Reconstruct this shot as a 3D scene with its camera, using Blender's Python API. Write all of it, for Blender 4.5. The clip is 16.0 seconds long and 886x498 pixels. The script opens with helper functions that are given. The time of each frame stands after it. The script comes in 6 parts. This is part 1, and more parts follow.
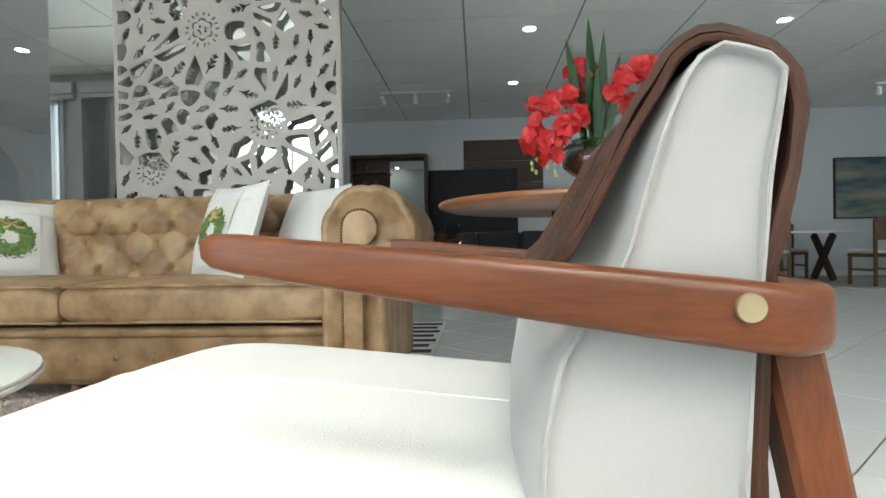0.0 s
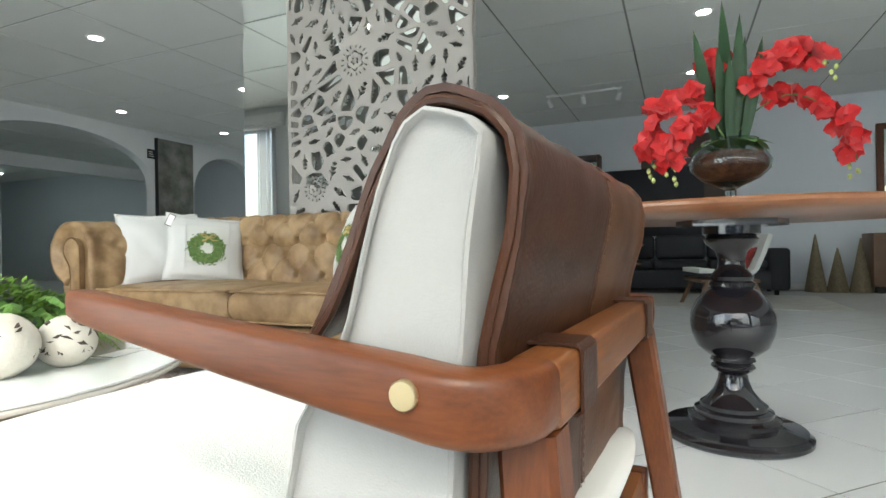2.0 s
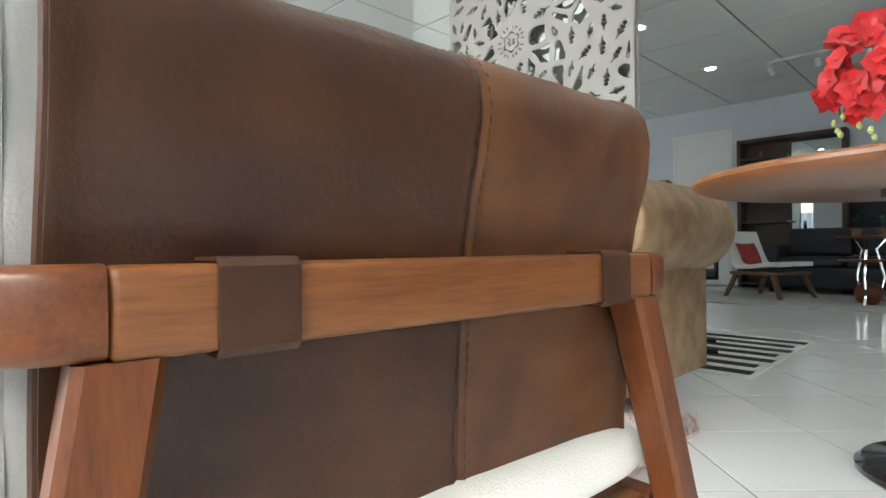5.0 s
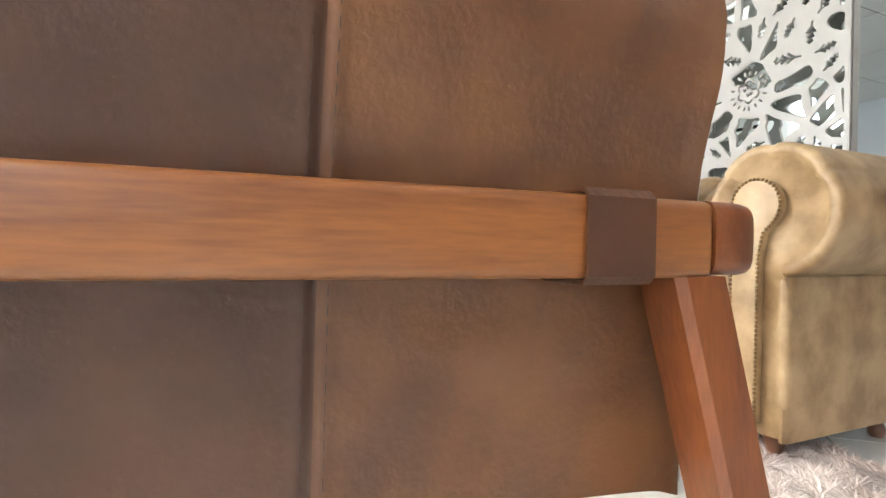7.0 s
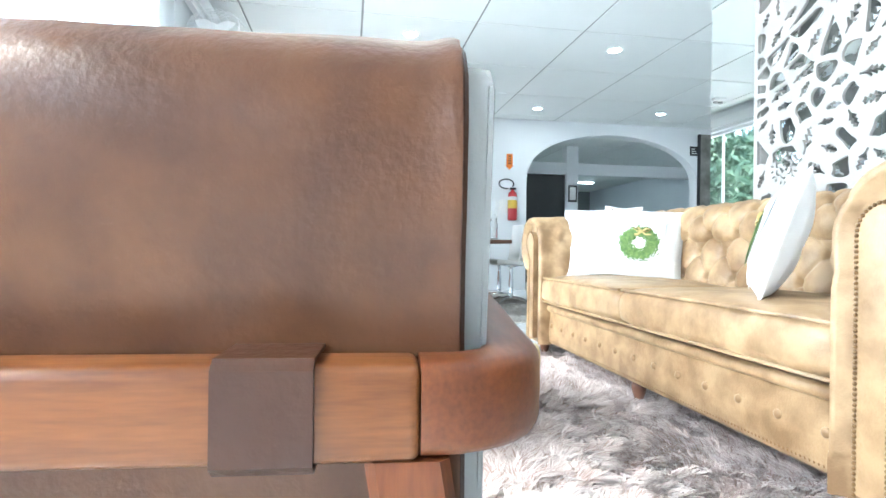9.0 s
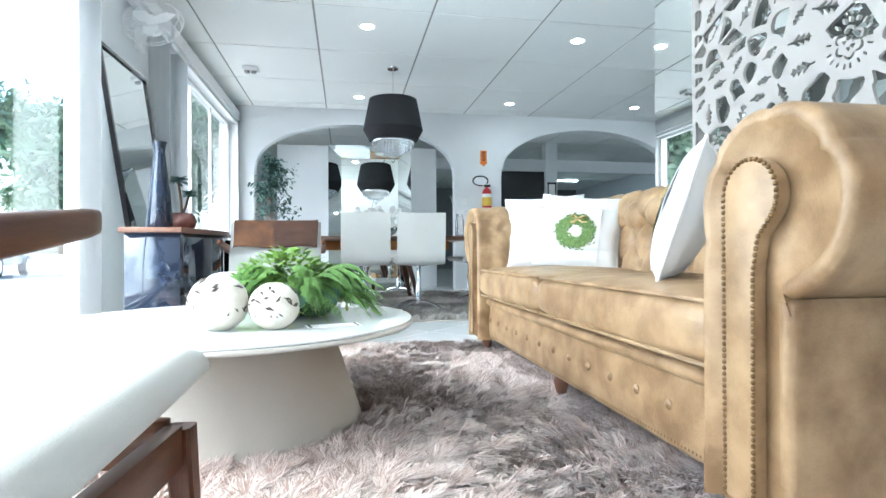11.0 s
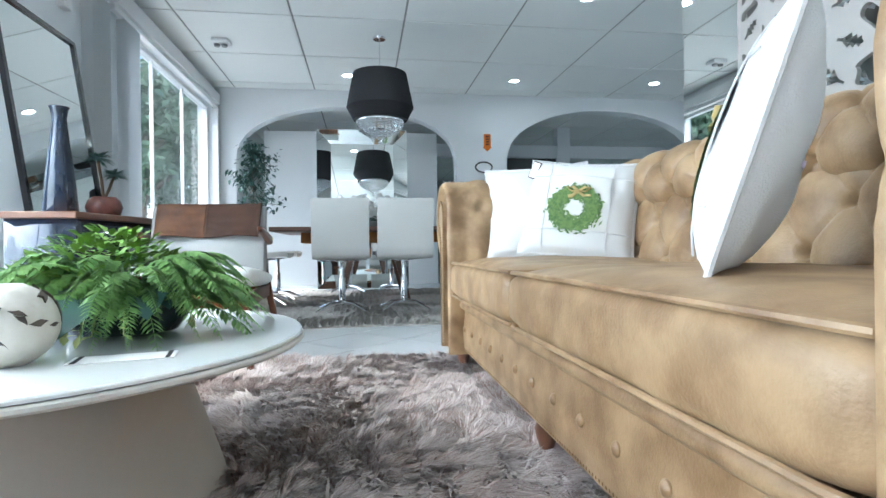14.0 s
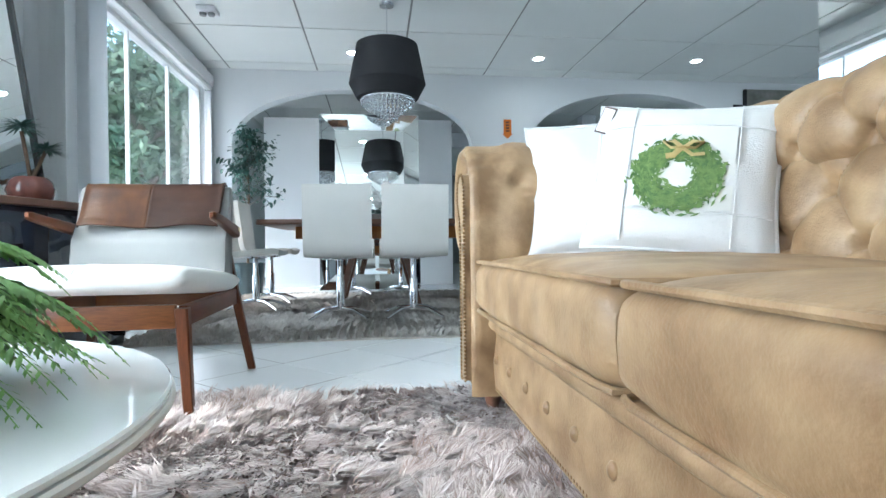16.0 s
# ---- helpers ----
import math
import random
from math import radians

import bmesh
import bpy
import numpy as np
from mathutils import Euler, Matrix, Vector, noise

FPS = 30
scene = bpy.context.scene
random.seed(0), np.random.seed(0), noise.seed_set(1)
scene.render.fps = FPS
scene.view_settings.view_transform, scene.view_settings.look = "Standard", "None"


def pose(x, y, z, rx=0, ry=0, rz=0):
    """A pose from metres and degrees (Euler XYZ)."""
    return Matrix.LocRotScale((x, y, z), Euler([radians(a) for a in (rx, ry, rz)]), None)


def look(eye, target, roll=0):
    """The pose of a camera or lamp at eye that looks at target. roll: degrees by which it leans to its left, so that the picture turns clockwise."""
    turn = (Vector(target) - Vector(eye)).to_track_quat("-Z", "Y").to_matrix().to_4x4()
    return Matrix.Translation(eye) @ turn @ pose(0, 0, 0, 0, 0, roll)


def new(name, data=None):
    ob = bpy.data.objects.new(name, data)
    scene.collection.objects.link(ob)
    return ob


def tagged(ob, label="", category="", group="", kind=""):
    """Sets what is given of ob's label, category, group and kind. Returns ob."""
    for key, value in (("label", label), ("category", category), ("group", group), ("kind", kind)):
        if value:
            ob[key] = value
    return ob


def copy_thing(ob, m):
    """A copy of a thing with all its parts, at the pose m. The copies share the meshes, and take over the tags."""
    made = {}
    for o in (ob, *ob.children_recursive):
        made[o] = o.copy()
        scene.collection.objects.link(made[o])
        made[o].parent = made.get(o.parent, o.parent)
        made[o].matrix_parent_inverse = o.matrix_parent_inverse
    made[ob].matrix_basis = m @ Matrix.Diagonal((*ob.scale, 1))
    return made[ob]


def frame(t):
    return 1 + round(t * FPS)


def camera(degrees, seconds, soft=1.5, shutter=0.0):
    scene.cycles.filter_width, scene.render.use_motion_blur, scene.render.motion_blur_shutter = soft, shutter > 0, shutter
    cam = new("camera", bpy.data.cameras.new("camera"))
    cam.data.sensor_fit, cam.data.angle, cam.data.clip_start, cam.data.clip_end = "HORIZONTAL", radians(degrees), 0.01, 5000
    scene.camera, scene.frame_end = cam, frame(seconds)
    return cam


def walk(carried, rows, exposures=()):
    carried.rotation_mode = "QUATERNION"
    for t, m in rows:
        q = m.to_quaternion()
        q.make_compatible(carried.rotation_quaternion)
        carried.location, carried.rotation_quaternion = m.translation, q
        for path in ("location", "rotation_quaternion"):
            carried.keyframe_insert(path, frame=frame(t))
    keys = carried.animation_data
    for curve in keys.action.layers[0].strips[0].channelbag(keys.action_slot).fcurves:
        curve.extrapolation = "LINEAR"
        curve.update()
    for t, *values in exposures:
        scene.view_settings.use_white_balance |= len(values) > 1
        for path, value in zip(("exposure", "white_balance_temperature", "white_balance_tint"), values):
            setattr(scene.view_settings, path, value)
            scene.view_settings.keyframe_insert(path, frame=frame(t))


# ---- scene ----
cam = camera(78.3, 16.0)
PATH = [
    (0, (0.163, 0.081, 0.676), (0.035, 2.077, 0.658), -1.0),
    (0.5, (0.245, 0.08, 0.694), (-0.016, 2.063, 0.677), -1.0),
    (1, (0.348, 0.13, 0.713), (-0.131, 2.072, 0.702), -1.0),
    (1.5, (0.421, 0.147, 0.726), (-0.193, 2.05, 0.721), -1.0),
    (2, (0.491, 0.148, 0.72), (-0.302, 1.984, 0.72), -0.9),
    (2.5, (0.574, 0.143, 0.722), (-0.413, 1.883, 0.726), -0.8),
    (3, (0.634, 0.198, 0.725), (-0.515, 1.835, 0.733), -0.7),
    (3.5, (0.678, 0.253, 0.725), (-0.613, 1.78, 0.735), -0.6),
    (4, (0.714, 0.275, 0.708), (-0.647, 1.741, 0.715), -0.6),
    (4.2, (0.717, 0.304, 0.697), (-0.653, 1.761, 0.703), -0.6),
    (6.5, (0.695, 0.667, 0.6), (-0.998, 1.748, 0.597), 0.3),
    (7, (0.687, 0.716, 0.612), (-1.123, 1.587, 0.608), 1.0),
    (7.5, (0.695, 0.759, 0.628), (-1.186, 1.466, 0.606), 1.3),
    (8, (0.686, 0.816, 0.647), (-1.249, 1.36, 0.65), 1.0),
    (8.5, (0.718, 0.893, 0.68), (-1.239, 1.308, 0.681), 0.8),
    (9, (0.715, 0.98, 0.7), (-1.256, 1.32, 0.699), 0.7),
    (9.5, (0.718, 1.056, 0.697), (-1.254, 1.389, 0.697), 0.5),
    (10, (0.699, 1.178, 0.684), (-1.274, 1.51, 0.683), 0.4),
    (10.2, (0.688, 1.221, 0.671), (-1.284, 1.553, 0.676), 0.2),
    (12.3, (0.43, 1.55, 0.632), (-1.535, 1.925, 0.627), -0.6),
    (12.5, (0.375, 1.572, 0.635), (-1.594, 1.923, 0.63), -0.7),
    (13, (0.233, 1.627, 0.617), (-1.743, 1.934, 0.615), -0.6),
    (13.5, (0.066, 1.72, 0.601), (-1.912, 2.02, 0.596), -0.7),
    (14, (-0.077, 1.762, 0.599), (-2.055, 2.052, 0.593), -0.7),
    (14.5, (-0.243, 1.784, 0.583), (-2.227, 2.037, 0.575), -0.8),
    (15, (-0.455, 1.789, 0.571), (-2.44, 2.029, 0.563), -0.8),
    (15.5, (-0.662, 1.817, 0.56), (-2.648, 2.058, 0.549), -0.8),
    (16, (-0.853, 1.853, 0.578), (-2.839, 2.093, 0.568), -0.6),
]
walk(cam, [(t, look(eye, target, roll)) for t, eye, target, roll in PATH],
     [(0, -0.36, 6500, 0), (2.0, -0.22, 6500, 0), (4.0, -0.05, 6300, 0), (6.5, 0.5, 6800, 6), (7.5, 0.95, 6400, 2), (8.5, 1.35, 5700, 0), (9.5, 1.3, 5600, 0), (10.2, 1.2, 5700, 0), (12.4, 0.38, 5450, 0), (16, 0.5, 5500, 0)])

# ---- light ----
def daylight():
    world = bpy.data.worlds.new("overcast_sky")
    scene.world = world
    world.use_nodes = True
    nt = world.node_tree
    sky = nt.nodes.new("ShaderNodeTexSky")
    sky.sky_type = "NISHITA"
    sky.sun_disc = False
    sky.sun_elevation, sky.sun_rotation = radians(52), radians(160)
    sky.dust_density, sky.air_density = 4.0, 1.0
    nt.links.new(sky.outputs[0], nt.nodes["Background"].inputs[0])
    nt.nodes["Background"].inputs[1].default_value = 0.6
    sun = new("sun", bpy.data.lights.new("sun", "SUN"))
    sun.data.energy, sun.data.angle, sun.data.color = 1.2, radians(15), (1.0, 0.96, 0.9)
    sun.matrix_world = look((3, -14, 18), (0, 0, 0))


def window_lamp(x0, x1, z0, z1, y, power):
    lamp = new("window_daylight", bpy.data.lights.new("window_daylight", "AREA"))
    lamp.data.shape, lamp.data.size, lamp.data.size_y = "RECTANGLE", x1 - x0, z1 - z0
    lamp.data.energy, lamp.data.color = power, (0.95, 0.98, 1.0)
    lamp.matrix_world = look(((x0 + x1) / 2, y, (z0 + z1) / 2), ((x0 + x1) / 2, y + 1, (z0 + z1) / 2))


daylight()
window_lamp(-2.9, -0.7, 0.25, 2.4, -0.62, 72)
window_lamp(3.7, 8.6, 0.25, 2.4, -0.62, 18)

# ---- materials ----
def mat(name, color, rough=0.5, metal=0.0, spot=0.12, spot_scale=6.0, grain=0.05, grain_scale=60.0, bump=0.05, bump_scale=120.0,
        tint=None, coat=0.0, stretch=(1, 1, 1), sheen=0.0, rand=0.0, spec=0.5, island=0.0):
    """A surface with two scales of variation (spots and grain) and a fine relief."""
    m = bpy.data.materials.new(name)
    m.use_nodes = True
    nt = m.node_tree
    bsdf = nt.nodes["Principled BSDF"]
    bsdf.inputs["Roughness"].default_value = rough
    bsdf.inputs["Metallic"].default_value = metal
    bsdf.inputs["Specular IOR Level"].default_value = spec
    bsdf.inputs["Coat Weight"].default_value = coat
    bsdf.inputs["Coat Roughness"].default_value = 0.08
    bsdf.inputs["Sheen Weight"].default_value = sheen
    tc = nt.nodes.new("ShaderNodeTexCoord")
    mp = nt.nodes.new("ShaderNodeMapping")
    mp.inputs["Scale"].default_value = stretch
    nt.links.new(tc.outputs["Object"], mp.inputs[0])

    def noise_node(scale, detail):
        n = nt.nodes.new("ShaderNodeTexNoise")
        n.inputs["Scale"].default_value, n.inputs["Detail"].default_value = scale, detail
        nt.links.new(mp.outputs[0], n.inputs["Vector"])
        return n.outputs["Fac"]

    dark = tint or tuple(c * 0.6 for c in color)
    big, fine = noise_node(spot_scale, 5), noise_node(grain_scale, 3)
    ramp = nt.nodes.new("ShaderNodeMapRange")
    ramp.inputs[1].default_value, ramp.inputs[2].default_value = 0.35, 0.68
    nt.links.new(big, ramp.inputs[0])
    mul = nt.nodes.new("ShaderNodeMath")
    mul.operation = "MULTIPLY"
    mul.inputs[1].default_value = spot
    nt.links.new(ramp.outputs[0], mul.inputs[0])
    mad = nt.nodes.new("ShaderNodeMath")
    mad.operation = "MULTIPLY_ADD"
    mad.inputs[1].default_value = grain
    nt.links.new(fine, mad.inputs[0])
    nt.links.new(mul.outputs[0], mad.inputs[2])
    fac = mad.outputs[0]
    if rand:
        info = nt.nodes.new("ShaderNodeObjectInfo")
        more = nt.nodes.new("ShaderNodeMath")
        more.operation = "MULTIPLY_ADD"
        more.inputs[1].default_value = rand
        nt.links.new(info.outputs["Random"], more.inputs[0])
        nt.links.new(fac, more.inputs[2])
        fac = more.outputs[0]
    if island:
        geo = nt.nodes.new("ShaderNodeNewGeometry")
        more = nt.nodes.new("ShaderNodeMath")
        more.operation = "MULTIPLY_ADD"
        more.inputs[1].default_value = island
        nt.links.new(geo.outputs["Random Per Island"], more.inputs[0])
        nt.links.new(fac, more.inputs[2])
        fac = more.outputs[0]
    mix = nt.nodes.new("ShaderNodeMix")
    mix.data_type = "RGBA"
    mix.inputs["A"].default_value, mix.inputs["B"].default_value = (*color, 1), (*dark, 1)
    nt.links.new(fac, mix.inputs["Factor"])
    nt.links.new(mix.outputs["Result"], bsdf.inputs["Base Color"])
    if bump:
        b = nt.nodes.new("ShaderNodeBump")
        b.inputs["Strength"].default_value, b.inputs["Distance"].default_value = bump, 0.01
        nt.links.new(noise_node(bump_scale, 4), b.inputs["Height"])
        nt.links.new(b.outputs[0], bsdf.inputs["Normal"])
    return m


def glass(name, color=(1, 1, 1), rough=0.0):
    m = bpy.data.materials.new(name)
    m.use_nodes = True
    b = m.node_tree.nodes["Principled BSDF"]
    b.inputs["Base Color"].default_value = (*color, 1)
    b.inputs["Transmission Weight"].default_value, b.inputs["Roughness"].default_value, b.inputs["IOR"].default_value = 1.0, rough, 1.45
    return m


def glow(name, color, power):
    m = bpy.data.materials.new(name)
    m.use_nodes = True
    b = m.node_tree.nodes["Principled BSDF"]
    b.inputs["Base Color"].default_value = (*color, 1)
    b.inputs["Emission Color"].default_value, b.inputs["Emission Strength"].default_value = (*color, 1), power
    return m


M_WALL = mat("white_wall_paint", (0.78, 0.8, 0.82), 0.7, spot=0.05, spot_scale=1.5, bump=0.06, bump_scale=90)
M_BACKWALL = mat("pale_blue_wall_paint", (0.68, 0.72, 0.78), 0.7, spot=0.05, spot_scale=1.5, bump=0.06, bump_scale=90)
M_CEIL = mat("ceiling_panel", (0.84, 0.86, 0.85), 0.8, spot=0.08, spot_scale=0.9, bump=0.1, bump_scale=200)
M_GRID = mat("ceiling_grid_metal", (0.3, 0.31, 0.3), 0.6, spot=0.1)
M_TILE = mat("white_floor_tile", (0.8, 0.82, 0.83), 0.16, spot=0.1, spot_scale=2.0, tint=(0.6, 0.63, 0.63), bump=0.01, bump_scale=8, rand=0.25)
M_GROUT = mat("dark_grout", (0.22, 0.22, 0.2), 0.85, spot=0.3)
M_MIRROR = mat("mirror_silver", (0.86, 0.9, 0.89), 0.015, 1.0, spot=0, grain=0, bump=0)
M_MIRROR_DIM = mat("grey_mirror", (0.62, 0.66, 0.66), 0.02, 1.0, spot=0, grain=0, bump=0)
M_PANEL = mat("taupe_lacquered_fretwork", (0.34, 0.32, 0.30), 0.35, spot=0.06, spot_scale=2)
M_LEATHER = mat("tan_sofa_leather", (0.37, 0.25, 0.135), 0.44, spot=1.0, spot_scale=9, tint=(0.18, 0.105, 0.047), grain=0.25, grain_scale=30, bump=0.16, bump_scale=160)
M_BROWN = mat("brown_chair_leather", (0.026, 0.0102, 0.0059), 0.38, spot=0.75, spot_scale=8, tint=(0.055, 0.0212, 0.0098), grain=0.3, grain_scale=25, bump=0.09, bump_scale=180, spec=0.32)
M_TAN = mat("tan_chair_leather", (0.044, 0.0175, 0.0093), 0.37, spot=0.9, spot_scale=11, tint=(0.098, 0.041, 0.0165), grain=0.4, grain_scale=45, bump=0.1, bump_scale=180, spec=0.32)
M_WOOD = mat("reddish_brown_varnished_wood", (0.15, 0.045, 0.011), 0.38, spot=0.35, spot_scale=45, tint=(0.05, 0.014, 0.006), grain=0.8, grain_scale=330, bump=0.05, bump_scale=90, coat=0.04, spec=0.35, stretch=(0.1, 1, 1))
M_WOODY = mat("reddish_brown_varnished_wood_cross", (0.205, 0.077, 0.021), 0.36, spot=0.35, spot_scale=45, tint=(0.06, 0.018, 0.007), grain=0.8, grain_scale=330, bump=0.06, bump_scale=90, coat=0.04, spec=0.35, stretch=(1, 0.1, 1))
M_WOODZ = mat("reddish_brown_varnished_wood_upright", (0.15, 0.045, 0.011), 0.38, spot=0.35, spot_scale=45, tint=(0.05, 0.014, 0.006), grain=0.8, grain_scale=330, bump=0.05, bump_scale=90, coat=0.04, spec=0.35, stretch=(1, 1, 0.1))
M_WHITE = mat("white_upholstery", (0.64, 0.65, 0.63), 0.75, spot=0.08, spot_scale=5, bump=0.25, bump_scale=420, sheen=0.3)
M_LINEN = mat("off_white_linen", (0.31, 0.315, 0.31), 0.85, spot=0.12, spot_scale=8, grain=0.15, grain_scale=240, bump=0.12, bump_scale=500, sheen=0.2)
M_PILLOW = mat("white_pillow_cotton", (0.62, 0.615, 0.605), 0.85, spot=0.08, spot_scale=8, bump=0.3, bump_scale=300, sheen=0.2)
M_GREYLEATHER = mat("light_grey_leatherette", (0.66, 0.65, 0.62), 0.5, spot=0.08, spot_scale=5, bump=0.1, bump_scale=250)
M_TABLEWHITE = mat("white_glossy_glass_top", (0.76, 0.79, 0.78), 0.06, spot=0.03, spot_scale=2, bump=0.0, coat=0.5)
M_CONCRETE = mat("beige_lacquered_base", (0.5, 0.47, 0.42), 0.55, spot=0.15, spot_scale=4, bump=0.05)
M_RUG = mat("shaggy_pinkish_beige_rug", (0.92, 0.84, 0.80), 0.9, spot=0.35, spot_scale=7, tint=(0.36, 0.255, 0.215), grain=0.2, grain_scale=40, island=0.75, bump=0, sheen=0.3)
M_RUG2 = mat("shaggy_grey_beige_rug", (0.82, 0.78, 0.73), 0.9, spot=0.4, spot_scale=5, tint=(0.36, 0.32, 0.28), grain=0.2, grain_scale=40, island=0.45, bump=0, sheen=0.3)
M_BLACK = mat("black_gloss_lacquer", (0.012, 0.011, 0.014), 0.06, spot=0.1, bump=0, coat=0.6)
M_DARK = mat("black_fabric", (0.02, 0.021, 0.026), 0.7, spot=0.2, bump=0.2, bump_scale=200)
M_BRASS = mat("brushed_brass", (0.6, 0.5, 0.3), 0.32, 1.0, spot=0.15, spot_scale=30)
M_NAIL = mat("antique_bronze_nail", (0.22, 0.14, 0.07), 0.35, 1.0, spot=0.2)
M_CHROME = mat("chrome", (0.75, 0.76, 0.78), 0.08, 1.0, spot=0, grain=0, bump=0)
M_FRAME = mat("white_window_frame", (0.82, 0.83, 0.84), 0.4, spot=0.04, bump=0)
M_GLASS = glass("clear_glass")
M_LEGWOOD = mat("dark_turned_wood", (0.13, 0.055, 0.03), 0.35, spot=0.4, spot_scale=12, coat=0.2)
M_LAMP = glow("downlight_disc", (1.0, 0.99, 0.95), 70.0)

# ---- mesh helpers ----
def part(name, bm, material, parent=None, label="", smooth=40, at=None):
    """Links a bmesh as one mesh object, under a thing or a part."""
    me = bpy.data.meshes.new(name)
    bm.normal_update()
    bm.to_mesh(me)
    bm.free()
    for m in (material if isinstance(material, (list, tuple)) else [material]):
        me.materials.append(m)
    if smooth:
        me.polygons.foreach_set("use_smooth", [True] * len(me.polygons))
        me.set_sharp_from_angle(angle=radians(smooth))
    ob = new(name, me)
    if parent is not None:
        ob.parent = parent
    if at is not None:
        ob.matrix_local = at
    if label:
        ob["label"] = label
    return ob


def thing(name, m, label, category, group="", kind=""):
    ob = new(name)
    ob.empty_display_size = 0.1
    ob.matrix_world = m
    return tagged(ob, label, category, group, kind)


def box(bm, x0, x1, y0, y1, z0, z1, bevel=0.0, seg=2, m=None):
    v = bmesh.ops.create_cube(bm, size=1.0)["verts"]
    bmesh.ops.transform(bm, matrix=Matrix.Translation(((x0 + x1) / 2, (y0 + y1) / 2, (z0 + z1) / 2)) @ Matrix.Diagonal((x1 - x0, y1 - y0, z1 - z0, 1)), verts=v)
    if bevel:
        e = list({e for q in v for e in q.link_edges})
        r = bmesh.ops.bevel(bm, geom=e, offset=bevel, segments=seg, affect="EDGES", profile=0.5, clamp_overlap=True)
        v = list({q for f in r["faces"] for q in f.verts} | {q for q in v if q.is_valid})
    if m is not None:
        bmesh.ops.transform(bm, matrix=m, verts=v)
    return bm


def boxed(*a, **k):
    return box(bmesh.new(), *a, **k)


def lathe(bm, profile, seg=32, m=None, squash=1.0):
    """A turned form from (radius, z) pairs, from bottom to top."""
    rings = []
    for r, z in profile:
        if r < 1e-5:
            rings.append([bm.verts.new((0, 0, z))])
        else:
            rings.append([bm.verts.new((r * math.cos(2 * math.pi * k / seg), squash * r * math.sin(2 * math.pi * k / seg), z)) for k in range(seg)])
    for a, b in zip(rings, rings[1:]):
        for k in range(seg):
            n = (k + 1) % seg
            if len(a) == 1 and len(b) > 1:
                bm.faces.new((a[0], b[n], b[k]))
            elif len(b) == 1 and len(a) > 1:
                bm.faces.new((a[k], a[n], b[0]))
            elif len(a) > 1:
                bm.faces.new((a[k], a[n], b[n], b[k]))
    for ring, flip in ((rings[0], True), (rings[-1], False)):
        if len(ring) > 2:
            bm.faces.new(ring[::-1] if flip else ring)
    if m is not None:
        bmesh.ops.transform(bm, matrix=m, verts=[v for r in rings for v in r])
    return bm


def lathed(profile, seg=32, m=None, squash=1.0):
    return lathe(bmesh.new(), profile, seg, m, squash)


def tube(bm, pts, radius, seg=8, closed=False, flat=1.0):
    """A round bar along points; radius may be a list."""
    pts = [Vector(p) for p in pts]
    rad = radius if isinstance(radius, (list, tuple)) else [radius] * len(pts)
    rings, side = [], None
    for i, p in enumerate(pts):
        if closed:
            d = pts[(i + 1) % len(pts)] - pts[i - 1]
        else:
            d = pts[min(i + 1, len(pts) - 1)] - pts[max(i - 1, 0)]
        d = d.normalized() if d.length > 1e-9 else Vector((0, 0, 1))
        if side is None:
            side = d.orthogonal().normalized()
        side = (side - d * side.dot(d)).normalized()
        up = d.cross(side)
        rings.append([bm.verts.new(p + rad[i] * (math.cos(2 * math.pi * k / seg) * side + flat * math.sin(2 * math.pi * k / seg) * up)) for k in range(seg)])
    pairs = list(zip(rings, rings[1:])) + ([(rings[-1], rings[0])] if closed else [])
    for a, b in pairs:
        for k in range(seg):
            n = (k + 1) % seg
            bm.faces.new((a[k], a[n], b[n], b[k]))
    if not closed:
        bm.faces.new(rings[0][::-1])
        bm.faces.new(rings[-1])
    return bm


def sheet(bm, fn, nu, nv, wrap_u=False, wrap_v=False):
    """A surface from fn(u, v) with u and v in 0..1."""
    cu, cv = nu if wrap_u else nu + 1, nv if wrap_v else nv + 1
    g = [[bm.verts.new(fn(i / nu, j / nv)) for j in range(cv)] for i in range(cu)]
    for i in range(nu):
        for j in range(nv):
            bm.faces.new((g[i][j], g[(i + 1) % cu][j], g[(i + 1) % cu][(j + 1) % cv], g[i][(j + 1) % cv]))
    return g


def loft(bm, sections, cap=True):
    """Joins closed outlines of equal count."""
    rings = [[bm.verts.new(p) for p in s] for s in sections]
    n = len(rings[0])
    for a, b in zip(rings, rings[1:]):
        for k in range(n):
            q = (k + 1) % n
            bm.faces.new((a[k], a[q], b[q], b[k]))
    if cap:
        bm.faces.new(rings[0][::-1])
        bm.faces.new(rings[-1])
    bmesh.ops.recalc_face_normals(bm, faces=bm.faces[:])
    return bm


def prism(outline, y0, y1, axis="y", bevel=0.0, seg=2):
    """An outline of (a, b) pairs pushed through from y0 to y1."""
    bm = bmesh.new()
    put = {"y": lambda a, b, t: (a, t, b), "x": lambda a, b, t: (t, a, b), "z": lambda a, b, t: (a, b, t)}[axis]
    loft(bm, [[put(a, b, y0) for a, b in outline], [put(a, b, y1) for a, b in outline]])
    if bevel:
        bmesh.ops.bevel(bm, geom=bm.edges[:], offset=bevel, segments=seg, affect="EDGES", profile=0.5, clamp_overlap=True)
    return bm


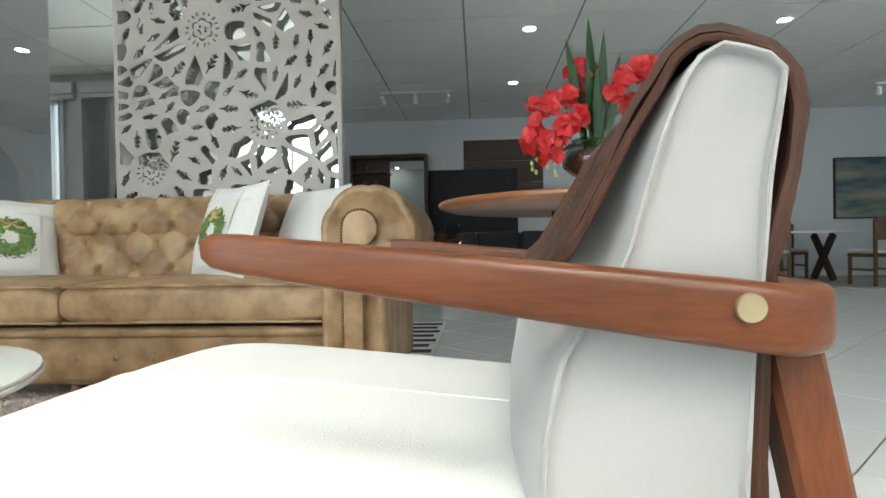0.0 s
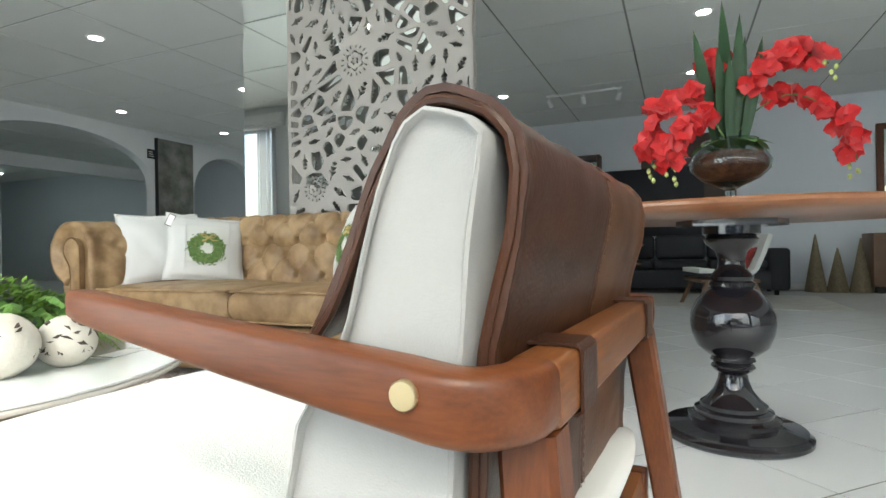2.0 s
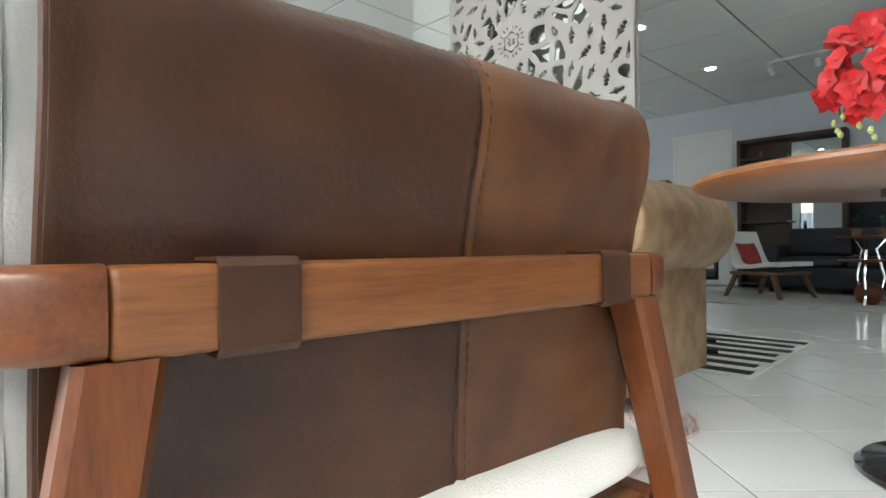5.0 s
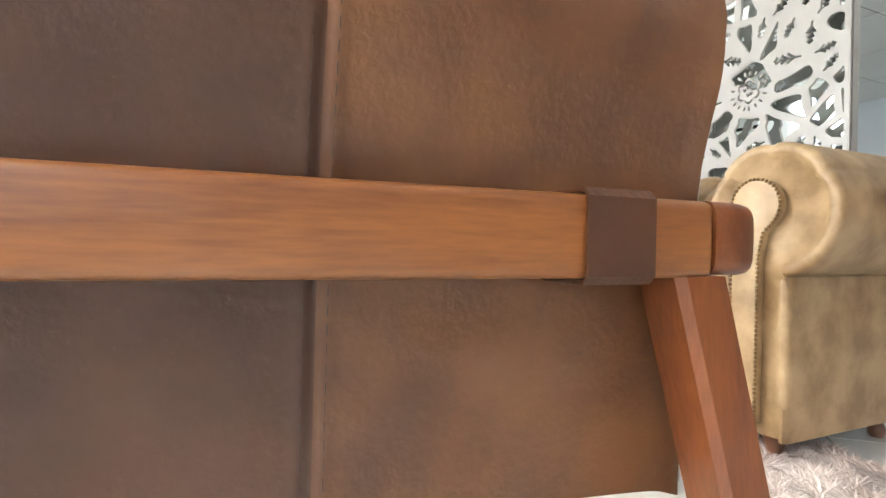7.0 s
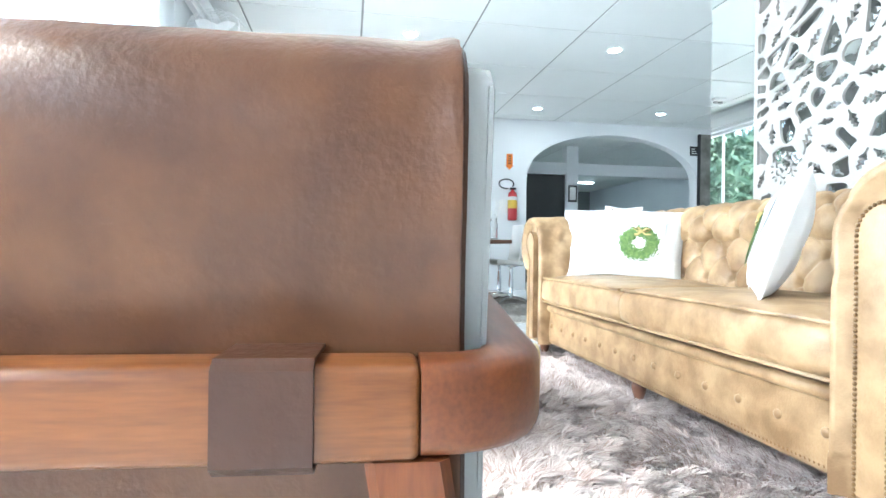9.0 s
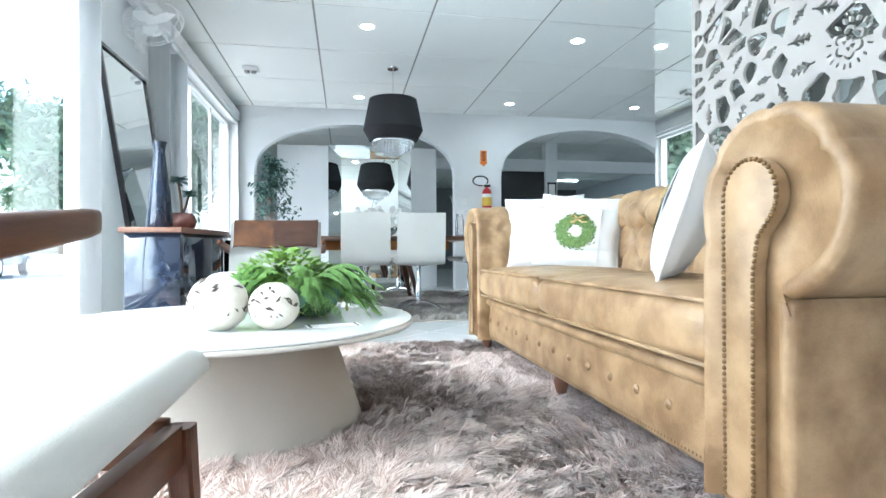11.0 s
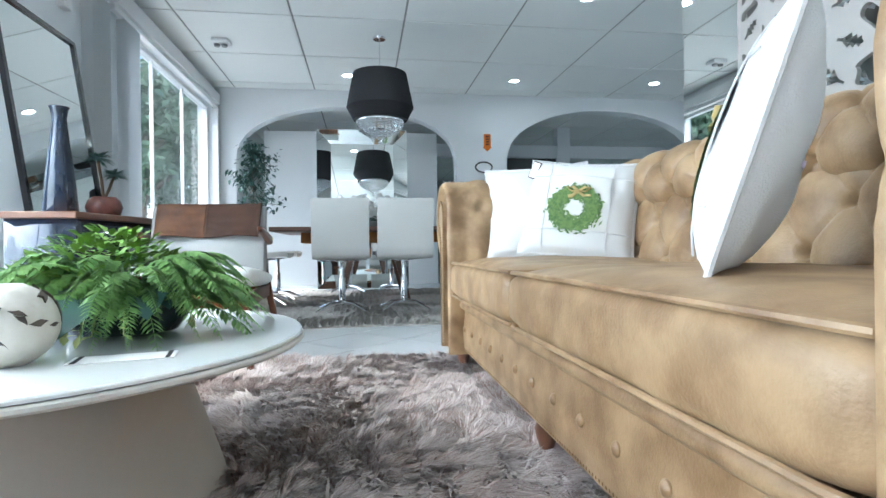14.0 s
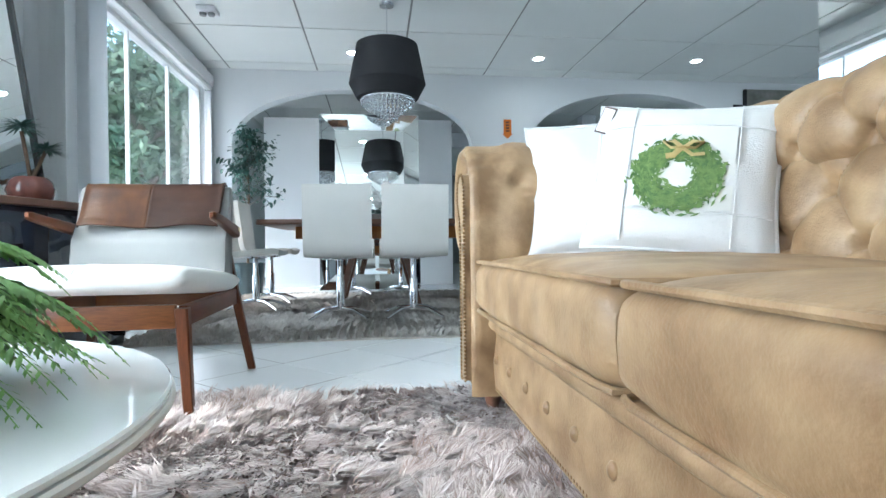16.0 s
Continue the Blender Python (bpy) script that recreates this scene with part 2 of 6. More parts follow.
def puff(w, h, t, n=14, power=0.5, seed=0, wave=0.0):
    """A pillow form in the xz plane, thickness along y, standing on z = 0."""
    bm = bmesh.new()
    rnd = random.Random(seed)
    ph = [rnd.uniform(0, 6.28) for _ in range(4)]

    def surf(sign):
        def fn(u, v):
            a, b = 2 * u - 1, 2 * v - 1
            e = max(0.0, (1 - a * a) * (1 - b * b)) ** power
            pull = 1 - 0.07 * (1 - b * b) * abs(a) ** 3
            pull2 = 1 - 0.07 * (1 - a * a) * abs(b) ** 3
            wob = wave * e * (math.sin(5 * a + ph[0]) * math.sin(4 * b + ph[1]) + 0.5 * math.sin(9 * a + 6 * b + ph[2]))
            return (a * w / 2 * pull, sign * (t / 2 * e + 0.002) + wob, h / 2 + b * h / 2 * pull2)
        return fn
    sheet(bm, surf(-1), n, n)
    sheet(bm, surf(1), n, n)
    bmesh.ops.recalc_face_normals(bm, faces=bm.faces[:])
    return bm


def empty_bm():
    return bmesh.new()

# ---- the shop's shell ----
CEIL, XW, YW, YB, XE = 2.96, -8.35, -0.35, 10.1, 9.0
HALL_X = -19.0


def wall_with_holes(name, x0, x1, z0, z1, holes, thick, place, material, label):
    """A wall in its own xz plane, thickness along +y, with holes given as outlines."""
    cu = bpy.data.curves.new(name, "CURVE")
    cu.dimensions, cu.fill_mode, cu.extrude = "2D", "BOTH", thick / 2
    for pts in [[(x0, z0), (x1, z0), (x1, z1), (x0, z1)]] + holes:
        sp = cu.splines.new("POLY")
        sp.points.add(len(pts) - 1)
        for p, (a, b) in zip(sp.points, pts):
            p.co = (a, b, 0, 1)
        sp.use_cyclic_u = True
    tmp = bpy.data.objects.new(name, cu)
    me = bpy.data.meshes.new_from_object(tmp)
    bpy.data.objects.remove(tmp)
    me.name = name
    me.materials.clear()
    me.materials.append(material)
    ob = new(name, me)
    ob.matrix_world = place @ Matrix.Rotation(radians(90), 4, "X") @ Matrix.Translation((0, 0, -thick / 2))
    return tagged(ob, label, "wall", kind="structure")


def rect(a0, a1, b0, b1):
    return [(a0, b0), (a1, b0), (a1, b1), (a0, b1)]


def arch(a0, a1, spring, top, base=0.0, n=24):
    """A low arched opening: straight sides, then an elliptic head."""
    c, r = (a0 + a1) / 2, (a1 - a0) / 2
    head = [(c + r * math.cos(math.pi * k / n), spring + (top - spring) * math.sin(math.pi * k / n) ** 0.85) for k in range(n + 1)]
    return [(a0, base), (a1, base)] + head[0:]


# facade with its large windows
WINDOWS = [(-8.24, -5.2, 0.12, 2.66), (-3.6, 3.3, 0.12, 2.46), (3.6, 8.7, 0.12, 2.46)]
wall_with_holes("wall_south", -9.9, XE + 0.2, 0, CEIL + 0.3, [rect(*w) for w in WINDOWS] + [rect(-9.6, -8.62, 0.1, 2.0)], 0.2, pose(0, YW - 0.2, 0), M_WALL, "white painted shopfront wall with large windows")
# dining wall with its arches; its own x runs along the world's y
wall_with_holes("wall_west", YW, YB, -0.02, CEIL + 0.3,
                [arch(-0.05, 3.19, 1.9, 2.72, 0.0), arch(4.0, 7.25, 1.9, 2.76, 0.0), arch(8.15, 9.95, 1.9, 2.72, 0.0)],
                0.2, pose(XW, 0, 0, 0, 0, 90), M_WALL, "white painted wall with wide arched openings")
tagged(part("wall_north", boxed(HALL_X, XE + 0.2, YB, YB + 0.2, -0.02, CEIL + 0.3), M_BACKWALL, smooth=0), "pale blue painted back wall", "wall", kind="structure")
tagged(part("wall_east", boxed(XE, XE + 0.2, YW, YB, -0.02, CEIL + 0.3), M_WALL, smooth=0), "plain white painted wall", "wall", kind="structure")
# the far hall's dimness is put into this wall's dark grey colour
tagged(part("wall_hall_west", boxed(HALL_X - 0.2, HALL_X, -2, YB + 0.2, 0, CEIL + 0.3), mat("hall_wall_painted_dim", (0.2, 0.21, 0.22), 0.7), smooth=0), "end wall of the far hall, its dimness put in as dark grey", "wall", kind="structure")
tagged(part("wall_hall_south", boxed(HALL_X, -9.9, -0.55, -0.35, 0, CEIL + 0.3), M_WALL, smooth=0), "plain white wall of the far hall", "wall", kind="structure")

# floor: grout bed with tiles laid diagonally
tagged(part("floor", boxed(HALL_X - 0.2, XE + 0.2, YW - 0.25, YB + 0.2, -0.12, -0.004), M_GROUT, smooth=0), "glossy white ceramic floor tiles laid diagonally", "floor", kind="structure")
# ground outside
gb = empty_bm()
box(gb, -300, 300, -300, -0.56, -0.3, -0.05)
tagged(part("ground", gb, mat("street_paving", (0.42, 0.42, 0.41), 0.9, spot=0.4, spot_scale=0.6, bump=0.2, bump_scale=20), smooth=0), "pale grey street and pavement outside", "ground", kind="structure")


# ceiling: panels in a dark grid, joined
def ceiling():
    bm = empty_bm()
    xs = [0.06 + 1.16 * k for k in range(-17, 9)]
    ys = [1.08 + 1.135 * k for k in range(-2, 10)]
    g = 0.011
    for a, b in zip(xs, xs[1:]):
        for c, d in zip(ys, ys[1:]):
            a1, b1, c1, d1 = max(a + g, HALL_X), min(b - g, XE), max(c + g, YW), min(d - g, YB)
            if b1 > a1 and d1 > c1:
                box(bm, a1, b1, c1, d1, CEIL, CEIL + 0.02)
    n = len(bm.faces)
    box(bm, HALL_X - 0.2, XE + 0.2, YW - 0.2, YB + 0.2, CEIL + 0.008, CEIL + 0.1)
    bm.faces.ensure_lookup_table()
    for f in bm.faces[n:]:
        f.material_index = 1
    ob = part("ceiling", bm, [M_CEIL, M_GRID], smooth=0)
    tagged(ob, "suspended ceiling of pale grey panels in a dark grid", "ceiling", kind="structure")


ceiling()

# ---- ceiling lights, windows, blinds ----
M_RIM = mat("white_lamp_rim", (0.8, 0.8, 0.8), 0.4, spot=0.05, bump=0)


def downlight(x, y, first=[None]):
    if first[0] is None:
        d = thing("downlight", pose(x, y, CEIL), "round recessed ceiling downlight with a glowing disc", "ceiling light", "ceiling downlights")
        part("rim", lathed([(0.062, -0.003), (0.075, -0.012), (0.088, -0.008), (0.092, -0.001), (0.062, -0.001)], 28), M_RIM, d)
        part("disc", lathed([(0.0, -0.006), (0.06, -0.006), (0.06, -0.002), (0, -0.002)], 24), M_LAMP, d, "glowing lamp disc")
        first[0] = d
    else:
        copy_thing(first[0], pose(x, y, CEIL))


for x, y in ((-5.0, 1.6), (-5.0, 3.9), (-7.6, 1.58), (-7.6, 3.92), (-4.95, 5.95), (-7.5, 6.0), (-4.9, 7.9), (-7.3, 7.9), (-1.85, 7.9), (-1.9, 5.95), (0.75, 5.95), (0.7, 7.9), (3.45, 8.15), (3.4, 6.0),
             (6.2, 8.2), (6.2, 6.0), (-2.2, 3.9), (0.75, 3.9), (3.4, 3.9), (6.2, 3.9), (-2.3, 1.6), (0.75, 1.7), (3.4, 1.6)):
    downlight(x, y)


def window(name, x0, x1, z0, z1, panes):
    """White frame with mullions, glass panes and a sill in the shopfront."""
    w = thing(name, pose(0, 0, 0), "large white-framed shop window", "window", kind="structure")
    y0, y1 = YW - 0.13, YW - 0.05
    for i, (a, b, c, d) in enumerate(((x0, x1, z1 - 0.05, z1), (x0, x1, z0, z0 + 0.05), (x0, x0 + 0.05, z0 + 0.05, z1 - 0.05), (x1 - 0.05, x1, z0 + 0.05, z1 - 0.05))):
        part("window_frame", boxed(a, b, y0, y1, c, d, 0.004, 1), M_FRAME, w)
    step = (x1 - x0 - 0.1) / panes
    for k in range(panes):
        a = x0 + 0.05 + step * k
        g = part("pane", boxed(a + 0.004, a + step - 0.004, y0 + 0.036, y0 + 0.042, z0 + 0.05, z1 - 0.05), M_GLASS, w, smooth=0)
        g.visible_shadow = False
        if k:
            part("mullion", boxed(a - 0.012, a + 0.012, y0 + 0.02, y1 - 0.02, z0 + 0.05, z1 - 0.05, 0.003, 1), M_FRAME, w)
    part("window_sill", boxed(x0 - 0.03, x1 + 0.03, YW - 0.05, YW + 0.03, z0 - 0.04, z0, 0.004, 1), M_FRAME, w)


for k, (a, b, c, d) in enumerate(WINDOWS):
    window(f"window_{k + 1}", a, b, c, d, 3 if k == 0 else 5)

# head rail and stacked vertical blinds along the shopfront
M_BLIND = mat("white_blind_fabric", (0.8, 0.81, 0.82), 0.8, spot=0.06, spot_scale=3, bump=0.15, bump_scale=300)


def let_light_through(m, share):
    """Turns part of a fabric's scatter into light passed through it."""
    nt = m.node_tree
    bsdf, out = nt.nodes["Principled BSDF"], nt.nodes["Material Output"]
    tr, mx = nt.nodes.new("ShaderNodeBsdfTranslucent"), nt.nodes.new("ShaderNodeMixShader")
    tr.inputs["Color"].default_value = (0.85, 0.87, 0.88, 1)
    mx.inputs[0].default_value = share
    nt.links.new(bsdf.outputs[0], mx.inputs[1])
    nt.links.new(tr.outputs[0], mx.inputs[2])
    nt.links.new(mx.outputs[0], out.inputs["Surface"])


let_light_through(M_BLIND, 0.5)


def blind(x0, x1, slats, label):
    b = thing("vertical_blind", pose(0, 0, 0), label, "blind", "blinds")
    part("head_rail", boxed(x0, x1, YW + 0.02, YW + 0.075, 2.635, 2.685, 0.004, 1), M_FRAME, b)
    part("pelmet", boxed(x0, x1, YW + 0.018, YW + 0.1, 2.69, 2.84, 0.006, 1), M_FRAME, b, "white pelmet board")
    me = None
    for x, ang in slats:
        if me is None:
            bm = empty_bm()
            sheet(bm, lambda u, v: ((u - 0.5) * 0.089, 0.006 * math.sin(math.pi * u), 0.1 + 2.52 * v), 6, 2)
            sheet(bm, lambda u, v: ((u - 0.5) * 0.089, 0.006 * math.sin(math.pi * u) - 0.0012, 0.1 + 2.52 * v), 6, 2)
            o = part("slat", bm, M_BLIND, b)
            me = o.data
        else:
            o = new("slat", me)
            o.parent = b
        o.matrix_local = pose(x, YW + 0.048, 0, 0, 0, ang)


rb = random.Random(3)
blind(-8.3, -5.0, [(-8.2 - 0.008 * k, 78 + rb.uniform(-8, 8)) for k in range(14)] + [(-5.5 + 0.024 * k, 60 + rb.uniform(-10, 10)) for k in range(15)], "white vertical blinds drawn back beside the window")
blind(-4.9, 3.4, [(-4.88 + 0.035 * k, 76 + rb.uniform(-9, 9)) for k in range(10)] + [(-3.42 + 0.022 * k, 80 + rb.uniform(-9, 9)) for k in range(16)] + [(3.0 + 0.022 * k, 80 + rb.uniform(-9, 9)) for k in range(14)], "white vertical blinds stacked at the ends of their rail")

# ---- the tufted sofa ----
def tuft(u, v, p, q, depth):
    """Diamond tufting: 0 at the buttons and low along the creases, positive between."""
    a, b = u / p, v / q
    s, t = (a + b) / 2, (a - b) / 2
    f = abs(math.sin(math.pi * s)) * abs(math.sin(math.pi * t))
    ds, dt = s - round(s), t - round(t)
    dent = math.exp(-(ds * ds + dt * dt) * 80)
    return depth * (f ** 0.2) - depth * 0.9 * dent


def arc(cx, cz, r, a0, a1, n):
    return [(cx + r * math.cos(radians(a0 + (a1 - a0) * k / n)), cz + r * math.sin(radians(a0 + (a1 - a0) * k / n))) for k in range(n + 1)]


def resample(pts, n):
    pts = [Vector((a, b, 0)) for a, b in pts]
    d = [0.0]
    for p, q in zip(pts, pts[1:]):
        d.append(d[-1] + (q - p).length)
    out, j = [], 0
    for k in range(n + 1):
        s = d[-1] * k / n
        while j < len(d) - 2 and d[j + 1] < s:
            j += 1
        w = (s - d[j]) / max(d[j + 1] - d[j], 1e-9)
        p = pts[j].lerp(pts[j + 1], w)
        out.append((p.x, p.y))
    return out, d[-1]


def normals(pts):
    out = []
    for i in range(len(pts)):
        a, b = pts[max(i - 1, 0)], pts[min(i + 1, len(pts) - 1)]
        dx, dz = b[0] - a[0], b[1] - a[1]
        l = math.hypot(dx, dz) or 1
        out.append((-dz / l, dx / l))
    return out


SOFA_X0, SOFA_X1 = -2.86, -0.072


def sofa():
    so = thing("chesterfield_sofa", pose(0, 0.085, 0), "tan leather chesterfield sofa with tufted back and rolled arms", "sofa")
    xi0, xi1 = SOFA_X0 + 0.365, SOFA_X1 - 0.365
    # back: seat line, over the roll, down the rear
    prof = [(2.70, 0.42), (2.715, 0.55), (2.745, 0.68), (2.765, 0.77)] + arc(2.83, 0.83, 0.098, 205, -40, 12) + [(2.90, 0.70), (2.91, 0.14)]
    pts, length = resample(prof, 160)
    nor = normals(pts)

    def back(u, v):
        i = v * 160
        j = min(int(i), 159)
        w = i - j
        y, z = (pts[j][k] * (1 - w) + pts[j + 1][k] * w for k in (0, 1))
        ny, nz = nor[j]
        s, x = v * length, xi0 - 0.12 + u * (xi1 - xi0 + 0.24)
        fade = max(0.0, min(1.0, (0.66 - s) / 0.1))
        d = tuft(x - xi0, s - 0.04, 0.098, 0.118, 0.036) * fade
        return (x, y + ny * d, z + nz * d)
    bm = empty_bm()
    sheet(bm, back, 330, 160)
    bmesh.ops.recalc_face_normals(bm, faces=bm.faces[:])
    bk = part("backrest", bm, M_LEATHER, so, "tufted tan leather backrest", 80)
    # buttons of the back
    for i in range(0, 22):
        for j in range(0, 6):
            if (i + j) % 2:
                continue
            x, s = xi0 + 0.098 * i, 0.04 + 0.118 * j
            if x > xi1 or s > 0.52 or s < 0.12:
                continue
            k = int(s / length * 160)
            y, z = pts[k]
            ny, nz = nor[k]
            b = lathed([(0.0, -0.006), (0.011, -0.004), (0.012, 0.0), (0.008, 0.005), (0.0, 0.006)], 10)
            ang = math.degrees(math.atan2(-ny, nz))
            part("button", b, M_LEATHER, bk, at=Matrix.Translation((x, y - ny * 0.012, z - nz * 0.012)) @ pose(0, 0, 0, ang))
    # arms
    outline = [(0.0, 0.115), (0.0, 0.30), (0.0, 0.5), (0.0, 0.66)] + arc(0.185, 0.73, 0.185, 175, -75, 22) + [(0.245, 0.555), (0.245, 0.4), (0.245, 0.115)]
    op, olen = resample(outline, 220)
    on = normals(op)
    for side in (0, 1):
        def wx(a):
            return (SOFA_X1 - 0.37 + a) if side else (SOFA_X0 + 0.37 - a)
        bm = empty_bm()
        ys = [(0.045, 2.078), (0.028, 2.056), (0.012, 2.052), (0.0, 2.065), (0.0, 2.085)] + [(0, 2.11 + k * 0.024) for k in range(35)]

        def arm(u, v):
            i = min(int(round(v * 220)), 220)
            inset, y = ys[min(int(round(u * (len(ys) - 1))), len(ys) - 1)]
            a, z = op[i]
            na, nz = on[i]
            s = v * olen
            d = -inset if 0.05 < v < 0.95 else -inset * 0.7
            if y > 2.14 and 0.36 < s < 0.86:
                fade = min(1, (y - 2.14) / 0.05) * min(1, (s - 0.36) / 0.05) * min(1, (0.86 - s) / 0.05)
                d += tuft(y - 2.2, s - 0.40, 0.12, 0.13, 0.026) * fade
            ang = s / 0.185
            if 0.5 < s < 1.15:
                near = math.exp(-max(0.0, y - 2.06) / 0.09)
                fold = abs(math.sin(ang * 3.2))
                d += 0.02 * near * (fold ** 0.25 - 1) * min(1, inset < 0.04)
            return (wx(a + na * d), y, z + nz * d)
        g = sheet(bm, arm, len(ys) - 1, 220)
        bm.faces.new([g[0][j] for j in range(221)])
        bm.faces.new([g[-1][j] for j in range(221)][::-1])
        bmesh.ops.recalc_face_normals(bm, faces=bm.faces[:])
        ar = part("arm", bm, M_LEATHER, so, "rolled leather arm with pleated scroll front", 75)
        key = [(0.085, 0.145), (0.085, 0.74)] + arc(0.155, 0.745, 0.07, 180, -35, 14) + [(0.178, 0.665), (0.165, 0.60), (0.163, 0.145)]
        kp = [(wx(a), z) for a, z in key]
        part("front_panel", prism(kp, 2.046, 2.075, "y", 0.003), M_LEATHER, ar, "keyhole-shaped leather facing")
        nb = empty_bm()
        line, ln = resample(key, 118)
        for a, z in line:
            lathe(nb, [(0.005, -0.002), (0.0047, 0.002), (0.0028, 0.004), (0.0, 0.0048)], 7, Matrix.Translation((wx(a), 2.0445, z)) @ Matrix.Rotation(radians(90), 4, "X"))
        part("nail_trim", nb, M_NAIL, ar, "row of antique bronze nail heads", 60)
        tb = empty_bm()
        tube(tb, [(wx(0.25), y, 0.585) for y in (2.09, 2.5, 2.93)], 0.005, 6)
        part("piping", tb, M_LEATHER, ar)
    # base with rolled rail
    bprof = [(2.9, 0.12), (2.9, 0.36), (2.13, 0.36)] + arc(2.125, 0.34, 0.022, 90, 270, 6) + [(2.128, 0.30), (2.118, 0.22), (2.124, 0.135), (2.14, 0.12)]
    part("base", prism(bprof, SOFA_X0 + 0.15, SOFA_X1 - 0.15, "x"), M_LEATHER, so, "leather base with buttoned front rail", 50)
    for k in range(14):
        x = -2.45 + 0.162 * k
        if x < xi1 + 0.1:
            part("button", lathed([(0.015, -0.004), (0.0145, 0.002), (0.009, 0.007), (0.0, 0.009)], 12, Matrix.Rotation(radians(90), 4, "X")), M_LEATHER, so, at=Matrix.Translation((x, 2.119, 0.235)))
    nb = empty_bm()
    for k in range(140):
        x = SOFA_X0 + 0.3 + k * (2.12 / 140)
        lathe(nb, [(0.0055, -0.002), (0.004, 0.003), (0.0, 0.004)], 6, Matrix.Translation((x, 2.126, 0.143)) @ Matrix.Rotation(radians(90), 4, "X"))
    part("nail_trim", nb, M_NAIL, so, "row of antique bronze nail heads", 60)
    # two seat cushions
    for c0, c1 in ((xi0 + 0.004, -1.524), (-1.516, xi1 - 0.004)):
        bm = empty_bm()

        def cush(u, v):
            th = 2 * math.pi * v
            n = 5.0
            cy, cz = math.cos(th), math.sin(th)
            e = 2 / n
            yy = math.copysign(abs(cy) ** e, cy)
            zz = math.copysign(abs(cz) ** e, cz)
            a = 2 * u - 1
            end = (1 - abs(a) ** 12) ** 0.5 if abs(a) < 1 else 0.0
            crown = 0.018 * (1 - a * a) * max(0, zz) * (1 - yy * yy * 0.6)
            y = 2.39 + yy * (0.335 - 0.018 * (1 - end))
            z = 0.455 + zz * (0.088 - 0.02 * (1 - end)) + crown
            wob = 0.005 * noise.noise((a * 6 + c0, yy * 2, zz * 2))
            return ((c0 + c1) / 2 + a * (c1 - c0) / 2, y + wob, z + wob)
        g = sheet(bm, cush, 40, 56, wrap_v=True)
        bm.faces.new(g[0][::-1])
        bm.faces.new(g[-1])
        bmesh.ops.recalc_face_normals(bm, faces=bm.faces[:])
        cu = part("seat_cushion", bm, M_LEATHER, so, "plump tan leather seat cushion", 60)
        for z in (0.528, 0.384):
            tb = empty_bm()
            tube(tb, [(c0 + 0.012, 2.66, z), (c0 + 0.004, 2.1, z), (c0 + 0.012, 2.075, z), (c0 + 0.05, 2.064, z + 0.002), ((c0 + c1) / 2, 2.061, z + 0.004), (c1 - 0.05, 2.064, z + 0.002), (c1 - 0.012, 2.075, z), (c1 - 0.004, 2.1, z), (c1 - 0.012, 2.66, z)], 0.006, 7)
            part("piping", tb, M_LEATHER, cu)
    leg = [(0.019, 0.0), (0.025, 0.012), (0.026, 0.03), (0.019, 0.045), (0.029, 0.075), (0.034, 0.10), (0.027, 0.118), (0.036, 0.13), (0.036, 0.16), (0.036, 0.185)]
    for x, y in ((-2.63, 2.145), (-1.515, 2.17), (-0.3, 2.17), (-2.63, 2.78), (-0.33, 2.76)):
        part("leg", lathed(leg, 20), M_LEGWOOD, so, "turned dark wooden leg", at=Matrix.Translation((x, y, 0)))


sofa()


def stitched_rim(bm, w, h, r, sx=1.0):
    pts = []
    for k in range(64):
        t = k / 16
        side, f = int(t), 2 * (t - int(t)) - 1
        a, b = [(f, -1), (1, f), (-f, 1), (-1, -f)][side]
        pa = 1 - 0.07 * (1 - b * b) * abs(a) ** 3
        pb = 1 - 0.07 * (1 - a * a) * abs(b) ** 3
        pts.append((a * w / 2 * pa, 0, h / 2 + b * h / 2 * pb))
    tube(bm, pts, r, 6, closed=True)


M_WREATH = mat("printed_wreath_green", (0.03, 0.085, 0.02), 0.8, spot=0.5, spot_scale=60, tint=(0.17, 0.25, 0.07), island=0.6)
M_RIBBON = mat("printed_ribbon_straw", (0.5, 0.38, 0.16), 0.8, spot=0.5, spot_scale=40)
M_CREAMPATCH = mat("cream_print_ground", (0.62, 0.615, 0.58), 0.85, spot=0.06)
M_TAG = mat("card_tag", (0.8, 0.8, 0.78), 0.6, spot=0.05)
M_TAGDARK = mat("dark_tag_edge", (0.1, 0.07, 0.06), 0.6)
M_LILAC = mat("lilac_print", (0.5, 0.45, 0.6), 0.8, spot=0.5, spot_scale=60)


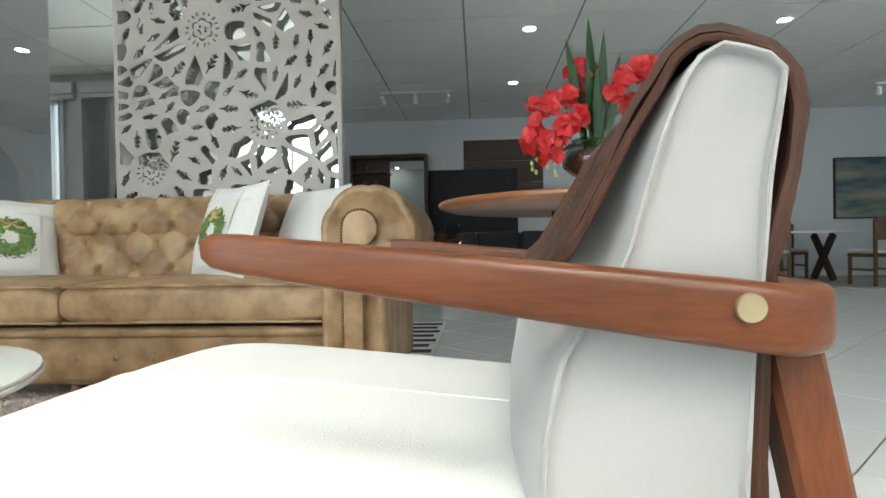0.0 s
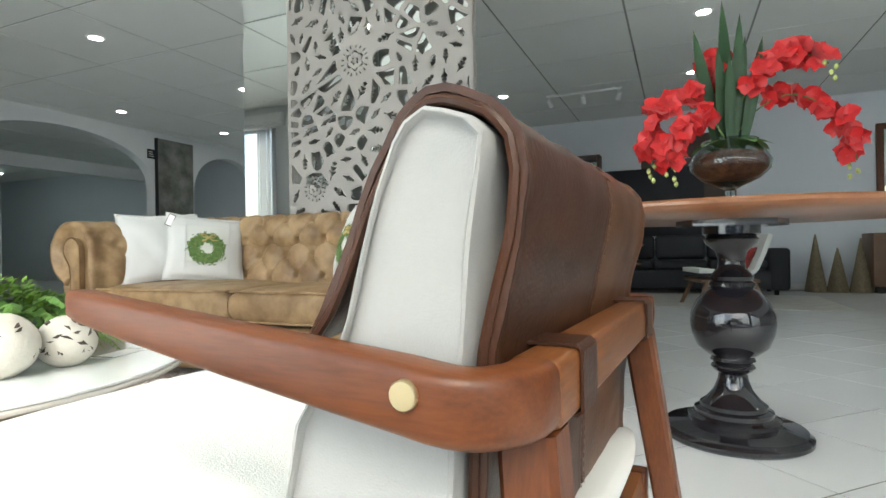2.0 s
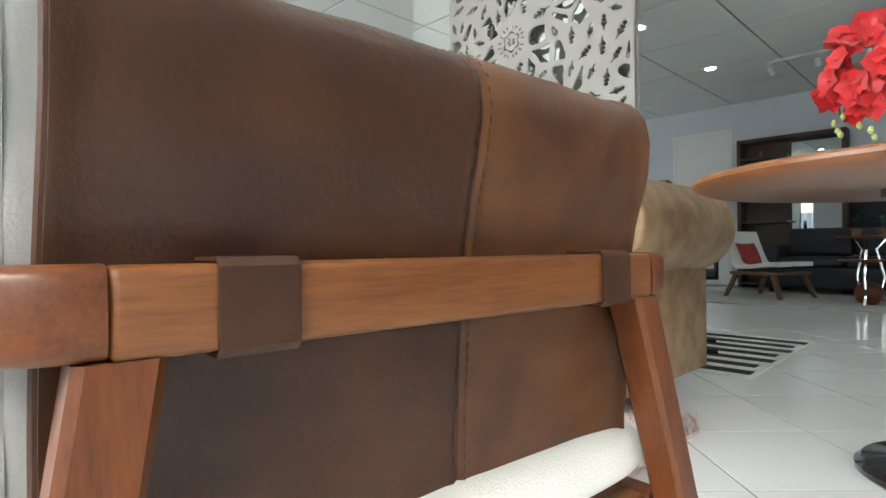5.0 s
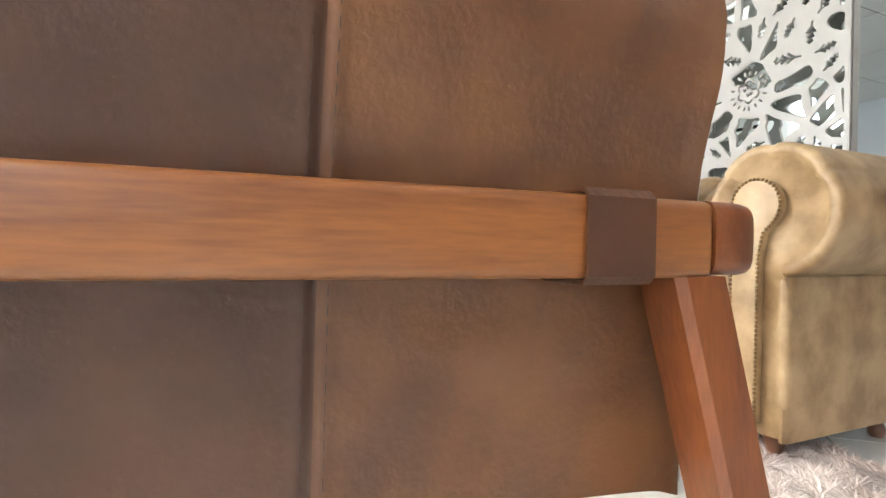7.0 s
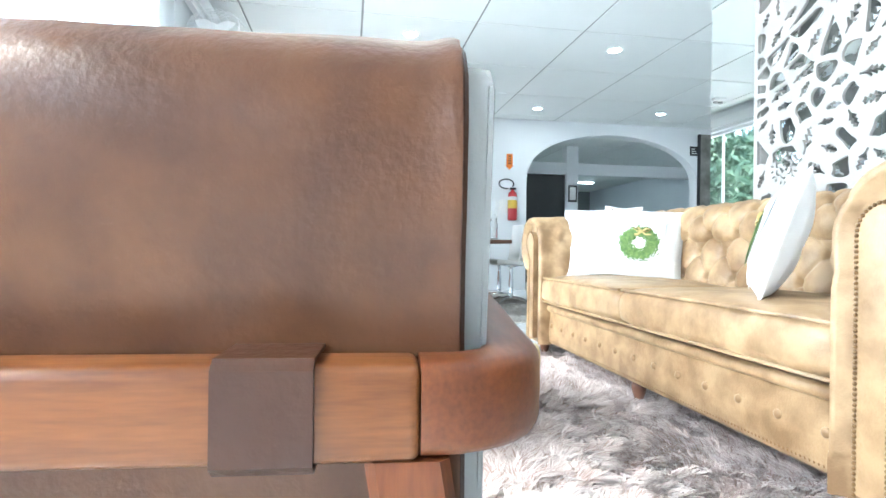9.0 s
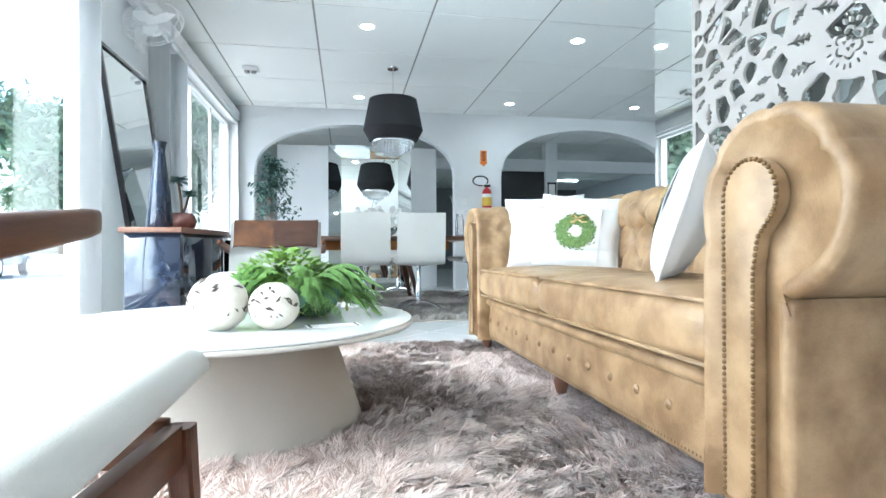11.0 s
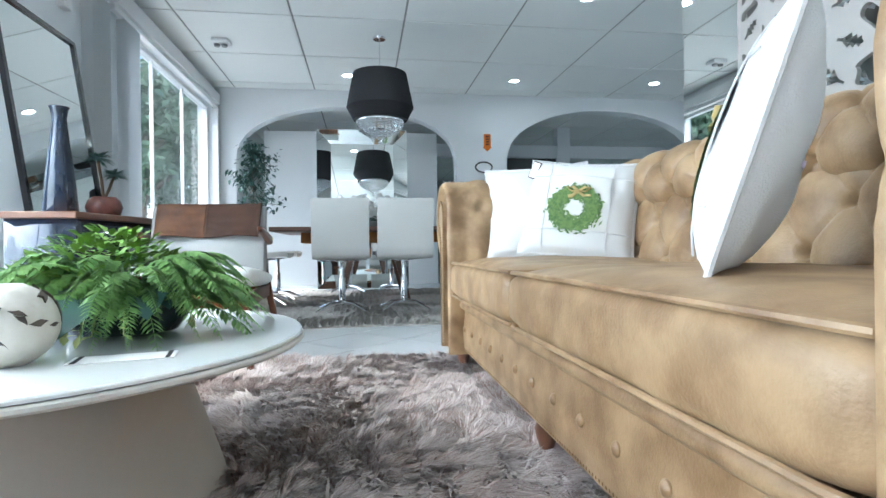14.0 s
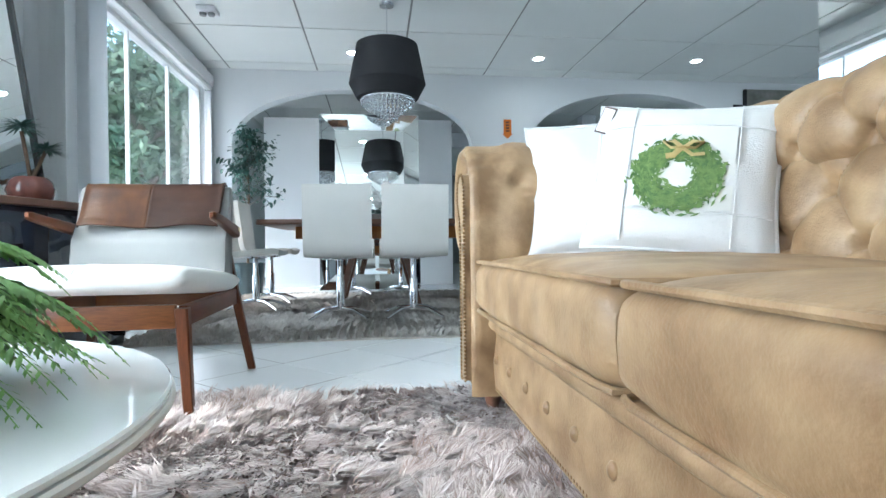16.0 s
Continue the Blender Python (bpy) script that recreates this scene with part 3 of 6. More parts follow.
def pillow(m, w, h, t, seed, label, wreath=False, tag=False, mark=False):
    th = thing("throw_pillow", m, label, "pillow", "pillows on the sofa")
    cov = part("cover", puff(w, h, t, 22, 0.42, seed, 0.006), M_PILLOW, th, smooth=70)
    rb = empty_bm()
    stitched_rim(rb, w * 1.005, h * 1.005, 0.006)
    part("flange", rb, M_PILLOW, cov)

    def front(a, b, lift=0.003):
        e = max(0.0, (1 - a * a) * (1 - b * b)) ** 0.42
        return Vector((a * w / 2, -(t / 2 * e + 0.002) - lift, h / 2 + b * h / 2))
    if wreath:
        bm = empty_bm()
        sheet(bm, lambda u, v: front(-0.52 + 1.04 * u, -0.5 + 1.06 * v, 0.0045), 12, 12)
        pp = part("printed_patch", bm, M_CREAMPATCH, th, "cream print square with green leaf wreath", 60)
        for q in (-0.55, 0.55):
            sb = empty_bm()
            tube(sb, [front(q, -0.9 + 0.18 * k, 0.003) for k in range(11)], 0.002, 5)
            tube(sb, [front(-0.9 + 0.18 * k, q + 0.02, 0.003) for k in range(11)], 0.002, 5)
            part("quilted_seam", sb, M_PILLOW, cov)
        rnd = random.Random(4)
        lb = empty_bm()
        for k in range(2200):
            ang, rr = rnd.uniform(0, 6.283), rnd.gauss(0.33, 0.065)
            a, b = -0.03 + rr * math.cos(ang), -0.1 + rr * math.sin(ang)
            c = front(a, b, 0.0065 + rnd.random() * 0.002)
            d = ang + rnd.choice((1.57, 1.2, 1.9, 0.6, 2.4))
            l, wd = rnd.uniform(0.012, 0.022), rnd.uniform(0.0025, 0.0045)
            dx, dz = math.cos(d), math.sin(d)
            vs = [lb.verts.new(c + Vector((dx * l * s - dz * wd * q, -0.001 * (s > 0), dz * l * s + dx * wd * q))) for s, q in ((-0.6, 0), (0, 1), (0.6, 0), (0, -1))]
            lb.faces.new(vs)
        part("wreath", lb, M_WREATH, pp, "printed green leaf wreath", 0)
        rb2 = empty_bm()
        for pts in ([(0, 0.33), (-0.1, 0.42), (-0.2, 0.40), (-0.12, 0.32), (0, 0.33)], [(0, 0.33), (0.1, 0.42), (0.2, 0.40), (0.12, 0.32), (0, 0.33)], [(0, 0.33), (-0.08, 0.22), (-0.16, 0.2)], [(0, 0.33), (0.1, 0.24), (0.22, 0.26)]):
            tube(rb2, [front(a, b - 0.1, 0.0095) for a, b in pts], 0.0095, 6, flat=0.3)
        part("ribbon", rb2, M_RIBBON, pp, "straw-coloured printed bow", 60)
    if mark:
        bm = empty_bm()
        for k in range(5):
            box(bm, -0.05 + 0.02 * k, -0.036 + 0.02 * k, t / 2 - 0.003, t / 2 + 0.004, h * 0.48 + 0.006 * (k % 2), h * 0.5 + 0.006 * (k % 2))
        part("print", bm, M_LILAC, th, "small lilac printed mark")
    if tag:
        tg = part("price_tag", boxed(-0.02, 0.02, -0.0015, 0.0015, -0.075, 0.0, 0.001, 1), M_TAGDARK, th, "white card price tag with dark border", at=pose(-w * 0.43, -t * 0.22, h * 0.96, 8, 22, -15))
        part("card", boxed(-0.016, 0.016, -0.0028, -0.0016, -0.07, -0.006), M_TAG, tg)
    return th


SEATZ = 0.548
pillow(pose(-2.38, 2.515, SEATZ, -12, -2, 64), 0.46, 0.42, 0.13, 1, "plain white cotton throw pillow on the sofa")
pillow(pose(-2.12, 2.575, SEATZ, -17, 6, 57), 0.45, 0.41, 0.15, 2, "white quilted throw pillow printed with a green wreath", wreath=True, tag=True)
pillow(pose(-0.99, 2.40, SEATZ, -18, 0, -38), 0.47, 0.43, 0.14, 3, "white throw pillow with a wreath print leaning near the arm", wreath=True, mark=True)
pillow(pose(-0.68, 2.56, SEATZ, -20, 0, -40), 0.46, 0.43, 0.15, 5, "plain white throw pillow tucked against the sofa arm")

# ---- wooden armchairs with a leather throw-over back ----
CUSH = [(-0.350, 0.42), (-0.205, 0.44), (-0.21, 0.52), (-0.222, 0.585), (-0.245, 0.62), (-0.272, 0.663), (-0.285, 0.71), (-0.300, 0.759), (-0.316, 0.797), (-0.327, 0.812), (-0.341, 0.817), (-0.372, 0.806), (-0.381, 0.795), (-0.378, 0.775), (-0.370, 0.723), (-0.364, 0.651), (-0.357, 0.594), (-0.352, 0.5)]


def sag(y, z):
    """The back droops a little towards its far side."""
    return 0.003 * (0.27 - y) / 0.54 * max(0.0, min(1.0, (z - 0.62) / 0.15))


def armchair(m, label):
    ch = thing("armchair", m, label, "armchair", "wooden armchairs")
    # seat cushion
    bm = empty_bm()

    def seat(u, v):
        th = 2 * math.pi * v
        cx, cz = math.cos(th), math.sin(th)
        e = 0.42
        xx, zz = math.copysign(abs(cx) ** e, cx), math.copysign(abs(cz) ** 0.6, cz)
        a = 2 * u - 1
        end = (1 - min(1, abs(a)) ** 8) ** 0.5
        x = 0.01 + xx * (0.4 - 0.03 * (1 - end))
        z = 0.432 + zz * (0.046 * (0.35 + 0.65 * end)) + 0.01 * (1 - a * a) * max(0, zz) + 0.03 * xx * (1 - abs(xx) ** 6 * 0.3)
        return (x, a * 0.322, z)
    g = sheet(bm, seat, 44, 48, wrap_v=True)
    bm.faces.new(g[0][::-1])
    bm.faces.new(g[-1])
    bmesh.ops.recalc_face_normals(bm, faces=bm.faces[:])
    st = part("seat_cushion", bm, M_WHITE, ch, "white fabric seat cushion", 75)
    tb = empty_bm()
    tube(tb, [seat(0.5, 0.03 + 0.02 * k) for k in range(18)], 0.0022, 5)
    part("seam", tb, M_WHITE, st)
    # back cushion
    bm = empty_bm()
    cs, _ = resample(CUSH + CUSH[:1], 60)
    cs = cs[:-1]
    cx, cz = -0.27, 0.6
    rows = [(-0.288, 0.92), (-0.295, 0.96), (-0.2935, 0.99), (-0.284, 1.0)] + [(-0.26 + 0.52 * k / 16, 1.0) for k in range(17)] + [(0.284, 1.0), (0.2935, 0.99), (0.295, 0.96), (0.288, 0.92)]
    rings = []
    for y, s in rows:
        sx = 0.016 * (1 - s) / 0.14
        ring = []
        for x, z in cs:
            d = math.hypot(x - cx, z - cz)
            k = 1 - 0.8 * sx / max(d, 0.05)
            w = 0.003 * noise.noise((x * 14, y * 9, z * 14)) + 0.028 * max(0.0, min(1.0, (x + 0.33) / 0.1)) * (1 - min(1.0, abs(y) / 0.29) ** 2.5)
            ring.append((cx + (x - cx) * k + w, y, cz + (z - cz) * k - sag(y, z)))
        rings.append(ring)
    loft(bm, rings)
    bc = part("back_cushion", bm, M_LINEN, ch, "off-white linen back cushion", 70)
    for sy in (-1, 1):
        tb = empty_bm()
        tube(tb, [(x * 0.985 + cx * 0.015, sy * 0.2925, z * 0.985 + cz * 0.015 - sag(sy * 0.2925, z)) for x, z in cs], 0.0022, 5, closed=True)
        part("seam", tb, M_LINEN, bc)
    # leather cover: rear, over the top, front flap
    path = [(-0.355, 0.425), (-0.358, 0.52), (-0.362, 0.60), (-0.368, 0.655), (-0.376, 0.69), (-0.387, 0.73), (-0.391, 0.77), (-0.387, 0.794), (-0.374, 0.808), (-0.346, 0.82), (-0.329, 0.82), (-0.316, 0.811), (-0.304, 0.788), (-0.282, 0.753), (-0.26, 0.708), (-0.238, 0.668), (-0.215, 0.64)]
    pp, plen = resample(path, 60)
    pn = normals(pp)
    bm = empty_bm()

    def half(v):
        return (0.276 - 0.012 * max(0.0, min(1.0, (v - 0.6) / 0.3))) * (1 + 0.008 * math.sin(v * 9))

    def cover(off):
        def fn(u, v):
            j = min(int(round(v * 60)), 60)
            x, z = pp[j]
            nx, nz = pn[j]
            y = (2 * u - 1) * half(v)
            seam = -0.0017 * math.exp(-(((y + 0.016) / 0.003) ** 2)) + 0.0007 * math.exp(-(((abs(y + 0.016) - 0.007) / 0.004) ** 2))
            edge = 0.004 * math.exp(-(((abs(y) - half(v)) / 0.012) ** 2))
            flap = max(0.0, (v - 0.68) / 0.32)
            w = 0.003 * noise.noise((y * 4.5, v * 7, 1.7)) + flap * 0.01 * math.sin(y * 17 + v * 5) + 0.002 * noise.noise((y * 16, v * 24, 4))
            d = off + 0.003 + seam + edge + w
            return (x + nx * d, y, z + nz * d - sag(y, z))
        return fn
    a = sheet(bm, cover(0.0), 200, 60)
    b = sheet(bm, cover(0.006), 200, 60)
    for i in range(200):
        for j in (0, 60):
            bm.faces.new((a[i][j], a[i + 1][j], b[i + 1][j], b[i][j]))
    for j in range(60):
        for i in (0, 200):
            bm.faces.new((a[i][j], a[i][j + 1], b[i][j + 1], b[i][j]))
    bmesh.ops.recalc_face_normals(bm, faces=bm.faces[:])
    for f in bm.faces:
        if f.calc_center_median().y < -0.016:
            f.material_index = 1
    lc = part("leather_cover", bm, [M_BROWN, M_TAN], ch, "brown leather cover draped over the back", 70)
    for sy in (-1, 1):
        tb = empty_bm()
        tube(tb, [(x + nx * 0.004, sy * half(k / 60), z + nz * 0.004 - sag(sy * 0.281, z)) for k, ((x, z), (nx, nz)) in enumerate(zip(pp, pn))], 0.0042, 7)
        part("edge_piping", tb, M_BROWN, lc)
    sb = empty_bm()
    for k in range(1, 58):
        j = k
        x, z = pp[j]
        nx, nz = pn[j]
        w = 0.003 * noise.noise((0.007 * 4.5, k / 60 * 7, 1.7))
        tg = Vector((pp[j + 1][0] - x, 0, pp[j + 1][1] - z)) * 0.3
        c = Vector((x + nx * (0.0105 + w), -0.016, z + nz * (0.0105 + w) - sag(-0.016, z)))
        for yy in (-0.0065, 0.0065):
            o = Vector((0, yy, 0))
            tube(sb, [c + o - tg, c + o + tg], 0.00042, 4)
    part("stitching", sb, mat("brown_thread", (0.02, 0.009, 0.006), 0.7, bump=0), lc)
    # arms sweep from the tip round the corner into the rear rail
    for sy in (-1, 1):
        centre = [(0.046, 0.309), (0.036, 0.3095), (0.015, 0.311), (-0.06, 0.3135), (-0.18, 0.3125), (-0.28, 0.3095), (-0.33, 0.308)] + [(-0.353 + 0.045 * math.cos(radians(90 + 90 * k / 8)), 0.2635 + 0.045 * math.sin(radians(90 + 90 * k / 8))) for k in range(9)] + [(-0.398, 0.258), (-0.398, 0.2535)]
        secs = []
        for k, (x, y) in enumerate(centre):
            a, b = centre[max(k - 1, 0)], centre[min(k + 1, len(centre) - 1)]
            dx, dy = b[0] - a[0], b[1] - a[1]
            l = math.hypot(dx, dy)
            nx, ny = -dy / l, dx / l
            t = min(1.0, max(0.0, (0.046 - x) / 0.42))
            hh, hw = 0.0145 + 0.0095 * min(1, t * 1.15), 0.012 + 0.007 * t
            if k == 0:
                hh, hw = hh * 0.55, hw * 0.5
            elif k == 1:
                hh, hw = hh * 0.9, hw * 0.9
            zc = 0.675 - 0.055 * min(1.0, t * 0.98)
            ring = []
            for q in range(20):
                th = 2 * math.pi * q / 20
                cw, cz2 = math.cos(th), math.sin(th)
                ex = 0.45
                ww, zz = math.copysign(abs(cw) ** ex, cw) * hw, math.copysign(abs(cz2) ** ex, cz2) * hh
                ring.append((x + nx * ww, sy * (y + ny * ww), zc + zz))
            secs.append(ring)
        ar = part("arm", loft(empty_bm(), secs), M_WOOD, ch, "varnished wooden arm", 50)
        kb = lathed([(0.0, -0.004), (0.0098, -0.004), (0.0098, 0.003), (0.0088, 0.0042), (0.0, 0.0045)], 24, Matrix.Translation((-0.341, sy * 0.3265, 0.6315)) @ Matrix.Rotation(radians(-90 * sy), 4, "X"))
        part("brass_cap", kb, M_BRASS, ar, "brushed brass disc")
        # rear and front legs
        for name, top, foot, w0, w1 in (("rear_leg", (-0.395, 0.247, 0.597), (-0.47, 0.35, 0.0), 0.021, 0.016), ("front_leg", (0.335, 0.29, 0.365), (0.345, 0.312, 0.0), 0.021, 0.014)):
            secs = []
            for f in (0, 0.04, 0.5, 1):
                p = Vector(top).lerp(Vector(foot), f)
                w = w0 + (w1 - w0) * f
                c = w * 0.25
                secs.append([(p.x + dx, sy * (p.y + dy), p.z) for dx, dy in ((-w, -w + c), (-w + c, -w), (w - c, -w), (w, -w + c), (w, w - c), (w - c, w), (-w + c, w), (-w, w - c))])
            part(name, loft(empty_bm(), secs), M_WOODZ, ch, "tapered wooden leg", 30)
        part("side_apron", boxed(-0.40, 0.32, sy * 0.287 - 0.014, sy * 0.287 + 0.014, 0.305, 0.372, 0.004), M_WOOD, ch)
    part("rail", boxed(-0.417, -0.379, -0.2535, 0.2535, 0.596, 0.644, 0.006, 3), M_WOODY, ch, "wooden rear rail")
    part("front_apron", boxed(0.322, 0.35, -0.272, 0.272, 0.302, 0.377, 0.004), M_WOODY, ch)
    part("rear_apron", boxed(-0.395, -0.37, -0.272, 0.272, 0.305, 0.372, 0.004), M_WOODY, ch)
    for y in (0.1795, -0.1795):
        bm = empty_bm()
        out = [(-0.362, 0.6465), (-0.376, 0.6475), (-0.4155, 0.6475), (-0.4205, 0.6425), (-0.4205, 0.5975), (-0.4155, 0.5925), (-0.378, 0.5925), (-0.362, 0.5945)]
        inn = [(-0.362, 0.6448), (-0.376, 0.6450), (-0.4150, 0.6450), (-0.4180, 0.6425), (-0.4180, 0.5975), (-0.4150, 0.5950), (-0.378, 0.5950), (-0.362, 0.5965)]
        loft(bm, [[(x, y + w, z) for x, z in out + inn[::-1]] for w in (-0.0235, -0.0215, 0.0215, 0.0235)])
        part("strap", bm, M_BROWN, ch, "brown leather strap round the rail", 40)
    return ch


armchair(pose(0.0215, 0.7935, 0, 0, 0, 175.7), "wooden armchair with white cushions and brown leather back")
armchair(pose(-3.07, 0.9, 0, 0, 0, 2) @ Matrix.Diagonal((1.03, 1.04, 1.05, 1)), "wooden armchair with white seat by the window sideboard")

# ---- mirrored column with the fretwork panel ----
from mathutils.geometry import tessellate_polygon


def clip_cell(poly, p, q, gap):
    """Keeps the part of poly nearer to p than q, less a gap."""
    mx, mz, nx, nz = (p[0] + q[0]) / 2, (p[1] + q[1]) / 2, q[0] - p[0], q[1] - p[1]
    l = math.hypot(nx, nz)
    nx, nz = nx / l, nz / l
    side = [(x - mx) * nx + (z - mz) * nz + gap for x, z in poly]
    out = []
    for i in range(len(poly)):
        a, b, sa, sb = poly[i], poly[(i + 1) % len(poly)], side[i], side[(i + 1) % len(poly)]
        if sa <= 0:
            out.append(a)
        if sa * sb < 0:
            t = sa / (sa - sb)
            out.append((a[0] + t * (b[0] - a[0]), a[1] + t * (b[1] - a[1])))
    return out


def chaikin(poly, n=2):
    for _ in range(n):
        poly = [p for a, b in zip(poly, poly[1:] + poly[:1]) for p in (((3 * a[0] + b[0]) / 4, (3 * a[1] + b[1]) / 4), ((a[0] + 3 * b[0]) / 4, (a[1] + 3 * b[1]) / 4))]
    return poly


def area(poly):
    return 0.5 * sum(a[0] * b[1] - b[0] * a[1] for a, b in zip(poly, poly[1:] + poly[:1]))


def sprig(cx, cz, ang, l):
    """A leaf-vein cut: a stem with slanting side slits, as one outline."""
    w = 0.0055
    right, left = [], []
    for k in range(3):
        s = -0.3 + 0.27 * k
        r = 0.32 - 0.06 * k
        for lst, sg in ((right, 1), (left, -1)):
            lst += [(s * l, sg * w), ((s + r * 0.85) * l, sg * (w + r * l * 0.62)), ((s + r * 0.85) * l + 0.006, sg * (w + r * l * 0.62 - 0.011)), (s * l + 0.024, sg * w)]
    pts = [(-0.55 * l, w * 0.8)] + left_to(right) + [(0.55 * l, 0.0)] + left_to(left)[::-1] + [(-0.55 * l, -w * 0.8)]
    c, s = math.cos(ang), math.sin(ang)
    return [(cx + a * c - b * s, cz + a * s + b * c) for a, b in pts]


def left_to(lst):
    return list(lst)


def fretwork(x0, x1, z0, z1):
    """Cells of the panel: each an outline with the holes cut into it."""
    rnd = random.Random(21)
    flowers = [(-1.43, 1.96, 0.13), (-1.06, 1.40, 0.12), (-1.76, 1.14, 0.12), (-1.86, 2.58, 0.11), (-0.86, 2.62, 0.12), (-0.9, 0.78, 0.12), (-1.5, 0.55, 0.12)]
    seeds, tries = [], 0
    while tries < 9000:
        tries += 1
        x, z = rnd.uniform(x0 + 0.01, x1 - 0.01), rnd.uniform(z0 + 0.01, z1 - 0.01)
        if any(math.hypot(x - a, z - b) < 1.75 * r for a, b, r in flowers):
            continue
        if all(flow(x, z, p) > 0.083 for p in seeds):
            seeds.append((x, z))
    cells = []
    centres = [(a, b) for a, b, r in flowers]
    for n, p in enumerate(seeds + centres):
        near = [q for q in seeds + centres if q is not p and math.hypot(q[0] - p[0], q[1] - p[1]) < 0.45]
        outer = rect(x0, x1, z0, z1)
        inner = rect(x0 + 0.022, x1 - 0.022, z0 + 0.022, z1 - 0.022)
        for q in near:
            outer = clip_cell(outer, p, q, 0.0) if len(outer) > 2 else outer
            inner = clip_cell(inner, p, q, 0.012) if len(inner) > 2 else inner
        if len(outer) < 3:
            continue
        holes = []
        a = abs(area(inner)) if len(inner) > 2 else 0
        if p in centres:
            fa, fb = p
            r = min(math.hypot(v[0] - fa, v[1] - fb) for v in inner) * 0.97
            for k in range(17):
                t = 2 * math.pi * k / 17 + rnd.uniform(-0.06, 0.06)
                l0, l1, w = r * 0.74, r * rnd.uniform(0.92, 0.99), 0.0045
                c, s = math.cos(t), math.sin(t)
                holes.append(chaikin([(fa + l * c - q * s, fb + l * s + q * c) for l, q in ((l0, -w), (l1, -w), (l1, w), (l0, w))], 1))
            for k in range(6):
                t0, t1 = 2 * math.pi * k / 6 + 0.09, 2 * math.pi * (k + 1) / 6 - 0.09
                rim = [(fa + r * (0.5 + 0.13 * math.sin(math.pi * j / 6)) * math.cos(t0 + (t1 - t0) * j / 6), fb + r * (0.5 + 0.13 * math.sin(math.pi * j / 6)) * math.sin(t0 + (t1 - t0) * j / 6)) for j in range(7)]
                holes.append(rim + [(fa + (x - fa) * 0.83, fb + (z - fb) * 0.83) for x, z in rim][::-1])
            for k in range(5):
                t = 2 * math.pi * k / 5 + rnd.random()
                px, pz = fa + r * 0.2 * math.cos(t), fb + r * 0.2 * math.sin(t)
                holes.append([(px + 0.009 * (1 + 0.4 * math.sin(3 * q)) * math.cos(q), pz + 0.009 * (1 + 0.4 * math.sin(3 * q)) * math.sin(q)) for q in [0.785 * j for j in range(8)]])
        elif a > 0.0008:
            cx, cz = sum(v[0] for v in inner) / len(inner), sum(v[1] for v in inner) / len(inner)
            if a > 0.0045 and n % 5 in (0, 2, 3):
                # a leaf left standing, with its veins cut out
                far = max(inner, key=lambda v: math.hypot(v[0] - cx, v[1] - cz))
                ang = math.atan2(far[1] - cz, far[0] - cx)
                holes.append(sprig(cx, cz, ang, min(0.13, 1.0 * math.sqrt(a))))
            else:
                jag = []
                for i, v in enumerate(inner):
                    w = inner[(i + 1) % len(inner)]
                    jag.append(v)
                    if math.hypot(w[0] - v[0], w[1] - v[1]) > 0.05 and rnd.random() < 0.6:
                        k, m = rnd.uniform(0.08, 0.3), rnd.uniform(0.3, 0.7)
                        mx, mz = v[0] + (w[0] - v[0]) * m, v[1] + (w[1] - v[1]) * m
                        jag.append((mx + (cx - mx) * k, mz + (cz - mz) * k))
                holes.append(chaikin(jag, 2))
        cells.append((outer, holes))
    return cells


def cut_panel(cells, thick):
    bm = empty_bm()
    for outer, holes in cells:
        loops = [[Vector((a, 0, b)) for a, b in l] for l in [outer] + holes]
        flat = [v for l in loops for v in l]
        tris = tessellate_polygon(loops)
        front = [bm.verts.new(v) for v in flat]
        rear = [bm.verts.new(v + Vector((0, thick, 0))) for v in flat]
        for t in tris:
            try:
                bm.faces.new([front[i] for i in t])
                bm.faces.new([rear[i] for i in t][::-1])
            except ValueError:
                pass
        at = len(loops[0])
        for l in loops[1:]:
            n = len(l)
            for k in range(n):
                a, b = at + k, at + (k + 1) % n
                bm.faces.new((front[a], front[b], rear[b], rear[a]))
            at += n
    return bm


def flow(x, z, p):
    ang = 1.0 + 1.1 * math.sin(2.3 * x + 1.7 * z) + 0.6 * math.sin(3.1 * z - x)
    c, s = math.cos(ang), math.sin(ang)
    dx, dz = x - p[0], z - p[1]
    a, b = dx * c + dz * s, -dx * s + dz * c
    return math.hypot(a * 0.58, b * 1.55)


def column():
    col = thing("mirror_column", pose(0, 0, 0), "square column clad in mirror behind a fretwork panel", "column", kind="structure")
    part("core", boxed(-2.42, -0.95, 3.262, 3.6, 0, CEIL), M_WALL, col, smooth=0)
    for a, b in ((-2.425, -1.96), (-1.957, -1.29), (-1.287, -0.63)):
        part("mirror", boxed(a, b, 3.25, 3.259, 0, CEIL), M_MIRROR, col, "silvered mirror sheet", smooth=0)
    pan = thing("fretwork_panel", pose(0, 0, 0), "taupe fretwork panel cut with leaves and flowers on a mirrored column", "decorative panel")
    x0, x1, z0, z1 = -1.975, -0.612, 0.25, 2.945
    part("fretwork", cut_panel(fretwork(x0, x1, z0, z1), 0.015), M_PANEL, pan, smooth=0, at=Matrix.Translation((0, 3.19, 0)))
    part("batten", boxed(x0, x0 + 0.03, 3.208, 3.25, z0, z1), M_PANEL, pan, "side batten fixed to the column")
    part("batten", boxed(x1 - 0.03, x1, 3.208, 3.25, z0, z1), M_PANEL, pan, "side batten fixed to the column")


column()

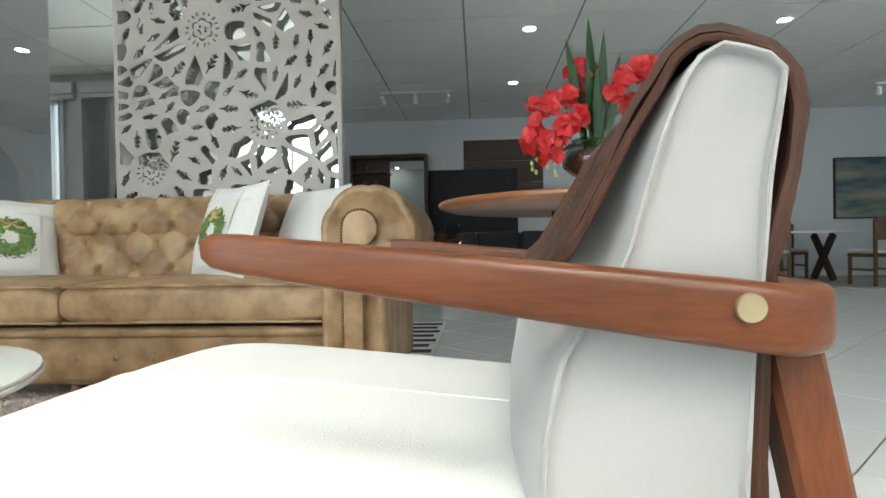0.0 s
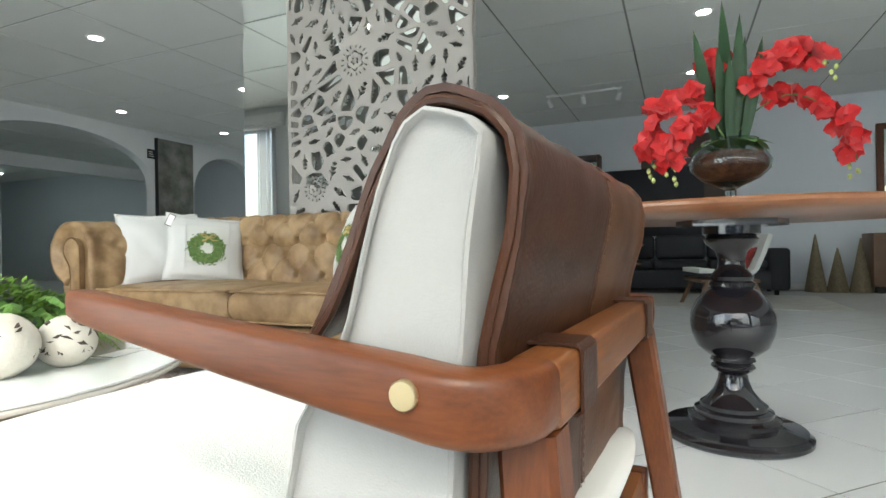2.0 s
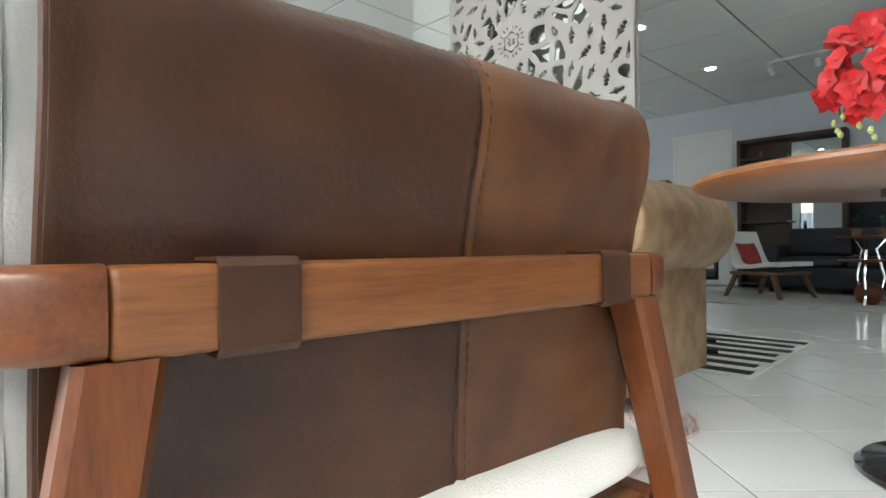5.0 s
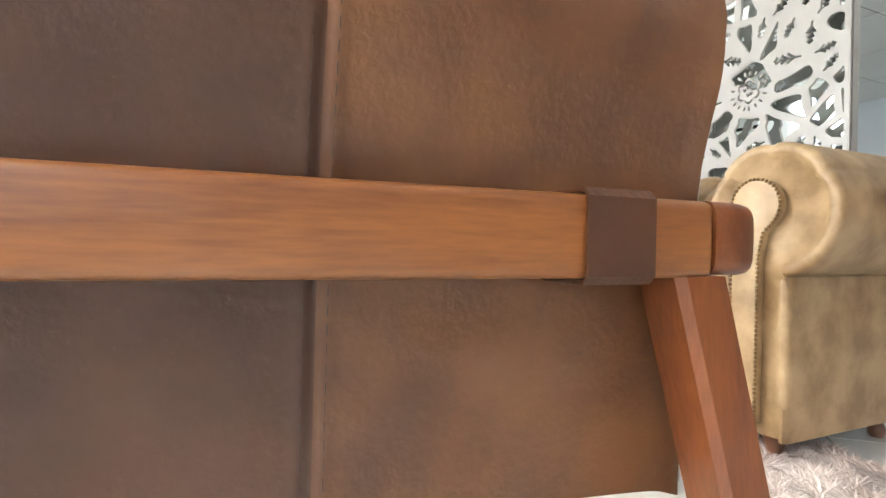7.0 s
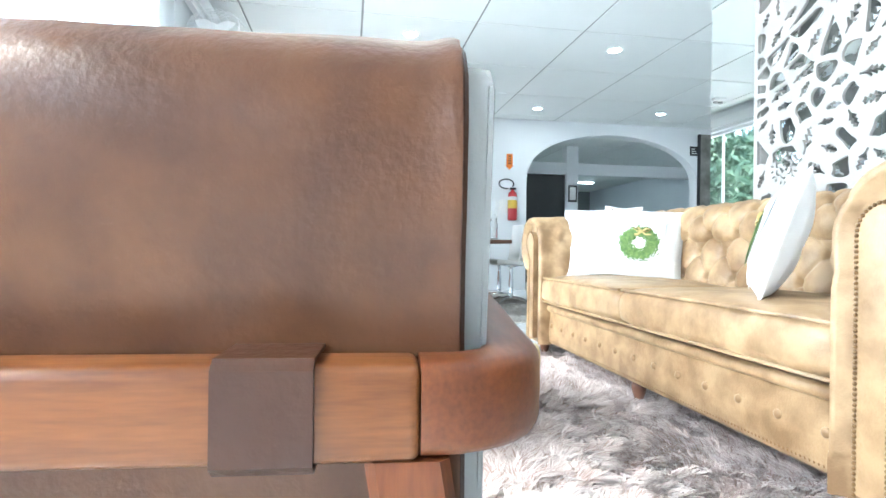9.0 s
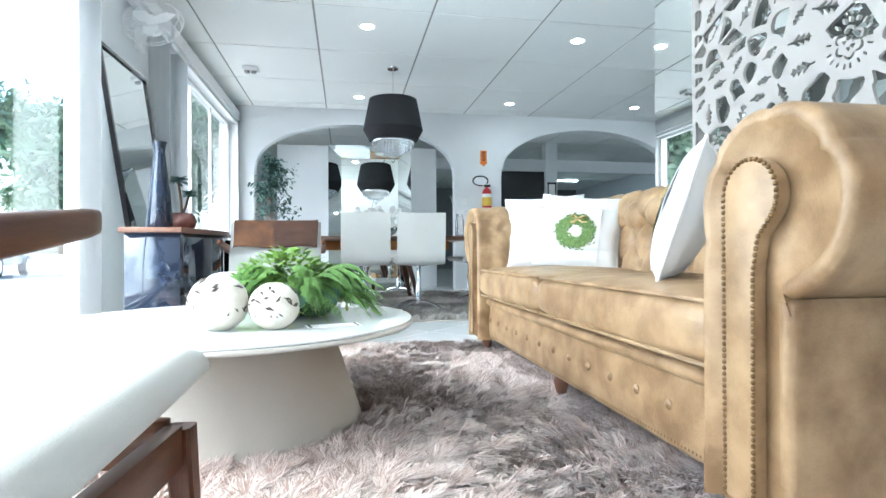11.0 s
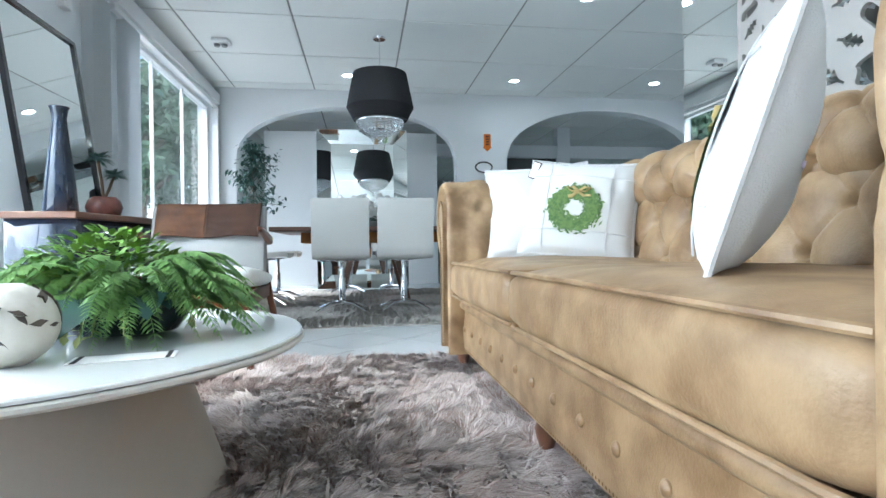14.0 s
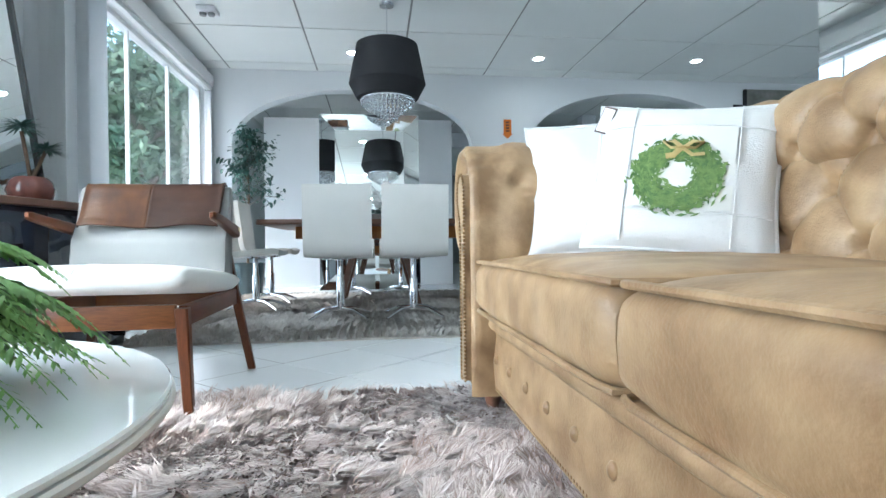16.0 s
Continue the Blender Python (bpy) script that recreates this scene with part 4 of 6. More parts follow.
# ---- coffee table and the shaggy rugs ----
def shaggy(name, x0, x1, y0, y1, count, height, material, label, seed):
    rng = np.random.default_rng(seed)
    x, y = rng.uniform(x0, x1, count), rng.uniform(y0, y1, count)
    # tufts of pile lie together: their lean follows a slow field
    cell = 0.055
    gx, gy = np.floor(x / cell), np.floor(y / cell)
    h1 = np.modf(np.abs(np.sin(gx * 12.9898 + gy * 78.233) * 43758.5453))[0]
    h2 = np.modf(np.abs(np.sin(gx * 39.346 + gy * 11.135) * 24634.6345))[0]
    x = x + 0.42 * ((gx + 0.5 + (h2 - 0.5) * 0.6) * cell - x)
    y = y + 0.42 * ((gy + 0.5 + (h1 - 0.5) * 0.6) * cell - y)
    ang = 2.6 * np.sin(3.1 * x + 1.3) * np.cos(2.7 * y) + 1.6 * h1 + rng.normal(0, 0.55, count)
    ln = height * (0.65 + 0.5 * h2) * rng.uniform(0.75, 1.2, count)
    lean = 1.15 + 0.5 * np.sin(5 * x + 4 * y) * 0.4 + rng.normal(0, 0.2, count)
    dx, dy = np.cos(ang), np.sin(ang)
    w = rng.uniform(0.0017, 0.0042, count)
    sx, sy = -dy * w, dx * w
    z0 = 0.012
    p = np.zeros((count, 5, 3))
    mid, tip = 0.5, 1.0
    p[:, 0] = np.stack([x - sx, y - sy, np.full(count, z0)], 1)
    p[:, 1] = np.stack([x + sx, y + sy, np.full(count, z0)], 1)
    mx, my, mz = x + dx * ln * lean * 0.28, y + dy * ln * lean * 0.28, z0 + ln * 0.5
    p[:, 2] = np.stack([mx + sx, my + sy, mz], 1)
    p[:, 3] = np.stack([mx - sx, my - sy, mz], 1)
    p[:, 4] = np.stack([x + dx * ln * lean * 0.8, y + dy * ln * lean * 0.8, z0 + ln * np.clip(1.0 - 0.25 * lean, 0.3, 1)], 1)
    me = bpy.data.meshes.new(name)
    base = (np.arange(count) * 5)[:, None]
    quads, tris = base + np.array([[0, 1, 2, 3]]), base + np.array([[3, 2, 4]])
    me.vertices.add(count * 5)
    me.vertices.foreach_set("co", p.reshape(-1))
    me.loops.add(count * 7)
    me.loops.foreach_set("vertex_index", np.concatenate([quads, tris], 1).reshape(-1))
    me.polygons.add(count * 2)
    starts = (np.arange(count) * 7)[:, None] + np.array([[0, 4]])
    me.polygons.foreach_set("loop_start", starts.reshape(-1))
    me.update(calc_edges=True)
    me.materials.append(material)
    rug = thing(name, pose(0, 0, 0), label, "rug")
    pile = new("pile", me)
    pile.parent = rug
    pile["kind"] = "stuff"
    part("backing", boxed(x0 + 0.01, x1 - 0.01, y0 + 0.01, y1 - 0.01, 0.0, 0.013), material, rug, smooth=0)


shaggy("shaggy_rug", -2.92, 0.0, 0.0, 2.42, 260000, 0.066, M_RUG, "shaggy pinkish beige rug under the coffee table", 5)
shaggy("shaggy_rug", -7.5, -4.25, 0.35, 3.3, 90000, 0.06, M_RUG2, "shaggy grey beige rug under the dining table", 6)


def coffee_table():
    t = thing("coffee_table", pose(-1.42, 0.98, 0), "round white glass-topped coffee table on a conical beige base", "coffee table")
    R = 0.635
    part("top", lathed([(0, 0.362), (R - 0.12, 0.362), (R - 0.03, 0.374), (R - 0.006, 0.379), (R, 0.384), (R, 0.39), (R - 0.003, 0.3935), (0, 0.3935)], 96), mat("pale_lacquer", (0.66, 0.65, 0.61), 0.35, spot=0.08), t, "pale lacquered table top")
    part("glass_top", lathed([(0, 0.394), (R - 0.008, 0.394), (R - 0.004, 0.396), (R - 0.004, 0.401), (R - 0.007, 0.404), (0, 0.404)], 96), M_TABLEWHITE, t, "white back-painted glass sheet")
    part("base", lathed([(0.45, 0.0), (0.452, 0.02), (0.44, 0.06), (0.40, 0.18), (0.362, 0.29), (0.345, 0.36), (0, 0.36)], 72), M_CONCRETE, t, "smooth beige conical base")


coffee_table()

# ---- things on the coffee table ----
M_LEAF = mat("fern_green", (0.09, 0.21, 0.045), 0.5, spot=0.5, spot_scale=30, tint=(0.19, 0.34, 0.08), bump=0, island=0.5)
M_LEAFDARK = mat("dark_blue_green_leaf", (0.025, 0.075, 0.06), 0.4, spot=0.4, spot_scale=15, tint=(0.05, 0.12, 0.1), bump=0.03, rand=0.3)
M_LIME = mat("lime_leaf", (0.22, 0.36, 0.04), 0.5, spot=0.5, spot_scale=40, tint=(0.1, 0.22, 0.03), bump=0, rand=0.3)
M_STEM = mat("green_stem", (0.16, 0.22, 0.07), 0.55, spot=0.3, bump=0)
M_RED = mat("red_petal", (0.6, 0.012, 0.016), 0.45, spot=0.5, spot_scale=25, tint=(0.36, 0.004, 0.008), bump=0.05, bump_scale=60, sheen=0.2)
M_BUD = mat("pale_green_bud", (0.5, 0.56, 0.2), 0.5, spot=0.3, bump=0)
M_POT = mat("dark_teal_ceramic", (0.03, 0.045, 0.05), 0.25, spot=0.3)
M_BARK = mat("brown_bark", (0.12, 0.075, 0.045), 0.85, spot=0.6, spot_scale=20, bump=0.6, bump_scale=50)
M_PETALW = mat("white_petal", (0.82, 0.82, 0.8), 0.5, spot=0.1, bump=0)


def leaf(bm, base, d, up, l, w, bend=0.3, n=4, fold=0.15):
    """A pointed leaf from base along d, bending down."""
    d, up = Vector(d).normalized(), Vector(up).normalized()
    side = d.cross(up).normalized()
    up = side.cross(d)
    rows = []
    for k in range(n + 1):
        t = k / n
        c = base + d * (l * t) - Vector((0, 0, 1)) * (bend * l * t * t)
        half = w * math.sin(math.pi * min(1, 0.08 + 0.92 * t)) ** 0.8 if k < n else 0.0
        rows.append((c, half))
    prev = None
    for c, half in rows:
        cur = (bm.verts.new(c + side * half + up * half * fold), bm.verts.new(c), bm.verts.new(c - side * half + up * half * fold))
        if prev:
            bm.faces.new((prev[0], prev[1], cur[1], cur[0]))
            bm.faces.new((prev[1], prev[2], cur[2], cur[1]))
        prev = cur


def frond(bm, base, d, l, droop, rnd, pairs=16, size=0.03):
    """A fern frond: an arching rib with small leaflets."""
    d = Vector(d).normalized()
    pts = []
    for k in range(pairs + 3):
        t = k / (pairs + 2)
        pts.append(Vector(base) + d * (l * t) + Vector((0, 0, -droop * l * t * t)))
    tube(bm, pts[::3] + [pts[-1]], [0.0016 - 0.0012 * k / (len(pts[::3])) for k in range(len(pts[::3]) + 1)], 4)
    for k in range(2, pairs + 2):
        t = k / (pairs + 2)
        tan = (pts[k + 1] - pts[k - 1]).normalized()
        side = tan.cross(Vector((0, 0, 1)))
        side = side.normalized() if side.length > 0.01 else Vector((1, 0, 0))
        s = size * math.sin(math.pi * (0.12 + 0.86 * t)) * rnd.uniform(0.8, 1.15)
        for q in (-1, 1):
            leaf(bm, pts[k], side * q + tan * 0.6 + Vector((0, 0, rnd.uniform(-0.3, 0.1))), (0, 0, 1), s, s * 0.2, 0.25, 2, 0.1)


def fern_bowl():
    rnd = random.Random(8)
    cx, cy, z = -1.48, 1.2, 0.404
    pl = thing("potted_fern", pose(cx, cy, z) @ Matrix.Diagonal((1.02, 1.02, 1.1, 1)), "lush green artificial fern arrangement in a dark bowl", "plant")
    part("bowl", lathed([(0.07, 0.0), (0.11, 0.006), (0.135, 0.04), (0.14, 0.07), (0.13, 0.072), (0.11, 0.06), (0, 0.055)], 32), M_POT, pl, "dark teal ceramic bowl")
    bm = empty_bm()
    for k in range(190):
        a, e = rnd.uniform(0, 6.283), rnd.uniform(0.2, 1.5)
        b = Vector((0.09 * math.cos(a), 0.09 * math.sin(a), 0.07 + 0.06 * rnd.random()))
        frond(bm, b, (math.cos(a), math.sin(a), e), rnd.uniform(0.2, 0.31), rnd.uniform(0.35, 0.7) + 0.35 * e, rnd, 26, 0.031)
    part("fern_foliage", bm, M_LEAF, pl, "feathery green fern fronds", 0)["kind"] = "stuff"
    bm = empty_bm()
    for k in range(620):
        a, r = rnd.uniform(0, 6.283), 0.19 * math.sqrt(rnd.random())
        c = Vector((-0.02 + r * math.cos(a), -0.05 + r * math.sin(a), 0.12 + 0.09 * (1 - (r / 0.19) ** 2) + rnd.uniform(-0.02, 0.02)))
        leaf(bm, c, (math.cos(a) + rnd.uniform(-0.6, 0.6), math.sin(a) + rnd.uniform(-0.6, 0.6), rnd.uniform(0.1, 1)), (0, 0, 1), rnd.uniform(0.02, 0.04), rnd.uniform(0.006, 0.011), 0.2, 2)
    part("lime_foliage", bm, M_LIME, pl, "small bright lime leaves", 0)["kind"] = "stuff"
    for a, l, w, e in ((-0.5, 0.24, 0.07, 0.4), (0.0, 0.26, 0.075, 0.35), (0.5, 0.24, 0.065, 0.45), (-1.6, 0.17, 0.05, 0.45), (0.7, 0.2, 0.05, 0.5)):
        bm = empty_bm()
        leaf(bm, Vector((0.06 * math.cos(a), 0.06 * math.sin(a), 0.085)), (math.cos(a), math.sin(a), e), (0, 0, 1), l, w, 0.55, 8, 0.25)
        part("broad_leaf", bm, M_LEAFDARK, pl, "broad dark blue-green leaf")
    for k in range(9):
        a = rnd.uniform(-1.5, 1.6)
        bm = empty_bm()
        pts = [Vector((0.11 * math.cos(a), 0.11 * math.sin(a), 0.08)), Vector((0.17 * math.cos(a), 0.17 * math.sin(a), 0.07)), Vector((0.2 * math.cos(a), 0.2 * math.sin(a), 0.02))]
        tube(bm, pts, 0.0016, 5)
        for q in range(6):
            p = pts[1].lerp(pts[2], q / 5)
            leaf(bm, p, (rnd.uniform(-1, 1), rnd.uniform(-1, 1), rnd.uniform(-0.5, 0.5)), (0, 0, 1), 0.022, 0.008, 0.2, 2)
        part("trailing_sprig", bm, M_BUD, pl, "trailing pale green sprig", 0)
    for a, r, h in ((3.4, 0.15, 0.10), (3.0, 0.17, 0.12), (3.9, 0.14, 0.11)):
        bm = empty_bm()
        c = Vector((r * math.cos(a), r * math.sin(a), h))
        for q in range(9):
            t = q * 0.7
            leaf(bm, c, (math.cos(t), math.sin(t), 0.5), (0, 0, 1), 0.045, 0.016, 0.1, 3, 0.3)
        part("red_rosette", bm, mat("russet_succulent", (0.28, 0.04, 0.025), 0.5, spot=0.4), pl, "russet red succulent rosette", 30)


fern_bowl()


def crackled(name, x, y, r, seed, label):
    """A hollow-looking ceramic ball with dark chips inlaid."""
    rnd = random.Random(seed)
    b = thing(name, pose(x, y, 0.404), label, "ornament", "decorative balls")
    prof = [(r * 0.35, 0.0)] + [(r * math.cos(radians(a)), r * 0.95 * (1 + math.sin(radians(a))) - 0.004) for a in range(-66, 68, 6)] + [(r * 0.3, r * 1.83), (r * 0.2, r * 1.80), (0, r * 1.72)]
    body = part("body", lathed(prof, 40), mat("mottled_white_shell", (0.72, 0.69, 0.62), 0.45, spot=0.5, spot_scale=18, tint=(0.5, 0.45, 0.38), bump=0.25, bump_scale=60), b, smooth=60)
    m = M_CHIP
    for k in range(46):
        a, e = rnd.uniform(0, 6.283), rnd.uniform(-0.75, 0.95)
        n = Vector((math.cos(a) * math.cos(e), math.sin(a) * math.cos(e), math.sin(e)))
        c = Vector((n.x * r, n.y * r, 0.95 * r + n.z * r * 0.95))
        u = n.cross(Vector((0, 0, 1))).normalized()
        v = n.cross(u)
        t = rnd.uniform(0, 3.14)
        u, v = u * math.cos(t) + v * math.sin(t), -u * math.sin(t) + v * math.cos(t)
        bm = empty_bm()
        l, w = rnd.uniform(0.008, 0.02), rnd.uniform(0.003, 0.007)
        pts = [(-l, 0), (-l * 0.2, -w * rnd.random()), (l, -w * 0.3), (l * 0.5, w * 0.5), (0, w), (-l * 0.5, w * 0.3)]
        top = [bm.verts.new(c + u * p + v * q + n * (0.0016 - (p * p + q * q) / (2 * r))) for p, q in pts]
        low = [bm.verts.new(c + u * p + v * q - n * 0.003) for p, q in pts]
        bm.faces.new(top)
        for i in range(6):
            bm.faces.new((top[i], low[i], low[(i + 1) % 6], top[(i + 1) % 6]))
        bmesh.ops.recalc_face_normals(bm, faces=bm.faces[:])
        part("chip", bm, m, body, smooth=0)


M_CHIP = mat("dark_chip_inlay", (0.1, 0.08, 0.065), 0.6, spot=0.5, spot_scale=40)
crackled("ornament_ball", -1.13, 0.985, 0.09, 3, "mottled white ceramic ball with dark chips on the coffee table")
crackled("ornament_ball", -1.12, 1.15, 0.077, 4, "smaller mottled ceramic ball beside the larger one")
card = thing("table_card", pose(-1.14, 1.33, 0.4045, 0, 0, 12), "white card with black ends lying on the table", "card")
part("sheet", boxed(-0.035, 0.035, -0.085, 0.085, 0, 0.002), M_TAG, card, smooth=0)
for q in (-0.078, 0.07):
    part("black_end", boxed(-0.035, 0.035, q, q + 0.008, 0.0021, 0.0028), M_DARK, card, smooth=0)


# ---- round pedestal table with the orchid ----
TX, TY = 0.675, 2.47


def pedestal_table():
    t = thing("pedestal_table", pose(TX, TY, 0), "round wooden table on a turned black lacquered pedestal", "table")
    R, H = 0.68, 0.85
    part("tabletop", lathed([(0, H - 0.038), (R - 0.045, H - 0.038), (R - 0.012, H - 0.026), (R, H - 0.016), (R, H - 0.007), (R - 0.006, H), (0, H)], 96), mat("warm_table_wood", (0.3, 0.12, 0.045), 0.3, spot=0.5, spot_scale=10, tint=(0.18, 0.06, 0.02), grain=0.6, grain_scale=50, coat=0.3, stretch=(1, 0.12, 1)), t, "round reddish wooden top")
    part("spider_plate", lathed([(0, H - 0.062), (0.19, H - 0.062), (0.19, H - 0.0385), (0, H - 0.0385)], 8), M_BLACK, t)
    prof = [(0.25, 0.0), (0.258, 0.008), (0.258, 0.022), (0.245, 0.032), (0.24, 0.04), (0.17, 0.05), (0.155, 0.056), (0.158, 0.075), (0.135, 0.085), (0.135, 0.1), (0.115, 0.108), (0.115, 0.122), (0.092, 0.14), (0.066, 0.175), (0.052, 0.215), (0.05, 0.235), (0.07, 0.25), (0.076, 0.26), (0.07, 0.27),
            (0.062, 0.276), (0.078, 0.285), (0.072, 0.298), (0.09, 0.308), (0.125, 0.34), (0.143, 0.39), (0.147, 0.425), (0.143, 0.46), (0.122, 0.51), (0.09, 0.545), (0.072, 0.556), (0.08, 0.565), (0.08, 0.578), (0.07, 0.585), (0.075, 0.6), (0.066, 0.612), (0.05, 0.63), (0.046, 0.66), (0.055, 0.695), (0.09, 0.725), (0.095, 0.74), (0.085, 0.75), (0.1, 0.76), (0.1, 0.788)]
    part("pedestal", lathed(prof, 56), M_BLACK, t, "turned glossy black pedestal", 35)


pedestal_table()


def flower(bm, c, n, size, rnd):
    """An orchid bloom: broad petals, sepals and a lip."""
    n = Vector(n).normalized()
    u = n.orthogonal().normalized()
    v = n.cross(u)
    t0 = rnd.uniform(0, 6)
    for k, (w, l) in enumerate(((0.55, 1.0), (0.36, 0.95), (0.36, 0.95), (0.55, 1.0), (0.34, 0.9))):
        t = t0 + k * 1.2566
        d = u * math.cos(t) + v * math.sin(t) + n * 0.35
        leaf(bm, Vector(c), d, n, size * l, size * w, 0.12, 4, 0.3)
    leaf(bm, Vector(c), n + v * 0.3, u, size * 0.4, size * 0.18, 0.2, 2, 0.5)


def orchid():
    rnd = random.Random(12)
    o = thing("orchid_vase", pose(TX, TY, 0.85), "red artificial orchids in a footed glass bowl of bark", "flower vase")
    bowl = part("glass_bowl", lathed([(0.055, 0.0), (0.05, 0.006), (0.02, 0.014), (0.014, 0.05), (0.018, 0.075), (0.045, 0.09), (0.1, 0.115), (0.137, 0.15), (0.142, 0.18), (0.125, 0.215), (0.095, 0.24), (0.092, 0.255), (0.098, 0.262), (0.094, 0.262), (0.087, 0.25), (0.09, 0.238), (0.12, 0.213), (0.137, 0.18), (0.132, 0.152), (0.097, 0.12), (0.04, 0.096), (0, 0.092)], 48), glass("smoky_glass", (0.75, 0.82, 0.82)), o, "footed round glass bowl")
    part("bark_fill", lathed([(0.035, 0.1), (0.095, 0.124), (0.128, 0.153), (0.132, 0.18), (0.118, 0.208), (0.06, 0.222), (0, 0.225)], 40), mat("bark_chips", (0.2, 0.07, 0.035), 0.7, spot=0.9, spot_scale=50, tint=(0.06, 0.02, 0.012), bump=0.9, bump_scale=70), o, "brown bark chips", 70)
    for k, (dx, dy, l, w) in enumerate(((-0.16, 0.0, 0.5, 0.026), (-0.02, 0.03, 0.6, 0.026), (0.05, -0.03, 0.52, 0.024), (0.17, 0.02, 0.44, 0.022), (-0.06, -0.06, 0.4, 0.022), (0.09, 0.07, 0.46, 0.02), (0.0, -0.08, 0.36, 0.02))):
        bm = empty_bm()
        leaf(bm, Vector((dx * 0.25, dy * 0.3, 0.22)), (dx, dy, 1), (0.3, -1, 0), l, w, 0.02, 8, 0.25)
        part("tall_leaf", bm, mat("dark_orchid_leaf", (0.02, 0.065, 0.02), 0.4, spot=0.4, bump=0) if k == 0 else bpy.data.materials["dark_orchid_leaf"], o, "tall dark green strap leaf")
    for a in (0.4, 1.5, 2.6, 4.0, 5.2, -0.4):
        bm = empty_bm()
        leaf(bm, Vector((0.03 * math.cos(a), 0.03 * math.sin(a), 0.23)), (math.cos(a), math.sin(a), 0.55), (0, 0, 1), 0.14, 0.042, 0.5, 5, 0.2)
        part("round_leaf", bm, M_LEAF, o, "rounded green leaf")
    stems = [[(0, 0, 0.24), (-0.05, -0.03, 0.38), (-0.15, -0.06, 0.43), (-0.24, -0.09, 0.37), (-0.27, -0.1, 0.26), (-0.27, -0.1, 0.17)],
             [(0, 0, 0.24), (0.05, 0.0, 0.42), (0.13, 0.0, 0.53), (0.23, -0.02, 0.55), (0.31, -0.03, 0.5)],
             [(0, 0, 0.24), (0.08, 0.02, 0.36), (0.2, 0.03, 0.42), (0.31, 0.02, 0.36), (0.38, 0.02, 0.25), (0.4, 0.02, 0.16)],
             [(0, 0, 0.24), (-0.03, 0.05, 0.42), (-0.06, 0.08, 0.56), (-0.03, 0.1, 0.62)],
             [(0, 0, 0.24), (-0.06, -0.06, 0.33), (-0.14, -0.12, 0.33), (-0.19, -0.14, 0.24), (-0.2, -0.14, 0.15)]]
    for s in stems:
        pts = [Vector(p) for p in s]
        fine = []
        for i in range(len(pts) - 1):
            p0, p1, p2, p3 = pts[max(i - 1, 0)], pts[i], pts[i + 1], pts[min(i + 2, len(pts) - 1)]
            for k in range(6):
                t = k / 6
                fine.append(0.5 * ((2 * p1) + (p2 - p0) * t + (2 * p0 - 5 * p1 + 4 * p2 - p3) * t * t + (3 * p1 - p0 - 3 * p2 + p3) * t ** 3))
        fine.append(pts[-1])
        bm = empty_bm()
        tube(bm, fine, 0.003, 6)
        st = part("flower_stem", bm, M_STEM, o, "arching green flower stem")
        n = len(fine)
        for i in range(n // 3, n - 2):
            for rep in range(2):
                if rep and rnd.random() < 0.35:
                    continue
                c = fine[i] + Vector((rnd.uniform(-0.04, 0.04), rnd.uniform(-0.045, 0.03), rnd.uniform(-0.03, 0.03)))
                bm = empty_bm()
                flower(bm, c, (rnd.uniform(-0.7, 0.7), -1 + rnd.uniform(-0.3, 0.6), rnd.uniform(-0.4, 0.5)), rnd.uniform(0.036, 0.05), rnd)
                part("bloom", bm, M_RED, st, "red orchid bloom", 50)
        for q in range(4):
            c = fine[-1] + Vector((rnd.uniform(-0.02, 0.02), rnd.uniform(-0.02, 0.02), -0.018 * q))
            part("bud", lathed([(0, -0.012), (0.006, -0.006), (0.008, 0.0), (0.005, 0.008), (0, 0.012)], 8), M_BUD, st, "pale green bud", at=Matrix.Translation(c))


orchid()

# ---- dining corner ----
M_DWOOD = mat("walnut_table_wood", (0.16, 0.075, 0.045), 0.4, spot=0.5, spot_scale=8, tint=(0.09, 0.04, 0.022), grain=0.5, grain_scale=40, stretch=(1, 0.1, 1))
M_ORANGE = mat("honey_wood_drawer", (0.5, 0.2, 0.04), 0.4, spot=0.4, spot_scale=10)
M_SHADE = mat("black_pleated_fabric", (0.018, 0.018, 0.022), 0.8, spot=0.2, bump=0.4, bump_scale=220)
M_CRYSTAL = glass("crystal", (0.9, 0.92, 0.95))
M_NAVY = mat("navy_black_gloss", (0.012, 0.018, 0.035), 0.07, spot=0.1, bump=0, coat=0.5)
M_CERAMIC = mat("grey_ceramic", (0.35, 0.36, 0.36), 0.45, spot=0.3)


